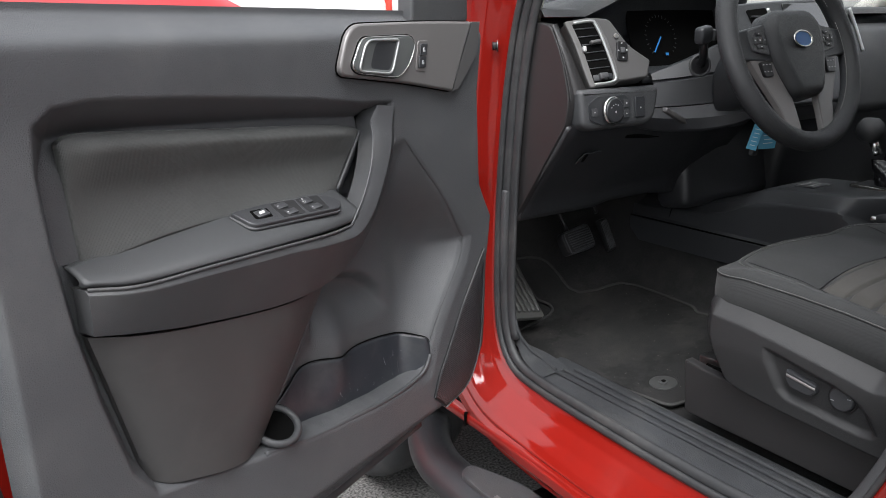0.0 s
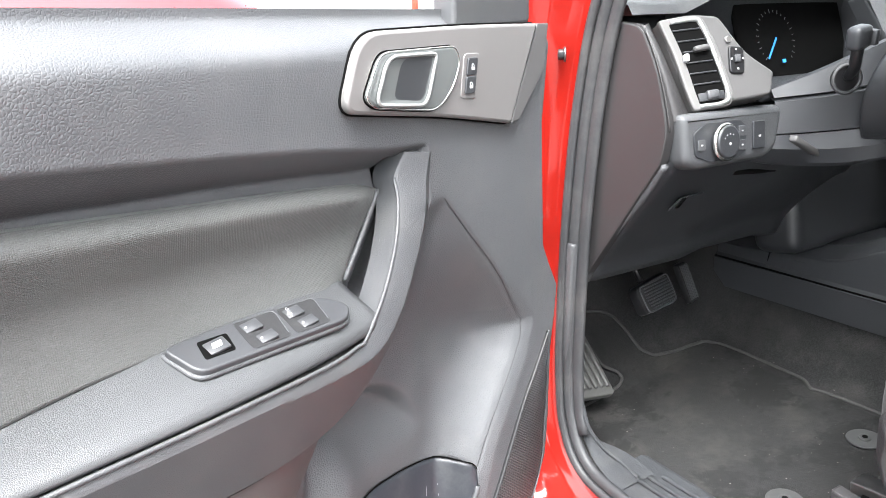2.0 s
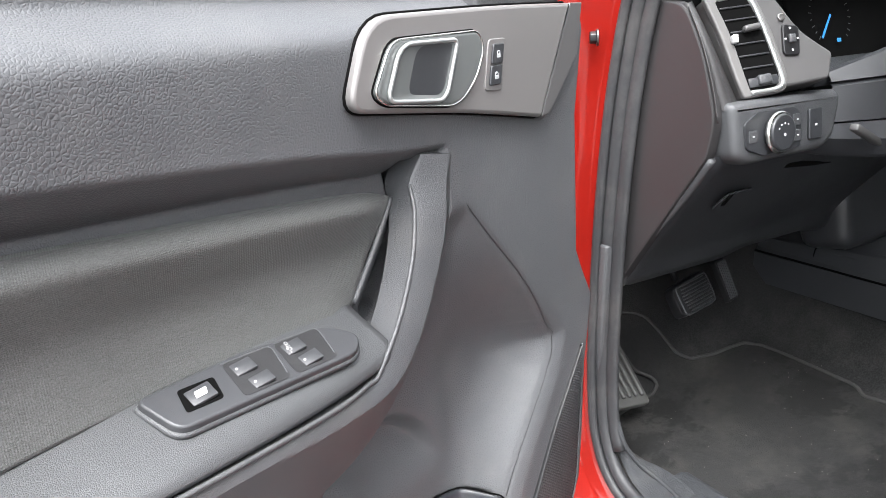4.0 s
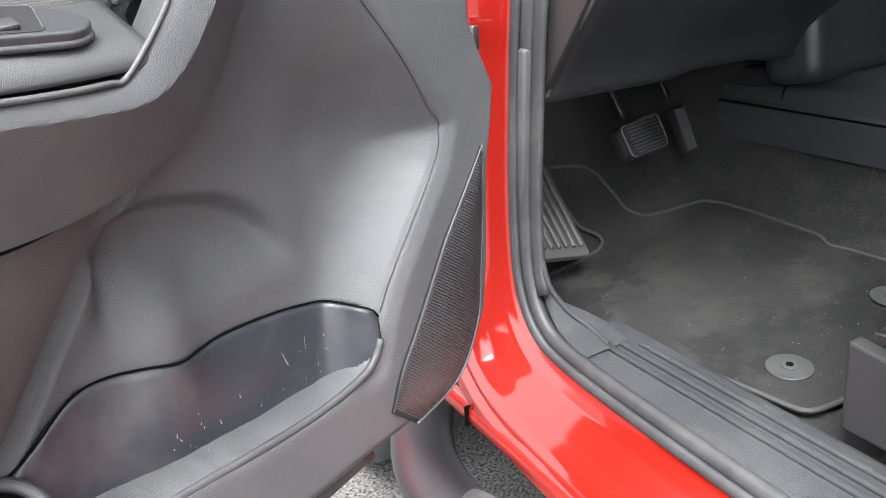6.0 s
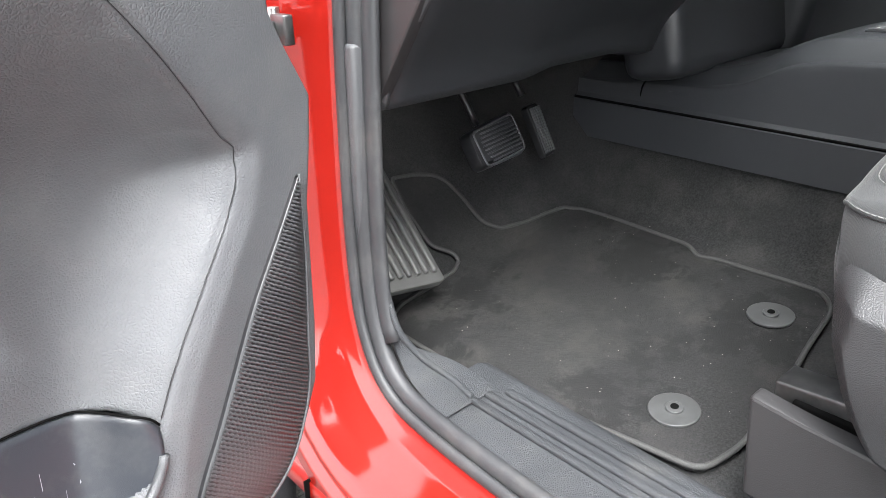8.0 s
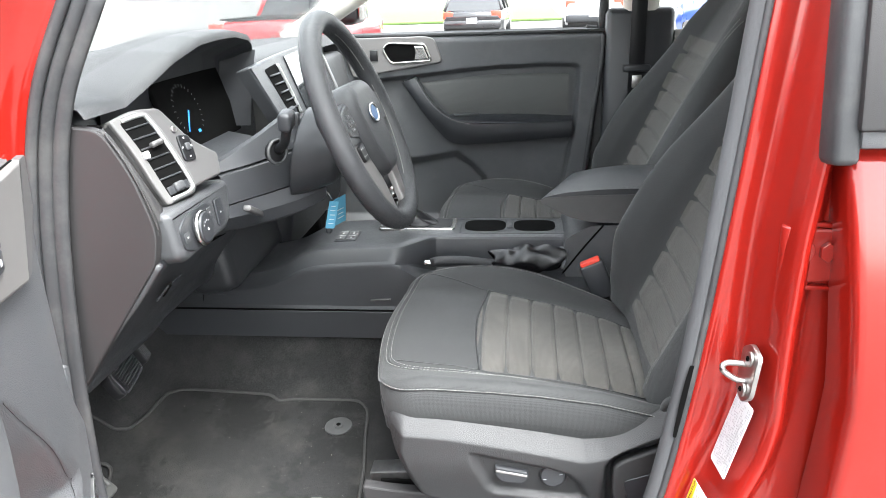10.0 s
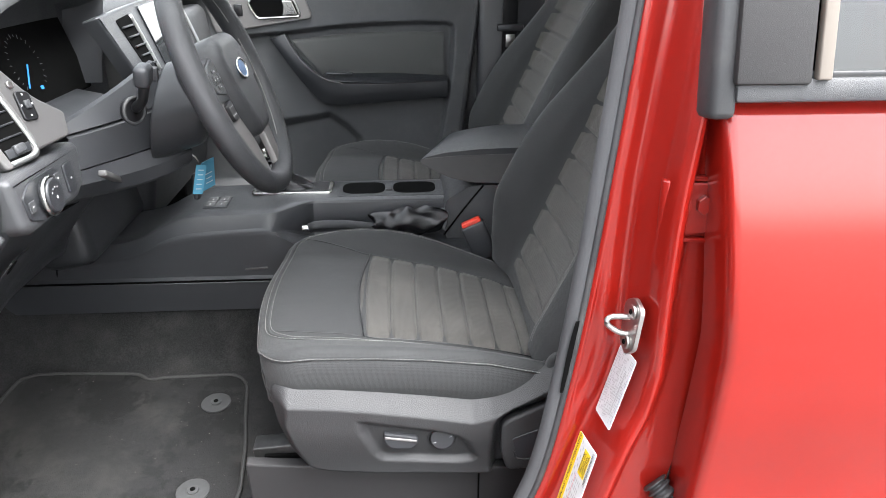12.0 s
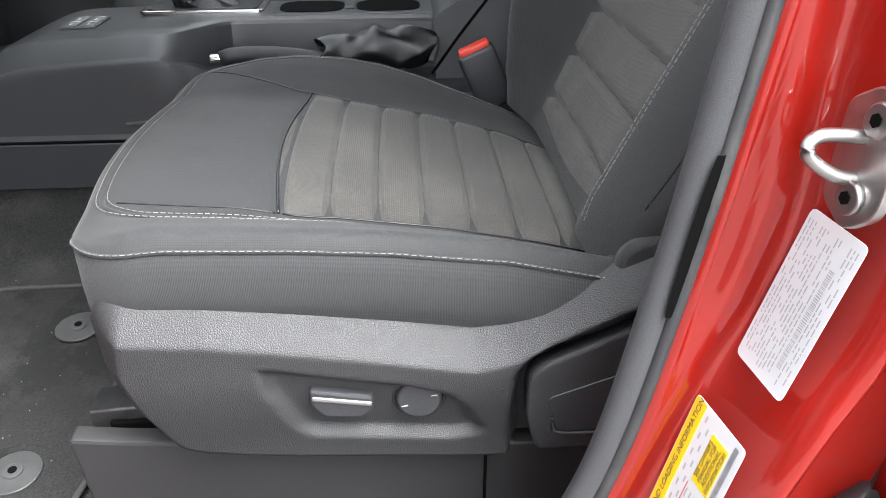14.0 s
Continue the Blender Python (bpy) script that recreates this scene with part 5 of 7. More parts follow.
part("door_skin", moved(box((0.06, 1.15, 0.80), 0.02), Matrix.Translation((2.76, 0.86, 1.02))), "red", pdoor)
part("belt_line", moved(box((0.10, 1.10, 0.012), 0.004), Matrix.Translation((2.72, 0.90, 1.452))), "rubber", pdoor)
tube("window_post", [(2.70, 0.375, 1.44), (2.68, 0.37, 1.64), (2.64, 0.37, 1.80)], 0.016, "rubber", pdoor, n=10)
prd = thing("rear_passenger_door", (2.68, -0.3, 0.9), "closed rear passenger door with dark trim and silver plate", "truck door")
part("trim_panel", moved(box((0.06, 1.05, 0.78), 0.02), Matrix.Translation((2.69, -0.40, 1.07))), "plastic_dark", prd)
part("handle_plate", moved(box((0.012, 0.19, 0.10), 0.004), Matrix.Translation((2.655, 0.06, 1.40))), "silver", prd)
part("handle_bezel", moved(box((0.012, 0.09, 0.05), 0.006), Matrix.Translation((2.648, 0.03, 1.41))), "chrome", prd)

# far outside mirror
sharpen(part("mirror_housing", moved(box((0.20, 0.09, 0.16), 0.03, 3), Matrix.Translation((2.98, 1.27, 1.56))), "black", pdoor))
part("mirror_glass", moved(box((0.165, 0.004, 0.125), 0), Matrix.Translation((2.98, 1.222, 1.56))), "chrome", pdoor)

# ---- floor mat, foot rest, pedals ----
fmat = thing("floor_mat", (1.45, 1.2, 0.64), "worn dark grey carpet floor mat with bound edge", "floor mat")
MAT = [(1.245, 0.955), (1.31, 0.945), (1.43, 0.955), (1.52, 0.970), (1.61, 0.980), (1.645, 1.01), (1.642, 1.175), (1.632, 1.200), (1.658, 1.228), (1.670, 1.40), (1.668, 1.466), (1.645, 1.482),
       (1.602, 1.487), (1.554, 1.491), (1.497, 1.503), (1.472, 1.524), (1.464, 1.560), (1.450, 1.590), (1.429, 1.604), (1.398, 1.613), (1.352, 1.620), (1.350, 1.58), (1.358, 1.530), (1.388, 1.508), (1.390, 1.494), (1.370, 1.485), (1.320, 1.482), (1.26, 1.478), (1.213, 1.470), (1.211, 1.33)]
outl = rounded(MAT, [0.02] * 11 + [0.008] * 21, 3)


def mat_z(x, y):
    return floor_z(x, y) + 0.012


def fill_sheet(outline, zfun, step, thick):
    """Verts and faces of a soft flat piece cut to an outline, following zfun."""
    bm = bmesh.new()
    f = bm.faces.new([bm.verts.new((x, y, 0)) for x, y in outline])
    X = [p[0] for p in outline]
    Y = [p[1] for p in outline]
    for k in np.arange(min(X) + step, max(X), step):
        bmesh.ops.bisect_plane(bm, geom=bm.verts[:] + bm.edges[:] + bm.faces[:], plane_co=(k, 0, 0), plane_no=(1, 0, 0))
    for k in np.arange(min(Y) + step, max(Y), step):
        bmesh.ops.bisect_plane(bm, geom=bm.verts[:] + bm.edges[:] + bm.faces[:], plane_co=(0, k, 0), plane_no=(0, 1, 0))
    for v in bm.verts:
        v.co.z = zfun(v.co.x, v.co.y)
    bmesh.ops.recalc_face_normals(bm, faces=bm.faces)
    if sum(f.normal.z for f in bm.faces) < 0:
        bmesh.ops.reverse_faces(bm, faces=bm.faces)
    ret = bmesh.ops.extrude_face_region(bm, geom=bm.faces[:])
    bmesh.ops.translate(bm, verts=[g for g in ret["geom"] if isinstance(g, bmesh.types.BMVert)], vec=(0, 0, -thick))
    bmesh.ops.recalc_face_normals(bm, faces=bm.faces)
    return bm


part("carpet_top", fill_sheet(outl, mat_z, 0.035, 0.006), "mat", fmat, "worn grey-black carpet pile")
edge3 = [(x, y, mat_z(x, y) + 0.001) for x, y in outl]
tube("binding", edge3, 0.0037, "binding", fmat, sides=8, closed=True, label="raised bound edge")
for x, y in ((1.314, 1.032), (1.551, 1.037)):
    z = mat_z(x, y)
    post = part("retainer_disc", moved(disc(0.031, 0.004, 28, 0.001), Matrix.Translation((x, y, z + 0.002)) @ pose(0, 0, 0, 0, -5, 0)), "clear", fmat, "clear plastic mat retainer")
    part("retainer_hub", moved(disc(0.011, 0.004, 20, 0.001), Matrix.Translation((x, y, z + 0.005)) @ pose(0, 0, 0, 0, -5, 0)), "clear", post)
    part("retainer_hole", moved(disc(0.005, 0.001, 16, 0), Matrix.Translation((x, y, z + 0.0075)) @ pose(0, 0, 0, 0, -5, 0)), "void", post)
random.seed(21)
verts, faces = [], []
for i in range(110):
    x, y = random.uniform(1.25, 1.68), random.uniform(0.98, 1.44)
    z, r = mat_z(x, y) + 0.001, random.uniform(0.0003, 0.0010)
    n0 = len(verts)
    verts += [(x - r, y, z), (x + r * 0.7, y - r, z), (x + r, y + r * 0.6, z), (x, y, z + r)]
    faces += [(n0, n0 + 1, n0 + 3), (n0 + 1, n0 + 2, n0 + 3), (n0 + 2, n0, n0 + 3)]
tagged(mesh_part("mat_grit", verts, faces, "grit", None, smooth=False), "pale grit scattered on the floor mat", "grit", kind="stuff")

rest = thing("foot_rest", (1.26, 1.5, 0.68), "grey ribbed plastic foot rest beside the floor mat", "foot rest")
rm = axes((1.222, 1.475, 0.735), (0.97, 0.08, -0.20), (-0.10, 0.76, 0.64))
sharpen(part("pad", moved(plate(rounded([(-0.06, -0.072), (0.076, -0.072), (0.090, 0.24), (-0.06, 0.24)], 0.012), 0.012, 0.003), rm), "rest", rest))
for k in range(7):
    part("rib", moved(box((0.009, 0.25, 0.009), 0.003), rm @ Matrix.Translation((-0.045 + 0.0185 * k, 0.070, 0.015)) @ pose(0, 0, 0, 0, 0, -0.4 * k)), "rest", rest)

brake = thing("brake_pedal", (1.5, 1.5, 0.87), "black rubber brake pedal pad with raised ribs", "pedal")
bmx = axes((1.438, 1.468, 0.857), (0.97, 0.20, 0.02), (-0.03, 0.50, 0.86)) 
sharpen(part("pad", moved(plate(rounded([(-0.068, -0.032), (0.058, -0.036), (0.064, 0.036), (-0.066, 0.030)], 0.016), 0.022, 0.008), bmx), "black", brake))
for k in range(9):
    part("rib", moved(box((0.100 - 0.0012 * abs(k - 4) ** 2, 0.0028, 0.005), 0.0012), bmx @ Matrix.Translation((0.003, -0.026 + 0.0065 * k, 0.0235))), "plastic", brake)
tube("pad_rim", [bmx @ Vector((x, y, 0.0215)) for x, y in rounded([(-0.056, -0.031), (0.053, -0.031), (0.057, 0.031), (-0.057, 0.026)], 0.012)], 0.0022, "plastic", brake, sides=6, closed=True)
tube("pedal_arm", [(1.43, 1.49, 0.885), (1.415, 1.55, 1.00), (1.41, 1.60, 1.15)], 0.0065, "black", brake, n=12)
gas = thing("accelerator_pedal", (1.64, 1.54, 0.83), "black ribbed accelerator pedal", "pedal")
gm = axes((1.624, 1.538, 0.828), (0.97, 0.2, 0.0), (-0.06, 0.42, 0.90))
sharpen(part("pad", moved(plate(rounded([(-0.018, -0.050), (0.022, -0.047), (0.017, 0.050), (-0.021, 0.048)], 0.008), 0.014, 0.004), gm), "black", gas))
for k in range(5):
    part("rib", moved(box((0.003, 0.085, 0.004), 0.001), gm @ Matrix.Translation((-0.014 + 0.007 * k, 0, 0.0155))), "plastic", gas)
tube("pedal_arm", [(1.62, 1.57, 0.89), (1.61, 1.64, 1.0), (1.60, 1.70, 1.12)], 0.0065, "black", gas, n=12)

# ---- seats ----
SEAT_X = 1.478


CUSH_Y0, CUSH_Y1 = 0.862, 0.345
CUSH_LOW = ([0.345, 0.415, 0.494, 0.59, 0.68, 0.78, 0.87], [0.917, 0.932, 0.950, 0.961, 0.967, 0.971, 0.966])
CUSH_WELT = ([0.345, 0.37, 0.455, 0.54, 0.64, 0.746, 0.87], [0.887, 0.894, 0.916, 0.935, 0.950, 0.958, 0.965])
CUSH_FAR = ([0.345, 0.45, 0.55, 0.69, 0.78, 0.87], [0.878, 0.918, 0.943, 0.964, 0.968, 0.968])
CUSH_RIDGE = ([0.33, 0.43, 0.55, 0.61, 0.66, 0.72, 0.77, 0.825, 0.87], [0.860, 0.913, 0.964, 0.984, 0.994, 0.998, 0.995, 0.984, 0.972])


def cushion_across(y):
    """The cushion's section at y, from the near tuck over the top to the far tuck: across, height."""
    low, welt, far, ridge = (float(np.interp(y, *q)) for q in (CUSH_LOW, CUSH_WELT, CUSH_FAR, CUSH_RIDGE))
    pad = float(smooth01(y, 0.66, 0.74))
    round_up = float(smooth01(y, 0.87, 0.79))
    mid = 0.5 * (welt + far) + 0.002 + 0.006 * pad
    return [(-0.222, low - 0.115), (-0.256, low - 0.085), (-0.272, low - 0.050), (-0.2715, low - 0.022), (-0.264, low), (-0.250, low + 0.0135 * round_up), (-0.226, low * 0.6 + welt * 0.4 + 0.013 * round_up), (-0.200, low * 0.25 + welt * 0.75 + 0.009 * round_up),
            (-0.182, welt + 0.001), (-0.160, welt - 0.005 + 0.008 * pad), (-0.09, 0.55 * welt + 0.45 * mid + 0.004 * pad), (0.0, mid), (0.09, 0.45 * mid + 0.55 * far), (0.160, far),
            (0.190, 0.6 * far + 0.4 * ridge), (0.220, 0.2 * far + 0.8 * ridge + 0.002), (0.244, ridge), (0.258, ridge - 0.014), (0.263, ridge - 0.05), (0.246, ridge - 0.10)]


CUSH_FRONT = 16
FRONT_Q = [0, 0.2, 0.45, 0.65, 0.82, 1.0]
FRONT_Y = [-0.044, -0.014, 0.008, 0.013, 0.010, 0.0]
FRONT_Z = [-0.105, -0.070, -0.035, -0.016, -0.006, 0.0]


def corner(a, d):
    """How much a row draws in at the cushion's rounded front corners, d behind its front."""
    near, far = (0.264 - r + r * math.sqrt(max(0.0, 1 - max(0.0, 1 - max(d, 0) / r) ** 2)) for r in (0.075, 0.045))
    return np.where(a < 0, near, far) / 0.264


def cushion_rows(ny=110, n=130):
    rows = []
    # the front roll, from its tuck up to the welt
    for i in range(CUSH_FRONT):
        q = i / CUSH_FRONT
        fy, fz = np.interp(q, FRONT_Q, FRONT_Y), np.interp(q, FRONT_Q, FRONT_Z)
        A = curve(cushion_across(CUSH_Y0), n)
        bow = 0.020 * (1 - (A[:, 0] / 0.264) ** 2)
        deep = np.clip((A[:, 1] - 0.85) / 0.10, 0, 1)
        rows.append(np.stack([A[:, 0] * corner(A[:, 0], 0.013 - fy), CUSH_Y0 + fy + bow - 0.012 * (1 - deep), A[:, 1] + fz * deep], axis=1))
    for q in np.linspace(0, 1, ny):
        y = CUSH_Y0 + (CUSH_Y1 - CUSH_Y0) * q
        A = curve(cushion_across(y), n)
        k = corner(A[:, 0], 0.013 + CUSH_Y0 - y)
        bow = 0.020 * (1 - (A[:, 0] / 0.264) ** 2) * (1 - q) ** 2
        rows.append(np.stack([A[:, 0] * k, y + bow, A[:, 1]], axis=1))
    return rows


CR = np.array(cushion_rows())
LOW_I = int(np.argmin(np.abs(curve(cushion_across(0.6), 130)[:24, 1] - float(np.interp(0.6, *CUSH_LOW)))))


def on_cushion(s, y, lift=0.0):
    """A point of the cushion's top: s across in metres from its middle, y 0 to 1 from front to back."""
    i = CUSH_FRONT + y * (len(CR) - CUSH_FRONT - 1)
    i0 = min(int(i), len(CR) - 2)
    r = CR[i0] * (1 - (i - i0)) + CR[i0 + 1] * (i - i0)
    r = r[int(np.argmin(r[:, 0])):int(np.argmax(r[:, 0])) + 1]
    return np.array([s, np.interp(s, r[:, 0], r[:, 1]), np.interp(s, r[:, 0], r[:, 2]) + lift])


BACK_ACROSS = [(-0.20, -0.10), (-0.245, -0.085), (-0.264, -0.045), (-0.262, -0.012), (-0.252, 0.004), (-0.230, 0.017), (-0.200, 0.024), (-0.178, 0.022), (-0.158, 0.012), (-0.135, 0.002), (0.0, -0.006),
               (0.130, 0.002), (0.168, 0.022), (0.205, 0.050), (0.228, 0.052), (0.248, 0.032), (0.262, -0.005), (0.262, -0.045), (0.245, -0.085), (0.20, -0.10)]


def back_rows(nz=80):
    A = curve(BACK_ACROSS, 100)
    rows = []
    for t in np.linspace(0, 1, nz):
        z = 0.925 + 0.64 * t
        y = 0.405 - 0.30 * t - 0.03 * t * t
        wide = np.interp(t, [0, 0.1, 0.5, 0.8, 0.93, 1.0], [0.95, 1.0, 0.97, 0.84, 0.72, 0.52])
        dep = np.interp(t, [0, 0.06, 0.5, 0.85, 0.96, 1.0], [0.55, 0.9, 1.0, 0.85, 0.6, 0.15])
        swell = 0.045 * float(smooth01(t, 0.02, 0.24)) * float(smooth01(t, 0.80, 0.34))
        rows.append([(a * wide, y + (b * dep + sw) * 0.92, z + b * dep * 0.38 + 0.2 * sw) for a, b in A for sw in (swell * float(smooth01(a, 0.11, 0.19)) * float(smooth01(b, 0.0, 0.02)),)])
    return rows


BR = np.array(back_rows())


def on_back(s, t, lift=0.0):
    i = t * (len(BR) - 1)
    i0 = min(int(i), len(BR) - 2)
    r = BR[i0] * (1 - (i - i0)) + BR[i0 + 1] * (i - i0)
    r = r[12:88]
    o = np.argsort(r[:, 0])
    return np.array([s, np.interp(s, r[o, 0], r[o, 1]) + lift * 0.92, np.interp(s, r[o, 0], r[o, 2]) + lift * 0.38])


def stitches(paths, size=0.0042, r=0.00052):
    """Short pale threads along curves."""
    verts, faces = [], []
    for P in paths:
        L = np.concatenate([[0], np.cumsum(np.linalg.norm(np.diff(P, axis=0), axis=1))])
        for g in np.arange(0, L[-1] - size, size * 1.45):
            a = np.array([np.interp(g, L, P[:, k]) for k in range(3)])
            b = np.array([np.interp(g + size, L, P[:, k]) for k in range(3)])
            d = (b - a) / (np.linalg.norm(b - a) + 1e-9)
            s1 = np.cross(d, [0.2, 0.3, 0.93])
            s1 /= np.linalg.norm(s1)
            s2 = np.cross(s1, d)
            n0 = len(verts)
            for c in (a, b):
                verts += [c + r * s1, c + r * s2, c - r * s1, c - r * s2]
            faces += [(n0, n0 + 1, n0 + 5, n0 + 4), (n0 + 1, n0 + 2, n0 + 6, n0 + 5), (n0 + 2, n0 + 3, n0 + 7, n0 + 6), (n0 + 3, n0, n0 + 4, n0 + 7)]
    return verts, faces


def insert_patch(fn, s_edges, t0, t1, ribs, lift, deep=0.0068):
    """A ribbed cloth insert on a cushion: s_edges(t) gives its two sides."""
    rows = []
    n = 150
    for t in np.linspace(t0, t1, n):
        a, b = s_edges(t)
        row = []
        for k in np.linspace(0, 1, 40):
            s = a + (b - a) * k
            tt = t + 0.05 * math.sin(math.pi * k) * (1 - (t - t0) / (t1 - t0)) * (-0.4)
            d = min(abs(tt - q) for q in ribs)
            h = lift * min(1, min(k, 1 - k) * 12 + 0.1) * min(1, min(t - t0, t1 - t) / (t1 - t0) * 25 + 0.05)
            row.append(fn(s, min(max(tt, 0), 1), h + deep * (1 - math.exp(-(d / 0.0065) ** 2)) - deep))
        rows.append(row)
    return rows


SHIELD_FACE = [(0.820, 0.900), (0.753, 0.896), (0.692, 0.888), (0.614, 0.876), (0.559, 0.866), (0.523, 0.860), (0.488, 0.868), (0.455, 0.882), (0.388, 0.915), (0.26, 0.970), (0.26, 0.735), (0.70, 0.735), (0.779, 0.750), (0.800, 0.798), (0.812, 0.828), (0.824, 0.870)]
SHIELD_RECESS = [(0.712, 0.874), (0.693, 0.872), (0.583, 0.851), (0.545, 0.838), (0.527, 0.819), (0.512, 0.786), (0.520, 0.776), (0.543, 0.772), (0.672, 0.784), (0.686, 0.797), (0.708, 0.846)]
SHIELD_HINGE = [(0.482, 0.742), (0.485, 0.80), (0.482, 0.852), (0.472, 0.866), (0.455, 0.876), (0.388, 0.909), (0.28, 0.955), (0.28, 0.742)]


def build_seat(name, label):
    seat = thing(name, (0, 0.6, 0.63), label, "car seat", group="front seats")
    mesh_part("cushion", *sheet(CR), "cloth", seat, "dark cloth cushion")
    mesh_part("backrest", *sheet(BR), "cloth", seat, "dark cloth backrest")
    ribs = [0.323 + 0.0885 * k for k in range(8)]
    side = lambda t: (-0.160 + 0.01 * (t - 0.32), 0.172 - 0.07 * (t - 0.32))
    mesh_part("cushion_insert", *sheet(insert_patch(on_cushion, side, 0.323, 0.985, ribs, 0.0062)), "cloth_insert", seat, "worn grey ribbed cloth insert")
    ribs = [0.075 + 0.082 * k for k in range(10)]
    mesh_part("backrest_insert", *sheet(insert_patch(on_back, lambda t: (-0.150 - 0.01 * t, 0.135 + 0.02 * t), 0.04, 0.80, ribs, 0.004, 0.0045)), "cloth_insert", seat, "grey ribbed cloth insert")
    # sewn joints round the front pad
    edge = [on_cushion(-0.160 + 0.332 * k, 0.323 - 0.02 * math.sin(math.pi * k), 0.0010) for k in np.linspace(0.0, 1, 30)]
    edge += [on_cushion(side(t)[1], t, 0.0006) for t in np.linspace(0.34, 0.97, 30)]
    mesh_part("insert_seam", *tube_net(edge, 0.0014, 6), "black", seat)
    mesh_part("insert_seam", *tube_net([on_cushion(side(t)[0], t, 0.0004) for t in np.linspace(0.33, 0.97, 30)], 0.0012, 6), "black", seat)
    far_joint = curve([(0.172, 0.318), (0.180, 0.27), (0.200, 0.17), (0.226, 0.07), (0.238, 0.035)], 30)
    near_joint = curve([(-0.160, 0.318), (-0.160, 0.22), (-0.158, 0.12), (-0.155, 0.045)], 30)
    for joint in (far_joint, near_joint):
        mesh_part("pad_seam", *tube_net([on_cushion(u, v, 0.0002) for u, v in joint], 0.0011, 6), "black", seat)

    # seams
    def seam_path(inset):
        left, front, right = -0.184 + inset, 0.004 + 0.017 * inset / 0.009, 0.246 - inset
        pts = [(left, 0.97), (left, 0.8), (left, 0.6), (left, 0.4), (left, 0.2), (left + 0.0005, 0.11), (left + 0.004, 0.055 + front), (left + 0.014, 0.018 + front), (left + 0.032, 0.003 + front)]
        pts += [(q, front) for q in np.linspace(left + 0.07, right - 0.07, 8)]
        pts += [(right - 0.030, 0.005 + front), (right - 0.012, 0.022 + front), (right - 0.003, 0.06 + front), (right, 0.12), (right, 0.3), (right, 0.6), (right, 0.8), (right, 0.97)]
        return np.array([on_cushion(u, max(0.0, v), 0.0024) for u, v in curve(pts, 300)])

    loop, loop2 = seam_path(0.0), seam_path(0.009)
    low = [CR[i, LOW_I] + np.array([-0.0036, 0, 0.0010]) for i in range(12, len(CR) - 4)]
    low = [CR[12, j] + np.array([0, 0.0015, 0.0004]) for j in range(100, LOW_I, -3)] + low
    tagged(mesh_part("stitching", *stitches([loop, loop2], 0.0046, 0.00046), "thread", seat, "pale double stitching"), kind="stuff")
    tagged(mesh_part("welt_stitching", *stitches([np.array(low)], 0.0044, 0.00038), "thread", seat), kind="stuff")
    mesh_part("seam_piping", *tube_net([0.5 * (p + q) + np.array([0, 0, -0.0026]) for p, q in zip(loop, loop2)], 0.0026, 6), "cloth", seat)
    mesh_part("side_welt", *tube_net([p + np.array([0.0022, 0, -0.0022]) for p in low], 0.0020, 6), "cloth", seat)
    bl = [on_back(-0.192, t, 0.0022) for t in np.linspace(0.03, 0.9, 80)]
    bl2 = [on_back(-0.182, t, 0.0022) for t in np.linspace(0.03, 0.9, 80)]
    br = [on_back(0.230, t, 0.0022) for t in np.linspace(0.03, 0.9, 80)]
    tagged(mesh_part("back_stitching", *stitches([np.array(bl), np.array(bl2), np.array(br)], 0.0046, 0.00048), "thread", seat), kind="stuff")
    outer = curve([(-0.252, 0.10), (-0.2535, 0.16), (-0.252, 0.26), (-0.246, 0.38), (-0.232, 0.52)], 60)
    tagged(mesh_part("side_stitching", *stitches([np.array([on_back(u, v, 0.0012) for u, v in outer])], 0.005, 0.0008), "black", seat), kind="stuff")
    flap = rounded([(-0.402, 0.920), (-0.325, 0.915), (-0.320, 0.972), (-0.375, 0.970), (-0.400, 0.955)], [0.008, 0.005, 0.005, 0.02, 0.016])
    part("bolster_flap", moved(plate(flap, 0.014, 0.006, 3), axes((-0.252, 0, 0), (0, -1, 0), (0, 0, 1))), "cloth", seat, "dark cloth flap at the foot of the bolster")
    # headrest
    rows = []
    for t in np.linspace(0, 1, 16):
        a = math.sin(math.pi * (0.04 + 0.92 * t)) ** 0.45
        rows.append([(0.135 * a * math.cos(q), 0.0 + 0.052 * a * math.sin(q) - 0.05 * t, 1.585 + 0.17 * t) for q in np.linspace(0, 2 * math.pi, 28, endpoint=False)])
    mesh_part("headrest", *sheet(rows, closed_u=True, caps=True), "cloth", seat, "dark headrest")
    for sx in (-0.06, 0.06):
        tube("headrest_post", [(sx, 0.03, 1.50), (sx, 0.01, 1.60)], 0.006, "chrome", seat, sides=10)
    # base trims
    top = curve([(0.852, 0.908), (0.840, 0.926), (0.80, 0.931), (0.70, 0.918), (0.614, 0.904), (0.54, 0.893), (0.505, 0.893), (0.48, 0.903), (0.43, 0.928), (0.372, 0.955), (0.30, 0.985)], 130)
    low = curve([(0.846, 0.893), (0.830, 0.848), (0.812, 0.800), (0.78, 0.772), (0.70, 0.760), (0.60, 0.754), (0.55, 0.751), (0.50, 0.749), (0.44, 0.752), (0.376, 0.760), (0.30, 0.770)], 130)
    KK = np.concatenate([[0.0, 0.0], np.linspace(0.02, 0.98, 64), [1.0, 1.0]])
    Yg = np.array([top[:, 0] + (low[:, 0] - top[:, 0]) * k for k in KK])
    Zg = np.array([top[:, 1] + (low[:, 1] - top[:, 1]) * k for k in KK])
    # the flat face inside its crease, the switch recess in it, and the arm that runs back to the hinge
    fd = inside_distance(Yg, Zg, SHIELD_FACE)
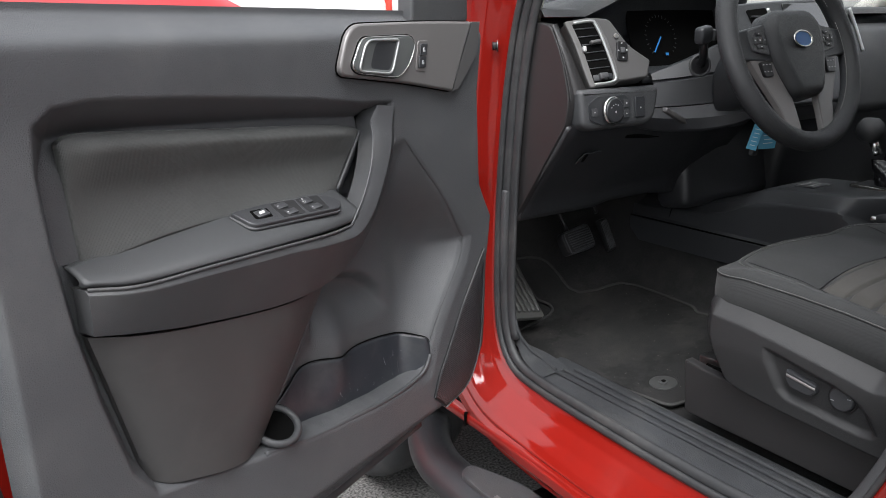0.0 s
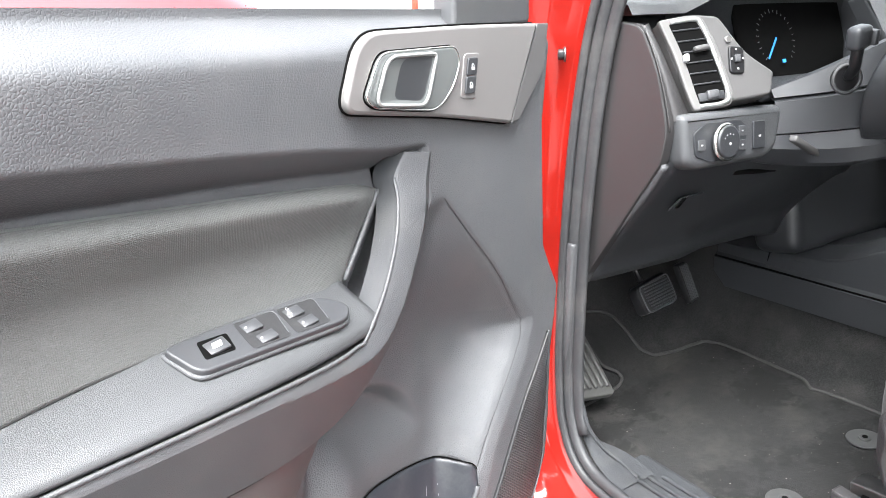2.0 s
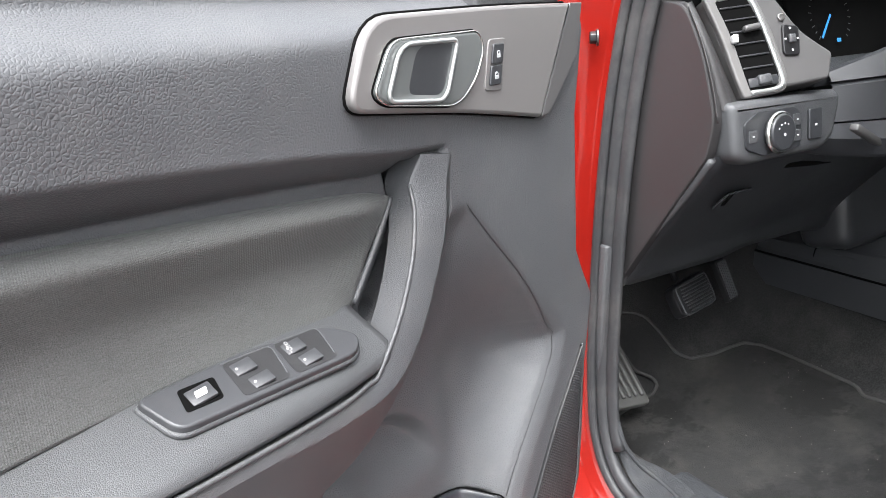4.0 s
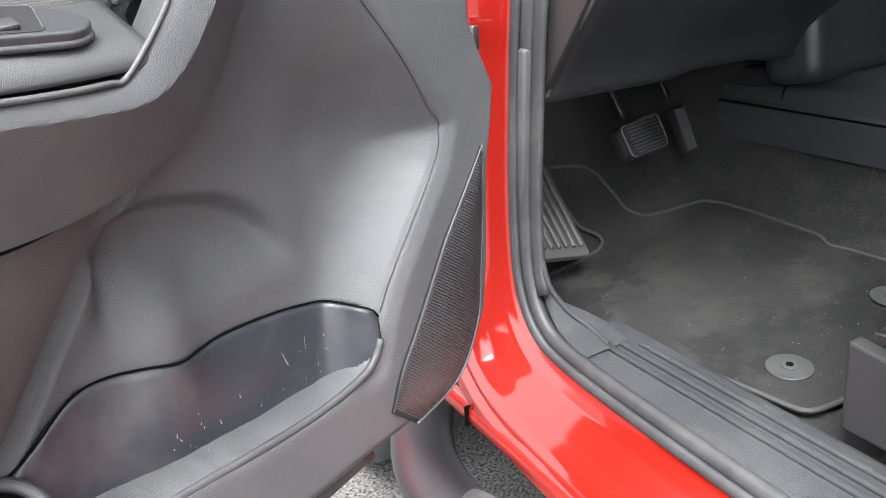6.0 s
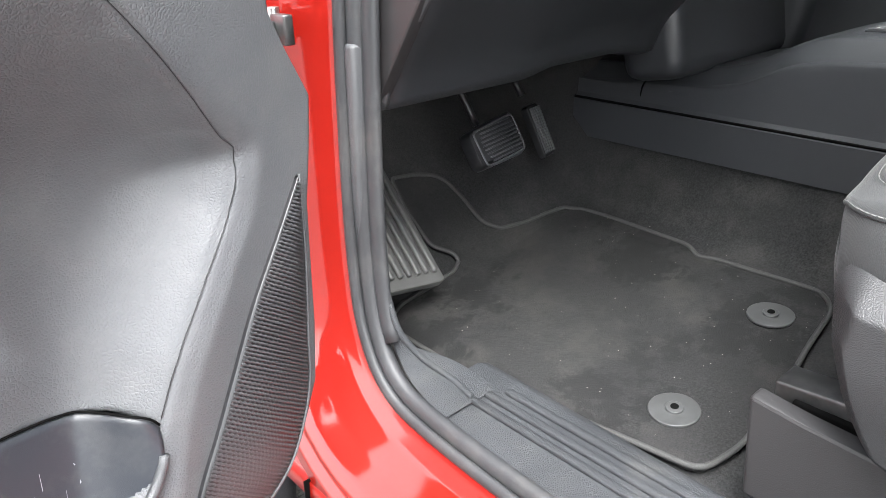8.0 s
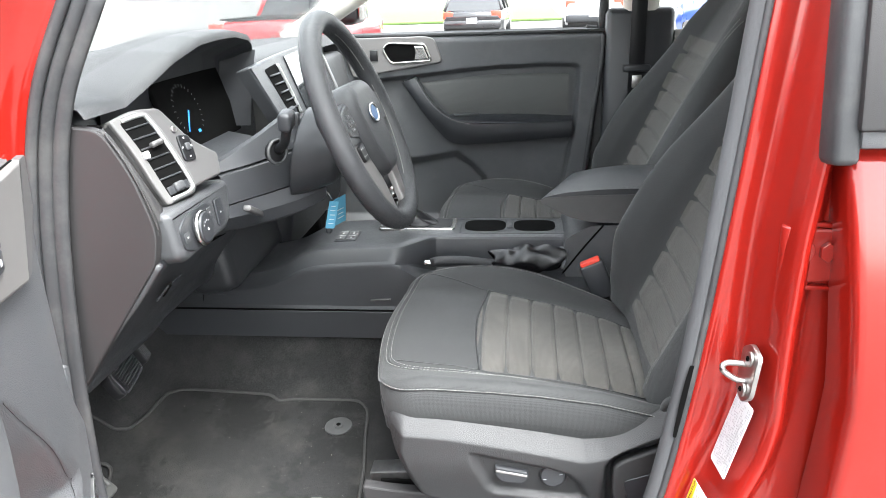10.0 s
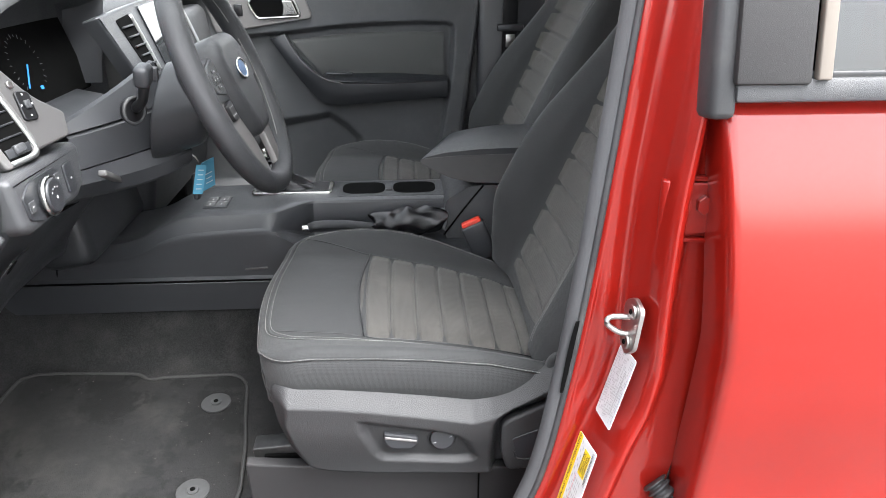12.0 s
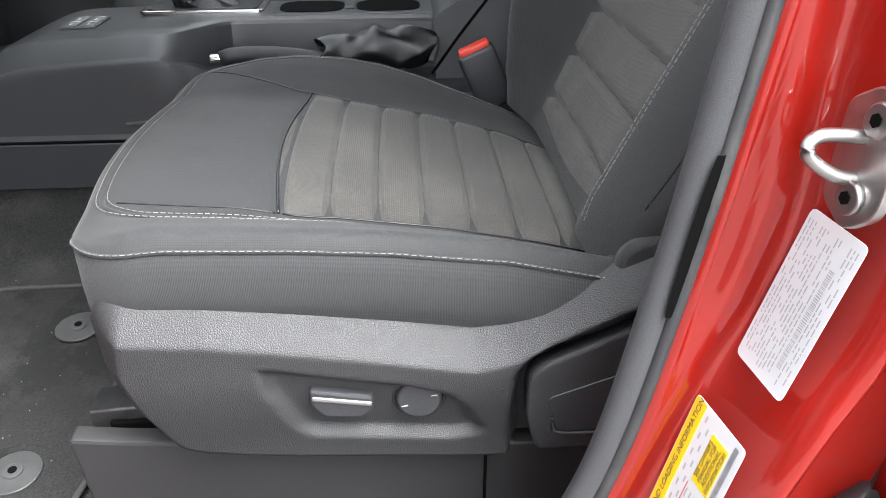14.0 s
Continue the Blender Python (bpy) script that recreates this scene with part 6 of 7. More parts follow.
    X = 0.297 - 0.050 * np.clip(-fd / 0.042, 0, 1) ** 1.15 - 0.016 * smooth01(Zg, 0.86, 0.75)
    rd = inside_distance(Yg, Zg, SHIELD_RECESS)
    X = X - 0.011 * smooth01(rd, -0.001, 0.013)
    hd = inside_distance(Yg, Zg, SHIELD_HINGE)
    X = X - 0.034 * smooth01(hd, -0.010, 0.005)
    X[0, :] -= 0.022
    X[-1, :] -= 0.03
    rows = np.stack([-X, Yg, Zg], axis=2)
    m = axes((-0.262, 0, 0), (0, -1, 0), (0, 0, 1))
    sg = -1.0
    shield = mesh_part("side_shield", *sheet(rows), "shield", seat, "grained plastic seat side shield")
    sharpen(part("slide_switch", moved(plate(rounded([(sg * y, z) for y, z in ((0.669, 0.846), (0.614, 0.836), (0.613, 0.822), (0.624, 0.812), (0.658, 0.814), (0.669, 0.828))], 0.004), 0.014, 0.003), m @ Matrix.Translation((0, 0, 0.017))), "plastic_dark", shield))
    part("switch_strip", moved(box((0.053, 0.005, 0.004), 0.0015), m @ Matrix.Translation((sg * 0.641, 0.8325, 0.0305)) @ pose(0, 0, 0, 0, 0, -9)), "silver", shield)
    part("lumbar_knob", moved(disc(0.0205, 0.012, 32, 0.003), m @ Matrix.Translation((sg * 0.573, 0.827, 0.022))), "plastic_dark", shield)
    ring("knob_ring", 0.0228, 0.0018, m @ Matrix.Translation((sg * 0.573, 0.827, 0.0205)), "black", shield)
    for a in (0, 180):
        part("knob_mark", moved(box((0.006, 0.0010, 0.0004), 0), m @ Matrix.Translation((sg * 0.573, 0.827, 0.0282)) @ pose(0, 0, 0, 0, 0, a + 10) @ Matrix.Translation((0.014, 0.003, 0))), "ink_grey", shield)
    # rear hinge cover in its own recess
    cv = rounded([(sg * y, z) for y, z in ((0.476, 0.848), (0.464, 0.860), (0.39, 0.895), (0.30, 0.935), (0.30, 0.762), (0.377, 0.761), (0.465, 0.760), (0.476, 0.800))], 0.010)
    part("hinge_cover", moved(plate(cv, 0.016, 0.005, 3), m @ Matrix.Translation((0, 0, 0.012))), "shield", seat, "grey plastic seat hinge cover")
    cv2 = rounded([(sg * y, z) for y, z in ((0.458, 0.824), (0.384, 0.852), (0.30, 0.885), (0.30, 0.782), (0.447, 0.785))], 0.006)
    part("cover_recess", moved(plate(cv2, 0.002, 0.001), m @ Matrix.Translation((0, 0, 0.0272))), "plastic_dark", seat)
    tube("recess_edge", [m @ Vector((sg * y, z, 0.0280)) for y, z in ((0.32, 0.779), (0.40, 0.781), (0.447, 0.783), (0.452, 0.800))], 0.0022, "shield", seat, n=20)
    # rail cover and track
    rc = [(0.907, 0.768), (0.856, 0.762), (0.79, 0.758), (0.50, 0.742), (0.36, 0.735), (0.36, 0.655), (0.90, 0.655)]
    sharpen(part("rail_cover", moved(plate(rounded([(sg * y, z) for y, z in rc], 0.006), 0.02, 0.004), axes((-0.236, 0, 0), (0, -1, 0), (0, 0, 1)))  , "end_trim", seat, "grey plastic seat rail cover"))
    part("rail_joint", moved(box((0.003, 0.09, 0.002), 0), axes((-0.257, 0, 0), (0, -1, 0), (0, 0, 1)) @ Matrix.Translation((sg * 0.508, 0.70, 0))), "void", seat)
    for sx in (-0.20, 0.20):
        part("track", moved(box((0.04, 0.56, 0.03), 0.003), pose(sx, 0.62, 0.775, -4, 0, 0)), "steel_dark", seat)
        # solid near-black block under the track
        part("under_track_block", moved(box((0.05, 0.56, 0.12), 0.003), pose(sx, 0.60, 0.70, 0, 0, 0)), "void", seat)
    part("frame_pan", moved(box((0.46, 0.40, 0.06), 0.01), pose(0, 0.60, 0.86, 0, 0, 0)), "black", seat)
    return seat


seat = build_seat("driver_seat", "dark grey cloth driver seat with pale stitching and power switches")
seat2 = copy_thing(seat, Matrix.Translation((2.285, 0.58, 0.63)))
seat2.name = "passenger_seat"
tagged(seat2, "dark grey cloth passenger seat with pale stitching")
seat.matrix_basis = Matrix.Translation((SEAT_X, 0.6, 0.63))

# ---- centre console ----
con = thing("center_console", (1.9, 0.8, 0.66), "dark grey plastic centre console with silver cup holder trim", "center console")
ys = np.linspace(1.55, 0.44, 90)
CZL = ([0.44, 0.80, 0.86, 0.90, 0.974, 1.103, 1.158, 1.215, 1.265, 1.36, 1.41, 1.55], [0.990, 0.990, 0.990, 0.990, 0.986, 0.979, 0.968, 0.938, 0.921, 0.917, 0.914, 0.90])
CZU = ([0.44, 0.86, 0.96, 1.117, 1.159, 1.187, 1.238, 1.296, 1.37, 1.55], [1.020, 1.021, 1.018, 1.013, 1.001, 0.982, 0.959, 0.949, 0.945, 0.935])
czl, czu = np.interp(ys, *CZL), np.interp(ys, *CZU)
kk = np.hanning(9)[1:-1] / np.hanning(9).sum()
czl, czu = [np.convolve(np.pad(q, 3, mode='edge'), kk, 'valid') for q in (czl, czu)]
rows = []
for y, zl, zu in zip(ys, czl, czu):
    o = float(smooth01(y, 0.93, 0.83))
    front = [(1.744, 0.80), (1.744, 0.868), (1.751, 0.874), (1.755, 0.880), (1.757, 0.905), (1.758, zl - 0.012), (1.759, zl - 0.004), (1.760, zl - 0.002), (1.762, zl), (1.768, zl + 0.003), (1.785, zu - 0.008), (1.791, zu - 0.0025), (1.798, zu), (1.83, zu + 0.001)]
    rear = [(1.744, 0.80), (1.744, 0.868), (1.751, 0.874), (1.755, 0.880), (1.757, 0.905), (1.762, 0.930), (1.80, 0.936), (1.845, 0.938), (1.856, 0.944), (1.858, zl), (1.862, zu - 0.006), (1.866, zu - 0.0015), (1.872, zu), (1.89, zu + 0.001)]
    sec = [tuple(np.array(f) * (1 - o) + np.array(r) * o) for f, r in zip(front, rear)]
    sec += [(1.95, zu + 0.001), (2.01, zu), (2.03, zu - 0.004), (2.05, zu - 0.03), (2.055, 0.80)]
    rows.append([(x, y, z) for x, z in sec])
sharpen(mesh_part("body", *sheet(rows), "console", con, "dark grey console body"), 22)
tube("body_seam", [(1.7475, 1.55, 0.8715), (1.7475, 1.0, 0.8715), (1.7475, 0.45, 0.8715)], 0.0025, "void", con)
tube("end_joint", [(1.757, 1.412, 0.88), (1.760, 1.405, 0.916), (1.790, 1.375, 0.947)], 0.0016, "void", con, n=12)
# pale bar painted in for the highlight on a pocket's lower edge
part("pocket_highlight", moved(box((0.010, 0.05, 0.004), 0.0015), pose(1.756, 0.965, 0.897, -4, 0, 0)), "trim_grey", con)
# gear lever plate
gp = Matrix.Translation((1.958, 0.893, 1.020))
sharpen(part("shift_frame", moved(plate(rounded([(-0.045, -0.095), (0.045, -0.095), (0.045, 0.10), (-0.045, 0.10)], 0.012), 0.006, 0.002), gp), "chrome", con, "satin chrome gear lever surround"))
part("shift_base", moved(plate(rounded([(-0.036, -0.085), (0.036, -0.085), (0.036, 0.09), (-0.036, 0.09)], 0.01), 0.002, 0), gp @ Matrix.Translation((0, 0, 0.0055))), "black", con)
rows = []
for t in np.linspace(0, 1, 22):
    r = 0.022 * (1 - t) ** 0.8 + 0.014
    rows.append([(1.955 + r * math.cos(q) * (0.9), 0.893 + 0.058 * t + r * 1.5 * (1 - 0.4 * t) * math.sin(q), 1.026 + 0.062 * t + 0.007 * math.sin(5 * q + 9 * t) * math.sin(math.pi * t)) for q in np.linspace(0, 2 * math.pi, 30, endpoint=False)])
mesh_part("gear_gaiter", *sheet(rows, closed_u=True), "gloss_leather", con, "creased black leather gaiter")
tube("gear_stem", [(1.955, 0.950, 1.10), (1.948, 0.967, 1.14)], 0.010, "chrome", con)
rows = []
for t in np.linspace(0, 1, 14):
    a = math.sin(math.pi * (0.1 + 0.82 * t)) ** 0.5
    rows.append([(1.946 + 0.026 * a * math.cos(q), 0.972 + 0.034 * a * math.sin(q), 1.130 + 0.058 * t) for q in np.linspace(0, 2 * math.pi, 20, endpoint=False)])
mesh_part("gear_knob", *sheet(rows, closed_u=True, caps=True), "leather", con, "black gear knob")
# cup holders
cf = Matrix.Translation((1.948, 0.660, 1.017))
sharpen(part("cup_frame", moved(plate(rounded([(-0.062, -0.145), (0.055, -0.145), (0.055, 0.125), (-0.062, 0.125)], 0.012), 0.006, 0.002), cf), "console", con, "grey cup holder surround"))
# thin black plates on the surround carry the shade of the deep cups
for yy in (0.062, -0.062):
    part("cup_shade", moved(plate(rounded([(-0.045, yy - 0.052), (0.042, yy - 0.052), (0.042, yy + 0.052), (-0.045, yy + 0.052)], 0.034), 0.001, 0), cf @ Matrix.Translation((0, 0, 0.0062))), "void", con)
part("cup_bridge", moved(box((0.05, 0.016, 0.004), 0.002), cf @ Matrix.Translation((0.0, 0.0, 0.0075))), "plastic", con)
# switches by the gear lever
sharpen(part("switch_base", moved(box((0.074, 0.054, 0.004), 0.0015), pose(1.876, 1.064, 1.0165, -2, 0, 0)), "plastic_dark", con))
for k in range(4):
    bx, by = 1.859 + 0.034 * (k % 2), 1.077 - 0.026 * (k // 2)
    part("console_button", moved(box((0.031, 0.023, 0.004), 0.001), pose(bx, by, 1.0185, -2, 0, 0)), "plastic", con)
    part("button_mark", moved(box((0.010, 0.003, 0.0004), 0), pose(bx - 0.004, by, 1.0207, -2, 0, 0)), "mark", con)
    part("button_mark", moved(box((0.0012, 0.016, 0.0004), 0), pose(bx + 0.0125, by, 1.0207, -2, 0, 0)), "mark", con)
# armrest bin
sharpen(part("bin", moved(plate(rounded([(0.52, 0.80), (0.53, 1.03), (0.47, 1.065), (0.10, 1.065), (0.10, 0.80)], 0.02), 0.23, 0.01), axes((1.815, 0, 0), (0, 1, 0), (0, 0, 1)) )  , "plastic", con))
tube("bin_joint", [(1.8145, 0.532, 0.945), (1.8145, 0.486, 1.008), (1.8145, 0.44, 1.066)], 0.0022, "void", con, n=10)
LID = [(0.588, 1.126), (0.578, 1.134), (0.50, 1.139), (0.41, 1.141), (0.10, 1.141), (0.10, 1.074), (0.40, 1.074), (0.470, 1.076), (0.520, 1.088), (0.574, 1.117)]
def swept(bm):
    """Draws the lid's front back on its far side."""
    for v in bm.verts:
        v.co.y -= 0.085 * max(0.0, (v.co.x - 1.815) / 0.24) ** 0.9 * float(smooth01(v.co.y, 0.28, 0.55))
    return bm


lid = part("armrest_lid", swept(moved(plate(rounded(LID, 0.012), 0.25, 0.016, 4), axes((1.805, 0, 0), (0, 1, 0), (0, 0, 1)))), "plastic_warm", con, "grey plastic armrest lid")
sharpen(lid, 60)
PADO = [(0.590, 1.128), (0.576, 1.136), (0.53, 1.146), (0.45, 1.153), (0.38, 1.155), (0.10, 1.155), (0.10, 1.134), (0.50, 1.131)]
sharpen(part("lid_pad", swept(moved(plate(rounded(PADO, 0.008), 0.244, 0.010, 4), axes((1.808, 0, 0), (0, 1, 0), (0, 0, 1)))), "lid_vinyl", lid, "dark padded lid top"), 60)
# parking brake
pb = thing("parking_brake", (1.795, 0.70, 0.94), "parking brake lever with creased black gaiter", "parking brake")
tube("lever", [(1.778, 0.842, 0.983), (1.780, 0.82, 0.988), (1.786, 0.76, 0.986), (1.795, 0.68, 0.972), (1.80, 0.60, 0.956)], 0.0115, "leather", pb, n=20, sides=14)
part("button", moved(disc(0.007, 0.016, 16, 0.001), pose(1.778, 0.850, 0.983, 90, 0, 0)), "chrome", pb)
rows = []
for t in np.linspace(0, 1, 60):
    r = 0.016 + 0.019 * math.sin(math.pi * (0.08 + 0.75 * t))
    rows.append([(1.803 + r * (1 + 0.08 * math.sin(3 * q + 12 * t) + 0.04 * math.sin(2 * q - 20 * t)) * math.cos(q), 0.700 - 0.165 * t + 0.010 * math.sin(2 * q + 6 * t), 0.982 + 0.008 * t + r * (0.95 + 0.14 * math.sin(16 * t + 2.5 * math.cos(q))) * math.sin(q)) for q in np.linspace(0, 2 * math.pi, 44, endpoint=False)])
mesh_part("gaiter", *sheet(rows, closed_u=True), "gloss_leather", pb, "creased black gaiter")
tube("gaiter_frame", [(1.770, 0.535, 0.975), (1.785, 0.528, 0.990), (1.82, 0.526, 1.000), (1.848, 0.535, 0.998)], 0.005, "plastic", pb, n=16)
# buckle
bk = thing("seat_belt_buckle", (1.752, 0.46, 0.95), "black seat belt buckle with red release button", "seat belt buckle")
bmx2 = pose(1.752, 0.455, 0.955, -24, 0, 0)
sharpen(part("housing", moved(box((0.030, 0.056, 0.09), 0.006, 3), bmx2), "plastic_dark", bk))
sharpen(part("release_button", moved(box((0.022, 0.046, 0.018), 0.004), bmx2 @ Matrix.Translation((0, 0, 0.044))), "buckle_red", bk, "red release button"))

# ---- dashboard ----
dash = thing("dashboard", (1.9, 1.4, 1.0), "dark grey dashboard with silver air vents and instrument cluster", "dashboard")


HOOD = ([1.24, 1.289, 1.369, 1.474, 1.56, 1.65, 1.72, 1.752, 1.766], [0.0, 0.021, 0.059, 0.079, 0.083, 0.082, 0.070, 0.050, 0.0])


def dash_section(x):
    """The dash's outline from the far top edge to its front lip: y, z."""
    h = float(np.interp(x, *HOOD))
    k = min(1.0, h / 0.06)
    return [(1.85, 1.44), (1.60, 1.452 + 0.25 * h), (1.42, 1.460 + 0.6 * h), (1.31, 1.462 + 0.9 * h), (1.250 - 0.025 * k, 1.456 + 0.96 * h), (1.232 - 0.036 * k, 1.448 + 0.97 * h), (1.236 - 0.030 * k, 1.440 + 0.95 * h)]


xs_dash = np.concatenate([np.linspace(1.125, 1.24, 8), np.linspace(1.25, 1.77, 60), np.linspace(1.80, 2.66, 14)])
rows = [[(x, y, z) for y, z in line(dash_section(x), 28)] for x in xs_dash]
mesh_part("top_pad", *sheet(rows), "dash_top", dash, "grained dark dash top")
# dark lining under the hood
rows = []
for x in np.linspace(1.25, 1.765, 50):
    y0, z0 = dash_section(x)[-1]
    rows.append([(x, y0, z0), (x, y0 + 0.02, z0 - 0.006), (x, 1.285, max(1.44, z0 - 0.03)), (x, 1.290, 1.40)])
mesh_part("hood_lining", *sheet(rows), "plastic_dark", dash, "dark lining under the hood")
mesh_part("hood_wall", *sheet([[(1.752, 1.205, 1.485), (1.752, 1.245, 1.49), (1.745, 1.292, 1.49)], [(1.740, 1.215, 1.42), (1.738, 1.25, 1.42), (1.735, 1.292, 1.42)], [(1.700, 1.215, 1.33), (1.700, 1.25, 1.33), (1.70, 1.292, 1.33)]]), "plastic_dark", dash)
# vertical face behind the vents
part("face_core", moved(box((1.50, 0.25, 0.28), 0.02), Matrix.Translation((1.92, 1.42, 1.30))), "plastic_dark", dash)
part("passenger_face", moved(box((0.72, 0.12, 0.26), 0.03, 3), pose(2.30, 1.27, 1.28, -8, 0, 0)), "plastic", dash)
part("glove_box", moved(box((0.62, 0.16, 0.30), 0.03, 3), pose(2.33, 1.33, 1.06, 10, 0, 0)), "plastic_dark", dash)

# end panel
endo = [(1.335, 1.440), (1.218, 1.425), (1.182, 1.36), (1.166, 1.305), (1.158, 1.27), (1.168, 1.222), (1.33, 1.000), (1.36, 0.98), (1.40, 1.44)]
em = axes((1.142, 0, 0), (0, -1, 0), (0, 0, 1))
sharpen(part("end_panel", moved(plate(rounded([(-y, z) for y, z in endo], [0.004, 0.02, 0.03, 0.02, 0.02, 0.01, 0.01, 0.004, 0.004]), 0.016, 0.003, 2), em), "end_trim", dash, "smooth dark end panel"))
tube("end_seam", [(1.128, y, z) for y, z in ((1.212, 1.42), (1.192, 1.385), (1.175, 1.345), (1.162, 1.305), (1.154, 1.27))], 0.0012, "end_trim", dash, n=16)

# lower knee panel
rows = []
for x in np.linspace(1.135, 1.86, 44):
    col = smooth01(x, 1.36, 1.44) * smooth01(x, 1.66, 1.58)
    bev = 0.0
    sec = [(1.165, 1.222), (1.172, 1.205), (1.205, 1.165), (1.26, 1.10), (1.315, 1.03), (1.332, 0.995), (1.345, 0.982), (1.42, 0.978), (1.55, 1.0)]
    if x < 1.15:
        bev = 0.012
    rows.append([(x, y + bev - 0.02 * col * smooth01(z, 1.0, 1.16) + 0.05 * smooth01(x, 1.62, 1.86), z + 0.01 * col) for y, z in curve(sec, 34)])
mesh_part("knee_panel", *sheet(rows), "plastic_dark", dash, "dark lower knee panel")
tube("knee_edge", [(1.137, y + 0.004, z) for y, z in ((1.165, 1.219), (1.205, 1.165), (1.26, 1.10), (1.315, 1.03), (1.335, 0.990))], 0.0065, "plastic", dash, n=30)
# storage slot handle and release
part("fuse_pull", moved(plate(rounded([(-0.028, -0.02), (0.04, -0.02), (0.034, 0.016), (-0.02, 0.012)], 0.006), 0.003, 0.001), axes((1.235, 1.213, 1.142), (1, 0, 0), (0, -0.63, 0.77))), "plastic_dark", dash)
part("fuse_slot", moved(box((0.007, 0.024, 0.002), 0), axes((1.222, 1.2115, 1.142), (1, 0, 0), (0, -0.63, 0.77)) @ Matrix.Translation((0, 0, 0.003))), "void", dash)
part("hood_cable_hook", moved(box((0.016, 0.006, 0.006), 0.002), Matrix.Translation((1.268, 1.355, 0.984))), "mark", dash)

# vent panel that leans back and turns to the driver
vm = axes((1.215, 1.200, 1.375), (0.94, -0.342, 0), (0.117, 0.321, 0.94))
if (vm.to_3x3() @ Vector((0, 0, 1))).y > 0:
    vm = vm @ pose(0, 0, 0, 0, 180, 0)


def on_vent(x, y, z=0.0):
    return vm @ Matrix.Translation((x, y, z))


VP = rounded([(-0.047, 0.056), (0.004, 0.068), (0.056, 0.063), (0.094, 0.004), (0.140, -0.030), (0.130, -0.066), (0.060, -0.074), (-0.006, -0.088), (-0.016, -0.055)], [0.01, 0.03, 0.010, 0.02, 0.006, 0.006, 0.006, 0.006, 0.02])
sharpen(part("vent_panel", moved(plate(VP, 0.05, 0.004, 3), on_vent(0, 0, -0.05)), "trim_grey", dash, "satin grey vent panel"))
vb = rounded([(-0.050, 0.056), (0.000, 0.063), (0.024, 0.060), (0.044, 0.015), (0.062, -0.064), (0.054, -0.082), (-0.008, -0.088), (-0.018, -0.055), (-0.030, 0.0)], [0.006, 0.02, 0.010, 0.03, 0.010, 0.008, 0.006, 0.03, 0.05])
# takes the darkened copy of the silver, with the vent's shade in its colour
vent = sharpen(part("vent_bezel", moved(plate(vb, 0.008, 0.003, 3), on_vent(0, 0, 0)), "shaded_silver", dash, "satin silver vent surround"))
vh = rounded([(-0.034, 0.049), (0.012, 0.053), (0.027, 0.020), (0.047, -0.060), (0.042, -0.074), (0.002, -0.079), (-0.004, -0.055), (-0.016, 0.0)], [0.004, 0.006, 0.03, 0.008, 0.006, 0.004, 0.02, 0.05])
# flat black plate carries the shade behind the slats
part("vent_opening", moved(plate(vh, 0.001, 0), on_vent(0, 0, 0.0076)), "void", vent)
tube("vent_edge", [vm @ Vector((x, y, 0.0085)) for x, y in ((-0.030, 0.0515), (0.010, 0.055), (0.019, 0.048), (0.031, 0.015), (0.050, -0.060), (0.044, -0.0765), (0.002, -0.081))], 0.0034, "satin", vent, n=50, label="bright inner vent edge")
for k in range(6):
    yk = 0.040 - 0.0170 * k
    xl, xr = np.interp(yk, [-0.06, 0.0, 0.05], [-0.004, -0.016, -0.034]), np.interp(yk, [-0.06, 0.02, 0.05], [0.044, 0.026, 0.014])
    part("slat", moved(box((xr - xl - 0.002, 0.0024, 0.007), 0.0008), on_vent((xl + xr) / 2, yk, 0.0075) @ pose(0, 0, 0, 20, 0, 4)), "plastic_dark", vent)
part("vent_tab", moved(box((0.026, 0.009, 0.012), 0.004, 3), on_vent(0.012, 0.008, 0.014) @ pose(0, 0, 0, 0, 0, 8)), "trim_grey", vent)
part("vent_slider", moved(box((0.008, 0.012, 0.010), 0.002), on_vent(-0.014, -0.006, 0.012)), "mark", vent)
part("vent_wheel_bed", moved(box((0.044, 0.013, 0.004), 0.001), on_vent(0.022, -0.066, 0.0085) @ pose(0, 0, 0, 0, 0, 5)), "plastic_dark", vent)
part("vent_wheel", moved(box((0.020, 0.014, 0.010), 0.003), on_vent(0.023, -0.064, 0.0105) @ pose(0, 0, 0, 0, 0, 5)), "plastic", vent)
ms = part("mirror_switch", moved(plate(rounded([(-0.013, -0.022), (0.012, -0.024), (0.015, 0.018), (-0.010, 0.022)], 0.007), 0.004, 0.0015), on_vent(0.075, -0.008, 0.0)), "black", dash, "black mirror adjuster")
part("mirror_knob", moved(box((0.010, 0.012, 0.005), 0.0015), on_vent(0.076, -0.008, 0.006)), "plastic", ms)
for mx, my in ((0, 0.015), (0, -0.016), (-0.009, 0), (0.010, 0)):
    part("mirror_mark", moved(box((0.003, 0.003, 0.0004), 0), on_vent(0.076 + mx, -0.008 + my, 0.0043)), "mark", ms)
part("dimmer_button", moved(disc(0.0055, 0.004, 16, 0.001), on_vent(0.066, 0.024, 0.002)), "zinc", dash)
# brown face between the end panel and the vent
bezA = curve([(1.128, 1.216, 1.424), (1.130, 1.194, 1.39), (1.134, 1.176, 1.35), (1.139, 1.163, 1.305), (1.142, 1.158, 1.285)], 20)
bezB = curve([(1.160, 1.236, 1.427), (1.168, 1.211, 1.38), (1.178, 1.192, 1.335), (1.190, 1.176, 1.292), (1.196, 1.170, 1.280)], 20)
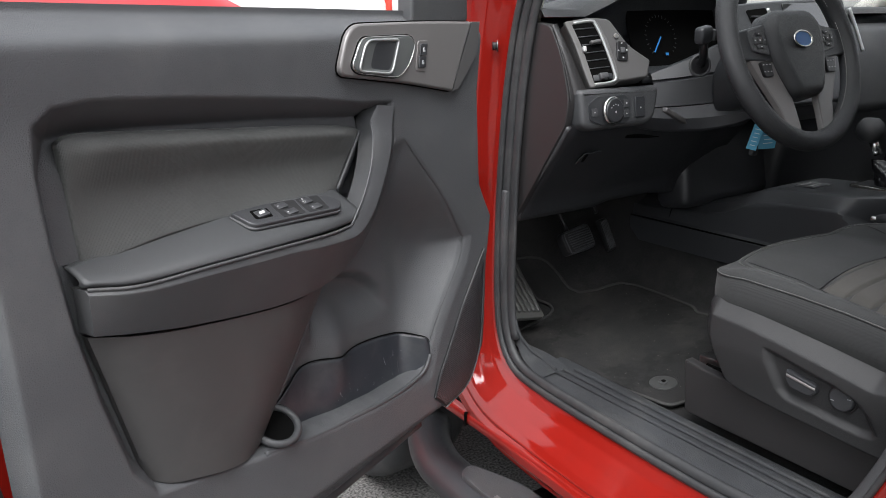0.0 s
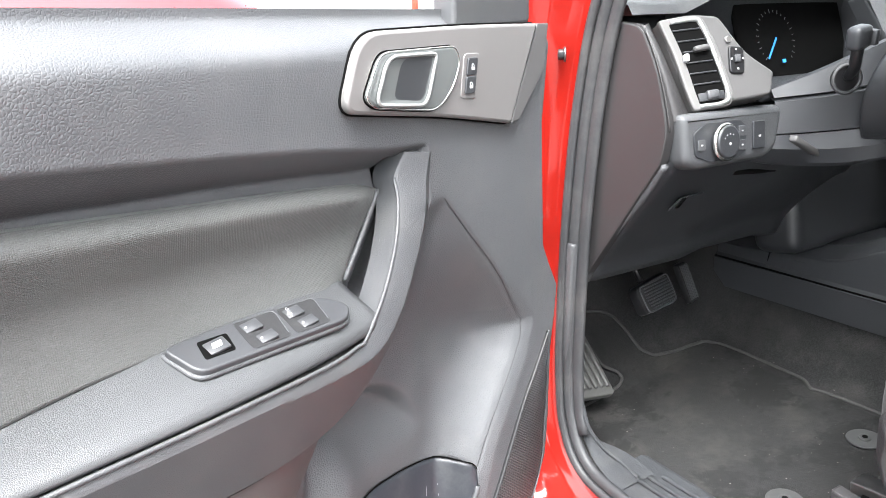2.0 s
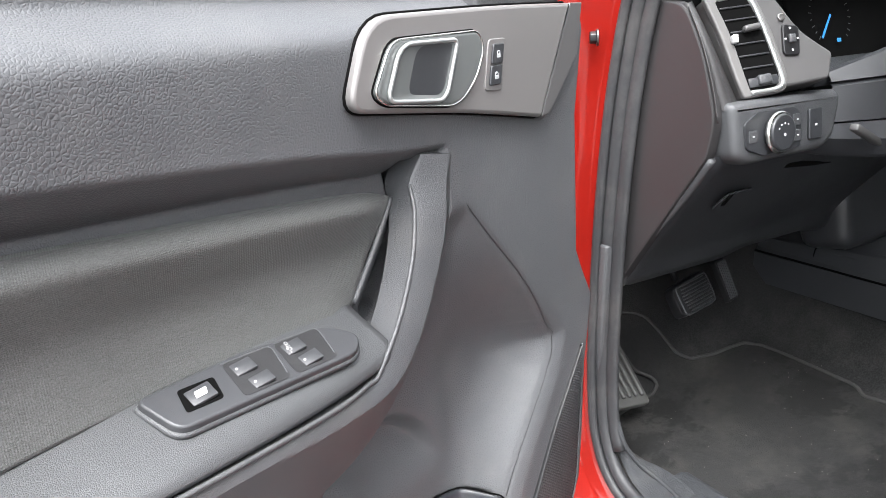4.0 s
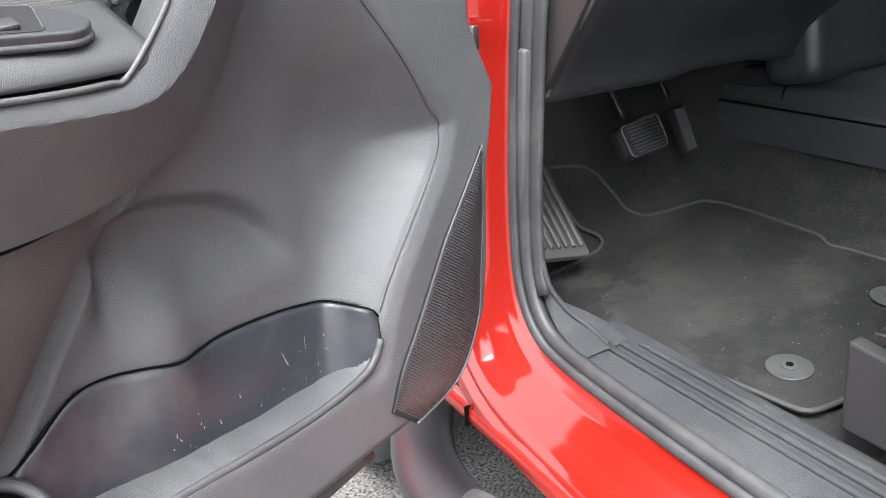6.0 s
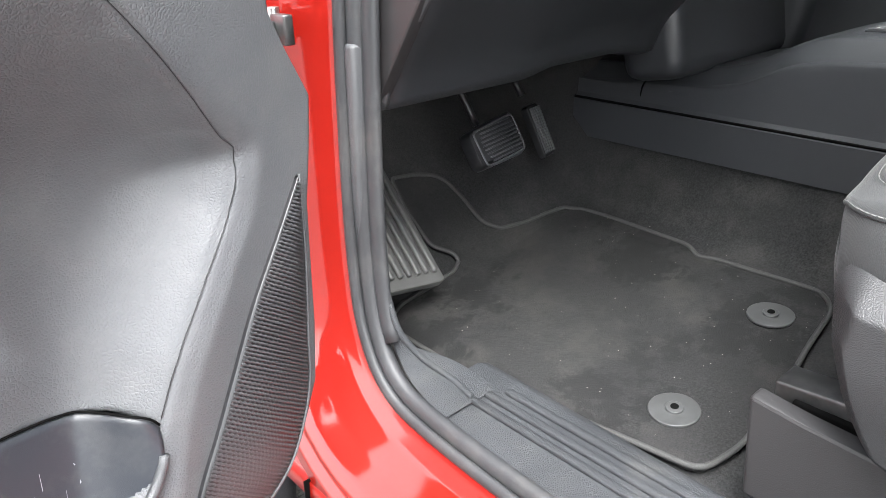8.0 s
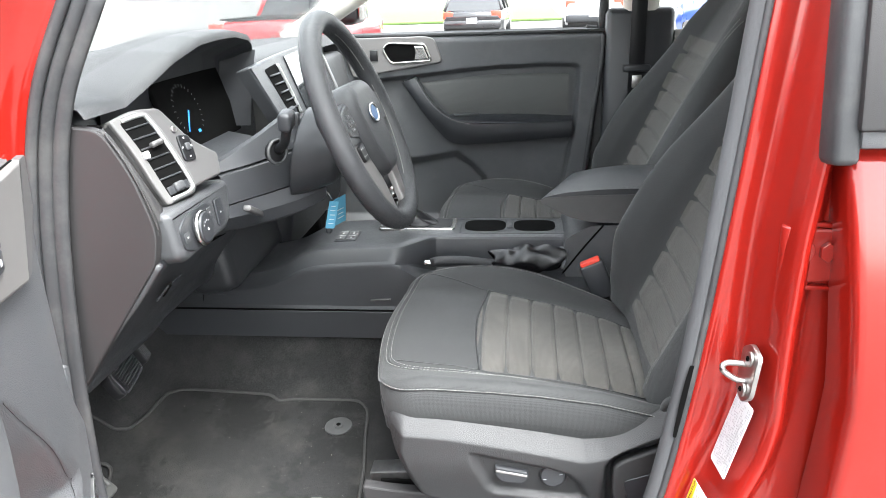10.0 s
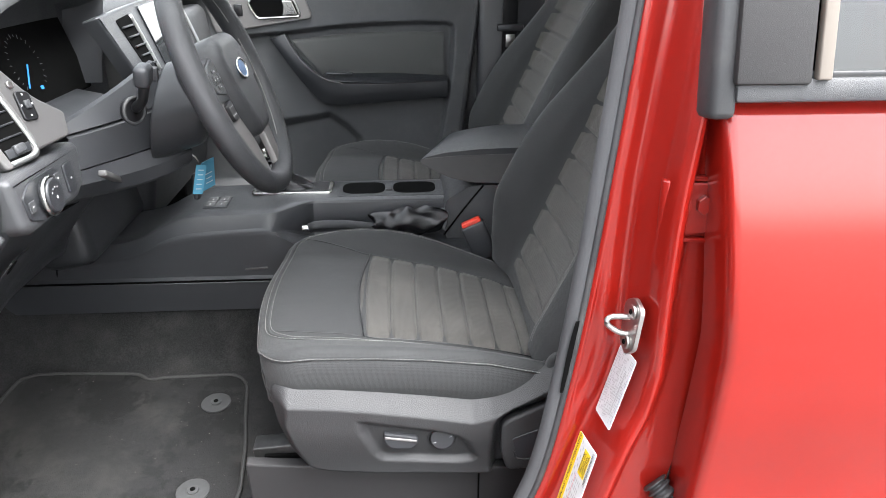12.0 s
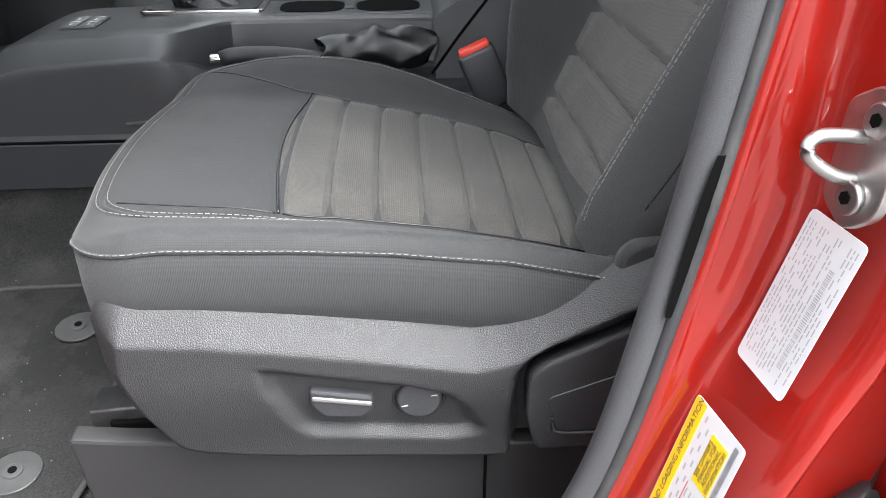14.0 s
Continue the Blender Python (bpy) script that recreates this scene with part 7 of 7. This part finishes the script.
mesh_part("end_bezel", *sheet([bezA + np.array([0.002, 0.01, 0]), bezA, 0.5 * (bezA + bezB) + np.array([0, -0.003, 0]), bezB, bezB + np.array([0, 0.02, 0])]), "end_trim", dash, "brown-grey face beside the vent")

# light switch panel
lm = axes((1.241, 1.148, 1.250), (0.99, 0.02, -0.01), (-0.05, 0.10, 0.99))
if (lm.to_3x3() @ Vector((0, 0, 1))).y > 0:
    lm = lm @ pose(0, 0, 0, 0, 180, 0)
LP = rounded([(-0.098, 0.044), (0.138, 0.044), (0.146, 0.030), (0.128, -0.026), (0.10, -0.040), (-0.070, -0.042), (-0.092, -0.03)], 0.012)
sharpen(part("lamp_panel", moved(plate(LP, 0.055, 0.012, 4), lm @ Matrix.Translation((0, 0, -0.0505))), "plastic", dash, "dark grey light switch panel"))
HX = rounded([(-0.078, 0.014), (-0.050, 0.028), (0.030, 0.028), (0.045, 0.018), (0.045, -0.022), (0.025, -0.032), (-0.04, -0.032), (-0.074, -0.02)], 0.006)
sharpen(part("lamp_plate", moved(plate(HX, 0.003, 0.001), lm @ Matrix.Translation((0, 0, 0.0045))), "plastic_dark", dash))
kn = part("lamp_knob", moved(disc(0.0255, 0.016, 36, 0.003), lm @ Matrix.Translation((-0.014, -0.003, 0.0145))), "plastic_dark", dash, "black rotary light switch")
ring("knob_ring", 0.0255, 0.0042, lm @ Matrix.Translation((-0.014, -0.003, 0.015)), "chrome", kn, label="satin chrome knob ring")
for a in (60, 90, 120, 150):
    part("knob_mark", moved(box((0.0026, 0.0022, 0.0004), 0), lm @ Matrix.Translation((-0.014 + 0.014 * math.cos(radians(a)), -0.003 + 0.012 * math.sin(radians(a)), 0.0228))), "mark", kn)
part("knob_dot", moved(disc(0.0022, 0.0006, 12, 0), lm @ Matrix.Translation((-0.014, -0.006, 0.0228))), "mark", kn)
for x, y in ((-0.062, -0.004), (0.033, 0.010), (0.033, -0.012)):
    part("lamp_button", moved(plate(rounded([(x - 0.008, y - 0.008), (x + 0.008, y - 0.008), (x + 0.008, y + 0.008), (x - 0.008, y + 0.008)], 0.002), 0.002, 0.0006), lm @ Matrix.Translation((0, 0, 0.0072))), "plastic", dash)
    part("button_mark", moved(box((0.0040, 0.0022, 0.0004), 0), lm @ Matrix.Translation((x, y, 0.0095))), "mark", dash)
part("trailer_button", moved(plate(rounded([(0.062, -0.022), (0.092, -0.022), (0.092, 0.022), (0.062, 0.022)], 0.004), 0.004, 0.0015), lm @ Matrix.Translation((0, 0, 0.0045))), "plastic_dark", dash)
part("button_mark", moved(box((0.0050, 0.0028, 0.0004), 0), lm @ Matrix.Translation((0.077, -0.002, 0.0088))), "mark", dash)

# column shroud, bonnet release and panel under the column
rows = []
for t in np.linspace(0, 1, 24):
    c = np.array([1.500, 1.045 - 0.095 * t, 1.310 + 0.025 * t])
    r = 1.0 - 0.10 * t - 0.25 * max(0.0, (t - 0.8) / 0.2) ** 3
    ra, rb = 0.071 * r, 0.086 * r
    rows.append([c + np.array([ra * math.cos(q) * (1 - 0.22 * max(0.0, -math.sin(q))), -0.25 * rb * math.sin(q), rb * math.sin(q)]) for q in np.linspace(0, 2 * math.pi, 40, endpoint=False)])
mesh_part("column_shroud", *sheet(rows, closed_u=True, caps=True), "plastic_dark", dash, "dark steering column shroud")
wing_top = [(1.375, 1.158, 1.295), (1.43, 1.105, 1.303), (1.47, 1.067, 1.312), (1.520, 1.030, 1.322)]
wing_low = [(1.345, 1.170, 1.243), (1.42, 1.115, 1.247), (1.47, 1.070, 1.253), (1.520, 1.025, 1.260)]
wt2, wl2 = curve(wing_top, 20), curve(wing_low, 20)
sharpen(mesh_part("trim_band", *sheet([wl2 + np.array([0.006, 0.012, -0.003]), wl2, wt2, wt2 + np.array([0.005, 0.012, 0.006])]), "plastic_dark", dash, "satin grey trim band"), 22)
# smooth cover under the column, both sides of it
cb = curve([(1.32, 1.180, 1.206), (1.39, 1.150, 1.192), (1.45, 1.095, 1.190), (1.485, 1.045, 1.200), (1.520, 1.010, 1.214)], 20)
cm1 = 0.5 * (wl2 + cb) + np.array([0, -0.010, 0])
left_cover = np.array([wl2 + np.array([0.004, 0.010, -0.001]), wl2 + np.array([0, 0.002, -0.003]), cm1, cb + np.array([0, 0, 0.004]), cb + np.array([0.004, 0.006, -0.002]), cb + np.array([0.03, 0.10, -0.012]), cb + np.array([0.05, 0.22, -0.02])])
right_cover = left_cover[:, ::-1].copy()
right_cover[:, :, 0] = 3.04 - right_cover[:, :, 0]
sharpen(mesh_part("column_cover", *sheet(np.concatenate([left_cover, right_cover], axis=1)), "plastic_dark", dash, "smooth dark cover under the column"), 26)
wu = wt2 + np.stack([np.linspace(0.0, 0.006, 20), np.linspace(0.010, 0.026, 20), np.linspace(0.020, 0.072, 20)], axis=1)
sharpen(mesh_part("column_trim", *sheet([wt2 + np.array([0.004, 0.010, 0.006]), wt2 + np.array([0, 0.003, 0.007]), wu, wu + np.array([0.004, 0.008, 0.002]), wu + np.array([0.02, 0.07, -0.04])]), "plastic_dark", dash, "upright dark panel behind the stalk"), 22)
sharpen(part("slot", moved(box((0.11, 0.012, 0.014), 0.003), pose(1.385, 1.196, 1.178, -30, 5, 0)), "void", dash))
part("bonnet_release", moved(box((0.085, 0.014, 0.011), 0.003), pose(1.396, 1.112, 1.226, 0, 24, 4)), "trim_grey", dash, "grey bonnet release lever")

# cluster
cl = thing("instrument_cluster", (1.56, 1.32, 1.37), "instrument cluster with blue needle dial under its hood", "instrument cluster")
cm = axes((1.56, 1.272, 1.390), (1, 0, 0), (0, 0.30, 0.95))
part("backing", moved(box((0.31, 0.15, 0.01), 0.004), cm @ Matrix.Translation((0.01, 0, 0))), "void", cl)
for k in range(22):
    a = radians(225 - 270 * k / 21)
    b = box((0.004 if k % 2 else 0.007, 0.0009, 0.0006), 0)
    part("tick", moved(b, cm @ Matrix.Translation((-0.05 + 0.05 * math.cos(a), 0.05 * math.sin(a), 0.009)) @ pose(0, 0, 0, 0, 0, math.degrees(a))), "dial_ink", cl)
nd = bpy.data.materials.new("blue_needle_light")
nd.use_nodes = True
nb = nd.node_tree.nodes["Principled BSDF"]
nb.inputs["Base Color"].default_value = (0.03, 0.20, 0.50, 1)
nb.inputs["Emission Color"].default_value = (0.05, 0.4, 1.0, 1)
nb.inputs["Emission Strength"].default_value = 0.05
M["needle"] = nd
part("needle", moved(box((0.048, 0.0034, 0.001), 0), cm @ Matrix.Translation((-0.066, -0.018, 0.0105)) @ pose(0, 0, 0, 0, 0, 50)), "needle", cl, "lit blue needle", smooth=False)
part("display", moved(box((0.009, 0.006, 0.001), 0), cm @ Matrix.Translation((-0.040, -0.042, 0.0105))), "needle", cl, smooth=False)
sharpen(part("cluster_shelf", moved(box((0.30, 0.10, 0.02), 0.008), pose(1.51, 1.225, 1.312, 12, 0, 0)), "plastic_dark", cl))
# central vents and screen
cs = thing("center_stack", (1.9, 1.2, 1.3), "centre dash stack with silver framed vents and screen", "center stack")
sm2 = axes((0, 1.200, 1.45), (1, 0, 0), (0, 0.30, 0.954))
sharpen(part("stack_frame", moved(plate(rounded([(1.615, 0.002), (1.84, 0.014), (2.12, 0.022), (2.12, -0.25), (1.74, -0.25), (1.69, -0.14)], [0.006, 0.05, 0.02, 0.02, 0.02, 0.06]), 0.03, 0.006, 3), sm2), "console", cs, "satin grey stack surround"))
for x0 in (1.715, 2.075):
    vo = rounded([(x0 - 0.025, -0.012), (x0 + 0.055, -0.006), (x0 + 0.085, -0.125), (x0 + 0.030, -0.130)], 0.008) if x0 < 1.9 else rounded([(x0 - 0.02, -0.01), (x0 + 0.03, -0.01), (x0 + 0.02, -0.12), (x0 - 0.03, -0.12)], 0.008)
    # flat black plate in place of the vent's shaded depth
    part("vent_opening", moved(plate(vo, 0.002, 0.0005), sm2 @ Matrix.Translation((0, 0, 0.0295))), "void", cs)
    for k in range(5):
        part("slat", moved(box((0.062, 0.004, 0.008), 0.001), sm2 @ Matrix.Translation((x0 + 0.020 + (0.0115 * k if x0 < 1.9 else -0.02), -0.028 - 0.020 * k, 0.031))), "plastic_dark", cs)
    tube("vent_trim", [sm2 @ Vector((x0 + dx, v, 0.031)) for dx, v in ((0.060, -0.008), (0.075, -0.06), (0.090, -0.126))], 0.005, "satin", cs, n=20)
part("screen", moved(plate(rounded([(1.835, 0.004), (2.04, 0.008), (2.03, -0.135), (1.855, -0.135)], 0.008), 0.004, 0.001), sm2 @ Matrix.Translation((0, 0, 0.0295))), "tint", cs, "dark glossy screen")
sharpen(part("lower_fascia", moved(box((0.44, 0.12, 0.30), 0.03, 3), pose(1.90, 1.37, 1.08, -10, 0, 0)), "plastic_dark", cs))

# ---- steering wheel ----
wheel = thing("steering_wheel", (1.497, 0.93, 1.38), "black leather steering wheel with silver spokes", "steering wheel")
wm = axes((1.510, 0.923, 1.367), (1, 0, 0), (0, 0.36, 0.93))
R0 = 0.195
pts = [wm @ Vector((R0 * math.cos(a), R0 * math.sin(a), 0)) for a in np.linspace(0, 2 * math.pi, 72, endpoint=False)]
ax = wm.to_3x3() @ Vector((0, 0, 1))
tube("rim", [tuple(p) for p in pts], 0.0200, "leather", wheel, sides=16, up=tuple(ax), closed=True, label="black leather rim")
ths = [np.array([wm @ Vector(((R0 - 0.0202) * math.cos(a), (R0 - 0.0202) * math.sin(a), 0.004)) for a in np.linspace(0.5, 1.25, 40)]),
       np.array([wm @ Vector(((R0 - 0.0202) * math.cos(a), (R0 - 0.0202) * math.sin(a), 0.004)) for a in np.linspace(-0.9, 0.3, 40)])]
tagged(mesh_part("stitching", *stitches(ths, 0.004, 0.0009), "thread", wheel), kind="stuff")
hubo = rounded([(-0.088, 0.046), (-0.060, 0.076), (0.060, 0.076), (0.088, 0.046), (0.084, -0.020), (0.046, -0.104), (-0.046, -0.104), (-0.084, -0.020)], [0.03, 0.03, 0.03, 0.03, 0.04, 0.025, 0.025, 0.04])
hub = sharpen(part("airbag_cover", moved(plate(hubo, 0.050, 0.020, 6), wm @ Matrix.Translation((0, -0.002, -0.026))), "leather", wheel, "dark airbag cover"), 70)
part("emblem", moved(disc(1.0, 0.004, 36, 0), wm @ Matrix.Translation((0, 0.008, 0.0245)) @ Matrix.Diagonal((0.029, 0.0165, 1, 1))), "emblem", hub, "blue oval emblem")
tube("emblem_ring", [wm @ Vector((0.029 * math.cos(a), 0.008 + 0.0165 * math.sin(a), 0.0265)) for a in np.linspace(0, 2 * math.pi, 32, endpoint=False)], 0.0022, "chrome", hub, sides=6, closed=True)
part("hub_back", moved(disc(0.075, 0.05, 30, 0.01), wm @ Matrix.Translation((0, -0.005, -0.045))), "plastic_dark", wheel)
for s in (-1, 1):
    sp = rounded([(s * 0.070, 0.050), (s * 0.178, 0.034), (s * 0.178, -0.020), (s * 0.070, -0.030)], 0.006)
    sharpen(part("spoke", moved(plate(sp, 0.018, 0.004), wm @ Matrix.Translation((0, 0, -0.014))), "plastic_dark", wheel))
    bp = sharpen(part("button_pad", moved(plate(rounded([(s * 0.088, 0.046), (s * 0.142, 0.034), (s * 0.138, -0.006), (s * 0.090, -0.016)], 0.008), 0.005, 0.002), wm @ Matrix.Translation((0, 0, 0.003))), "plastic", wheel, "grey button cluster"))
    for dx, dy, w, h in ((0.0, 0.013, 0.020, 0.007), (0.0, -0.013, 0.020, 0.007), (-0.015, 0.0, 0.008, 0.016), (0.015, 0.0, 0.008, 0.016), (0.0, 0.0, 0.013, 0.010)):
        part("button", moved(box((w, h, 0.003), 0.001), wm @ Matrix.Translation((s * (0.114 + dx), 0.014 + dy, 0.009))), "pod", bp)
        part("button_mark", moved(box((0.004, 0.002, 0.0004), 0), wm @ Matrix.Translation((s * (0.114 + dx), 0.014 + dy, 0.0107))), "mark", bp)
    lp = rounded([(s * 0.080, -0.012), (s * 0.150, -0.020), (s * 0.128, -0.060), (s * 0.092, -0.120), (s * 0.074, -0.180), (s * 0.034, -0.184), (s * 0.040, -0.105), (s * 0.066, -0.060)], 0.010)
    sharpen(part("lower_spoke", moved(plate(lp, 0.012, 0.004), wm @ Matrix.Translation((0, 0, -0.010))), "silver", wheel, "satin silver lower spoke"))
    rk = rounded([(s * 0.092, -0.024), (s * 0.126, -0.028), (s * 0.120, -0.058), (s * 0.092, -0.058)], 0.006)
    cp = sharpen(part("cruise_pad", moved(plate(rk, 0.006, 0.0015), wm @ Matrix.Translation((0, 0, 0.002))), "black", wheel))
    for k in range(6):
        part("button_mark", moved(box((0.004, 0.002, 0.0004), 0), wm @ Matrix.Translation((s * (0.099 + 0.010 * (k % 3)), -0.034 - 0.014 * (k // 3), 0.0084))), "mark", cp)
# stalk
stalk = thing("wiper_stalk", (1.35, 1.08, 1.38), "black column stalk with grey tip", "column stalk")
tube("stem", [(1.400, 1.055, 1.338), (1.384, 1.038, 1.352), (1.370, 1.028, 1.372), (1.364, 1.022, 1.390)], 0.0085, "black", stalk, n=20)
sharpen(part("tip", moved(box((0.036, 0.024, 0.034), 0.008, 3), pose(1.360, 1.022, 1.396, 8, -10, 0)), "plastic_dark", stalk, "dark moulded tip"))
part("tip_switch", moved(box((0.010, 0.018, 0.022), 0.002), pose(1.379, 1.014, 1.396, 8, -10, 0)), "pod", stalk)
boot = part("stalk_boot", moved(disc(0.021, 0.012, 28, 0.003), pose(1.402, 1.062, 1.334, 90, 0, -30)), "black", stalk)
ring("boot_ring", 0.021, 0.003, pose(1.399, 1.0568, 1.334, 90, 0, -30), "rubber", boot)
# keys and tags
keys = thing("ignition_key", (1.552, 1.008, 1.16), "ignition key with hanging blue paper tags", "key")
part("lock_barrel", moved(disc(0.018, 0.03, 24, 0.003), pose(1.557, 1.053, 1.235, 80, 0, 0)), "plastic_dark", keys)
tube("key_ring", [(1.554, 1.028, 1.225), (1.552, 1.013, 1.215), (1.552, 1.008, 1.205)], 0.0015, "zinc", keys)
tg = part("paper_tag", moved(box((0.044, 0.0012, 0.056), 0), pose(1.570, 0.998, 1.176, 4, 0, -18)), "tag_blue", keys, "blue printed paper tag", smooth=False)
tg2 = part("paper_tag", moved(box((0.022, 0.0012, 0.056), 0), pose(1.536, 1.006, 1.176, 4, 14, -40)), "tag_blue", keys, smooth=False)
for k in range(5):
    part("tag_print", moved(box((0.024 - 0.004 * (k % 2), 0.0004, 0.0018), 0), pose(1.570, 0.997, 1.195 - 0.0085 * k, 4, 0, -18)), "label", tg, smooth=False)
    part("tag_print", moved(box((0.012, 0.0004, 0.0016), 0), pose(1.536, 1.006, 1.176, 4, 14, -40) @ Matrix.Translation((0, -0.0009, 0.018 - 0.009 * k))), "label", tg2, smooth=False)
part("key_fob", moved(box((0.022, 0.012, 0.05), 0.005), pose(1.552, 1.018, 1.158, 0, 5, 0)), "plastic_dark", keys)

# ---- outside ----
ground = mesh_part("ground", [(-400, -400, 0), (400, -400, 0), (400, 400, 0), (-400, 400, 0)], [(0, 1, 2, 3)], "asphalt", None, smooth=False)
tagged(ground, "grey asphalt car park", "ground", kind="structure")
M["grass"] = mat("grass", (0.07, 0.12, 0.03), 0.95, grain=0.4, grain_scale=20, vary=0.3, vary_scale=2)
verge = part("verge", moved(box((60, 14, 0.12), 0.03), Matrix.Translation((66, 6, 0.06))), "grass", None)
tagged(verge, "mown green grass verge beyond the car park", "grass", kind="structure")


def paint_mat(name, color):
    M[name] = mat(name, color, 0.3, 0.1, coat=1.0, vary=0.03)
    return name


def build_car(name, label, paint, at, turn, L=4.7, W=1.9, H=1.5, pickup=False, suv=False, belt=None):
    """A parked car, its length along y before it is turned."""
    car = thing(name, (0, 0, 0), label, "car", group="parked cars")
    bz = 0.30
    belt = belt or H * (0.60 if not (suv or pickup) else 0.62)
    prof = [(-L / 2, bz + 0.15), (-L / 2 - 0.02, belt * 0.72), (-L / 2 + 0.06, belt * 0.94), (-L / 2 + 0.9, belt), (L / 2 - 1.2, belt), (L / 2 - 0.25, belt * 0.9), (L / 2, belt * 0.70), (L / 2, bz + 0.12)]
    top = curve(prof, 60)
    rows = []
    for y, z in top:
        f = 1 - 0.10 * max(0, abs(y) / (L / 2) - 0.75) / 0.25
        rows.append([(sx * W / 2 * f, y, zz) for sx, zz in ((-0.94, bz), (-1.0, bz + 0.25), (-0.99, max(bz + 0.3, z - 0.10)), (-0.93, z), (0, z + 0.02), (0.93, z), (0.99, max(bz + 0.3, z - 0.10)), (1.0, bz + 0.25), (0.94, bz))])
    mesh_part("body", *sheet(rows), paint, car)
    part("underbody", moved(box((W * 0.88, L * 0.94, 0.3), 0.05), Matrix.Translation((0, 0, bz + 0.08))), "black", car)
    y0, y1 = (-L / 2 + 0.35, L / 2 - 1.35) if not pickup else (-0.5, L / 2 - 1.4)
    if suv:
        y0 = -L / 2 + 0.12
    rows = []
    for t, in zip(np.linspace(0, 1, 12)):
        z = belt + (H - belt) * t
        a, b = y0 + 0.45 * t * (0.35 if suv else 1), y1 - 0.75 * t
        w = W / 2 * (0.93 - 0.20 * t)
        rows.append([(-w, a, z), (w, a, z), (w, (a + b) / 2, z), (w, b, z), (-w, b, z), (-w, (a + b) / 2, z)])
    cab = mesh_part("window_band", *sheet(rows, closed_u=True, caps=True), "tint", car, smooth=False)
    rows = [[(sx * W / 2 * 0.74, y, H + 0.015 + 0.02 * (1 - sx * sx)) for sx in (-1, -0.5, 0, 0.5, 1)] for y in np.linspace(y0 + (0.2 if suv else 0.45), y1 - 0.75, 6)]
    mesh_part("roof", *sheet(rows), paint, car)
    for sx in (-1, 1):
        for y, dy in ((y0, 0.45 * (0.35 if suv else 1)), (y1, -0.75)):
            tube("pillar", [(sx * W / 2 * 0.93, y, belt), (sx * W / 2 * 0.735, y + dy, H + 0.01)], 0.045, paint, car, sides=8)
        tube("door_pillar", [(sx * W / 2 * 0.935, (y0 + y1) / 2, belt), (sx * W / 2 * 0.745, (y0 + y1) / 2 - 0.15, H + 0.01)], 0.035, "black", car, sides=8)
    for sx in (-1, 1):
        for yy in (-L / 2 + 0.85, L / 2 - 0.90):
            wh = part("wheel", moved(disc(0.35, 0.23, 32, 0.03), pose(sx * (W / 2 - 0.12), yy, 0.35, 0, 90, 0)), "rubber", car, "black tyre")
            part("rim", moved(disc(0.23, 0.02, 24, 0.006), pose(sx * (W / 2 - 0.0), yy, 0.35, 0, 90, 0)), "zinc", wh)
        tl = part("tail_light", moved(box((0.30, 0.05, 0.22), 0.02), Matrix.Translation((sx * (W / 2 - 0.22), -L / 2 - 0.0, belt * 0.86))), "buckle_red", car)
        part("head_light", moved(box((0.36, 0.06, 0.16), 0.02), Matrix.Translation((sx * (W / 2 - 0.28), L / 2 - 0.03, belt * 0.72))), "clear", car)
        part("door_handle", moved(box((0.03, 0.2, 0.03), 0.008), Matrix.Translation((sx * W / 2 * 1.0, 0.05, belt - 0.16))), paint, car)
    part("rear_bumper", moved(box((W * 0.92, 0.12, 0.24), 0.04), Matrix.Translation((0, -L / 2 - 0.02, bz + 0.2))), "plastic_dark" if (suv or pickup) else paint, car)
    part("number_plate", moved(box((0.32, 0.01, 0.16), 0.002), Matrix.Translation((0, -L / 2 - 0.09, bz + 0.32))), "label", car)
    part("plate_bars", moved(box((0.24, 0.002, 0.05), 0), Matrix.Translation((0, -L / 2 - 0.097, bz + 0.32))), "ink_grey", car)
    if pickup:
        # black sheet on the flat top carries the shade of an open bed
        part("bed_shade", moved(box((W * 0.78, L * 0.36, 0.03), 0.01), Matrix.Translation((0, -L * 0.29, belt + 0.012))), "void", car)
    car.matrix_basis = pose(*at, 0, 0, turn)
    return car


paint_mat("white_paint", (0.78, 0.78, 0.77))
paint_mat("car_red", (0.45, 0.015, 0.02))
paint_mat("black_paint", (0.012, 0.012, 0.014))
paint_mat("blue_paint", (0.02, 0.09, 0.45))
build_car("parked_truck", "tall red parked truck on the asphalt", "car_red", (-1.22, 4.6, 0), -90, 5.6, 2.0, 2.25, pickup=True, belt=1.75)
build_car("parked_van", "tall white parked van on the asphalt", "white_paint", (0.65, 7.0, 0), 90, 5.6, 2.1, 2.6, suv=True, belt=1.95)
build_car("parked_wagon", "tall black parked wagon on the asphalt", "black_paint", (6.3, 7.6, 0), 90, 4.9, 2.0, 2.0, suv=True, belt=1.35)
build_car("parked_pickup", "red parked pickup seen through the passenger window", "car_red", (16.5, 5.3, 0), -95, 5.4, 2.0, 1.85, pickup=True)
build_car("parked_saloon", "black parked car seen through the passenger window", "black_paint", (26.0, 2.2, 0), -92, 4.7, 1.9, 1.5)
build_car("parked_suv", "white parked suv seen through the passenger window", "white_paint", (28.0, -1.6, 0), -92, 4.8, 1.95, 1.8, suv=True)
build_car("parked_jeep", "blue parked off-road car seen through the rear window", "blue_paint", (20.0, -4.8, 0), -75, 4.4, 1.9, 1.85, suv=True)
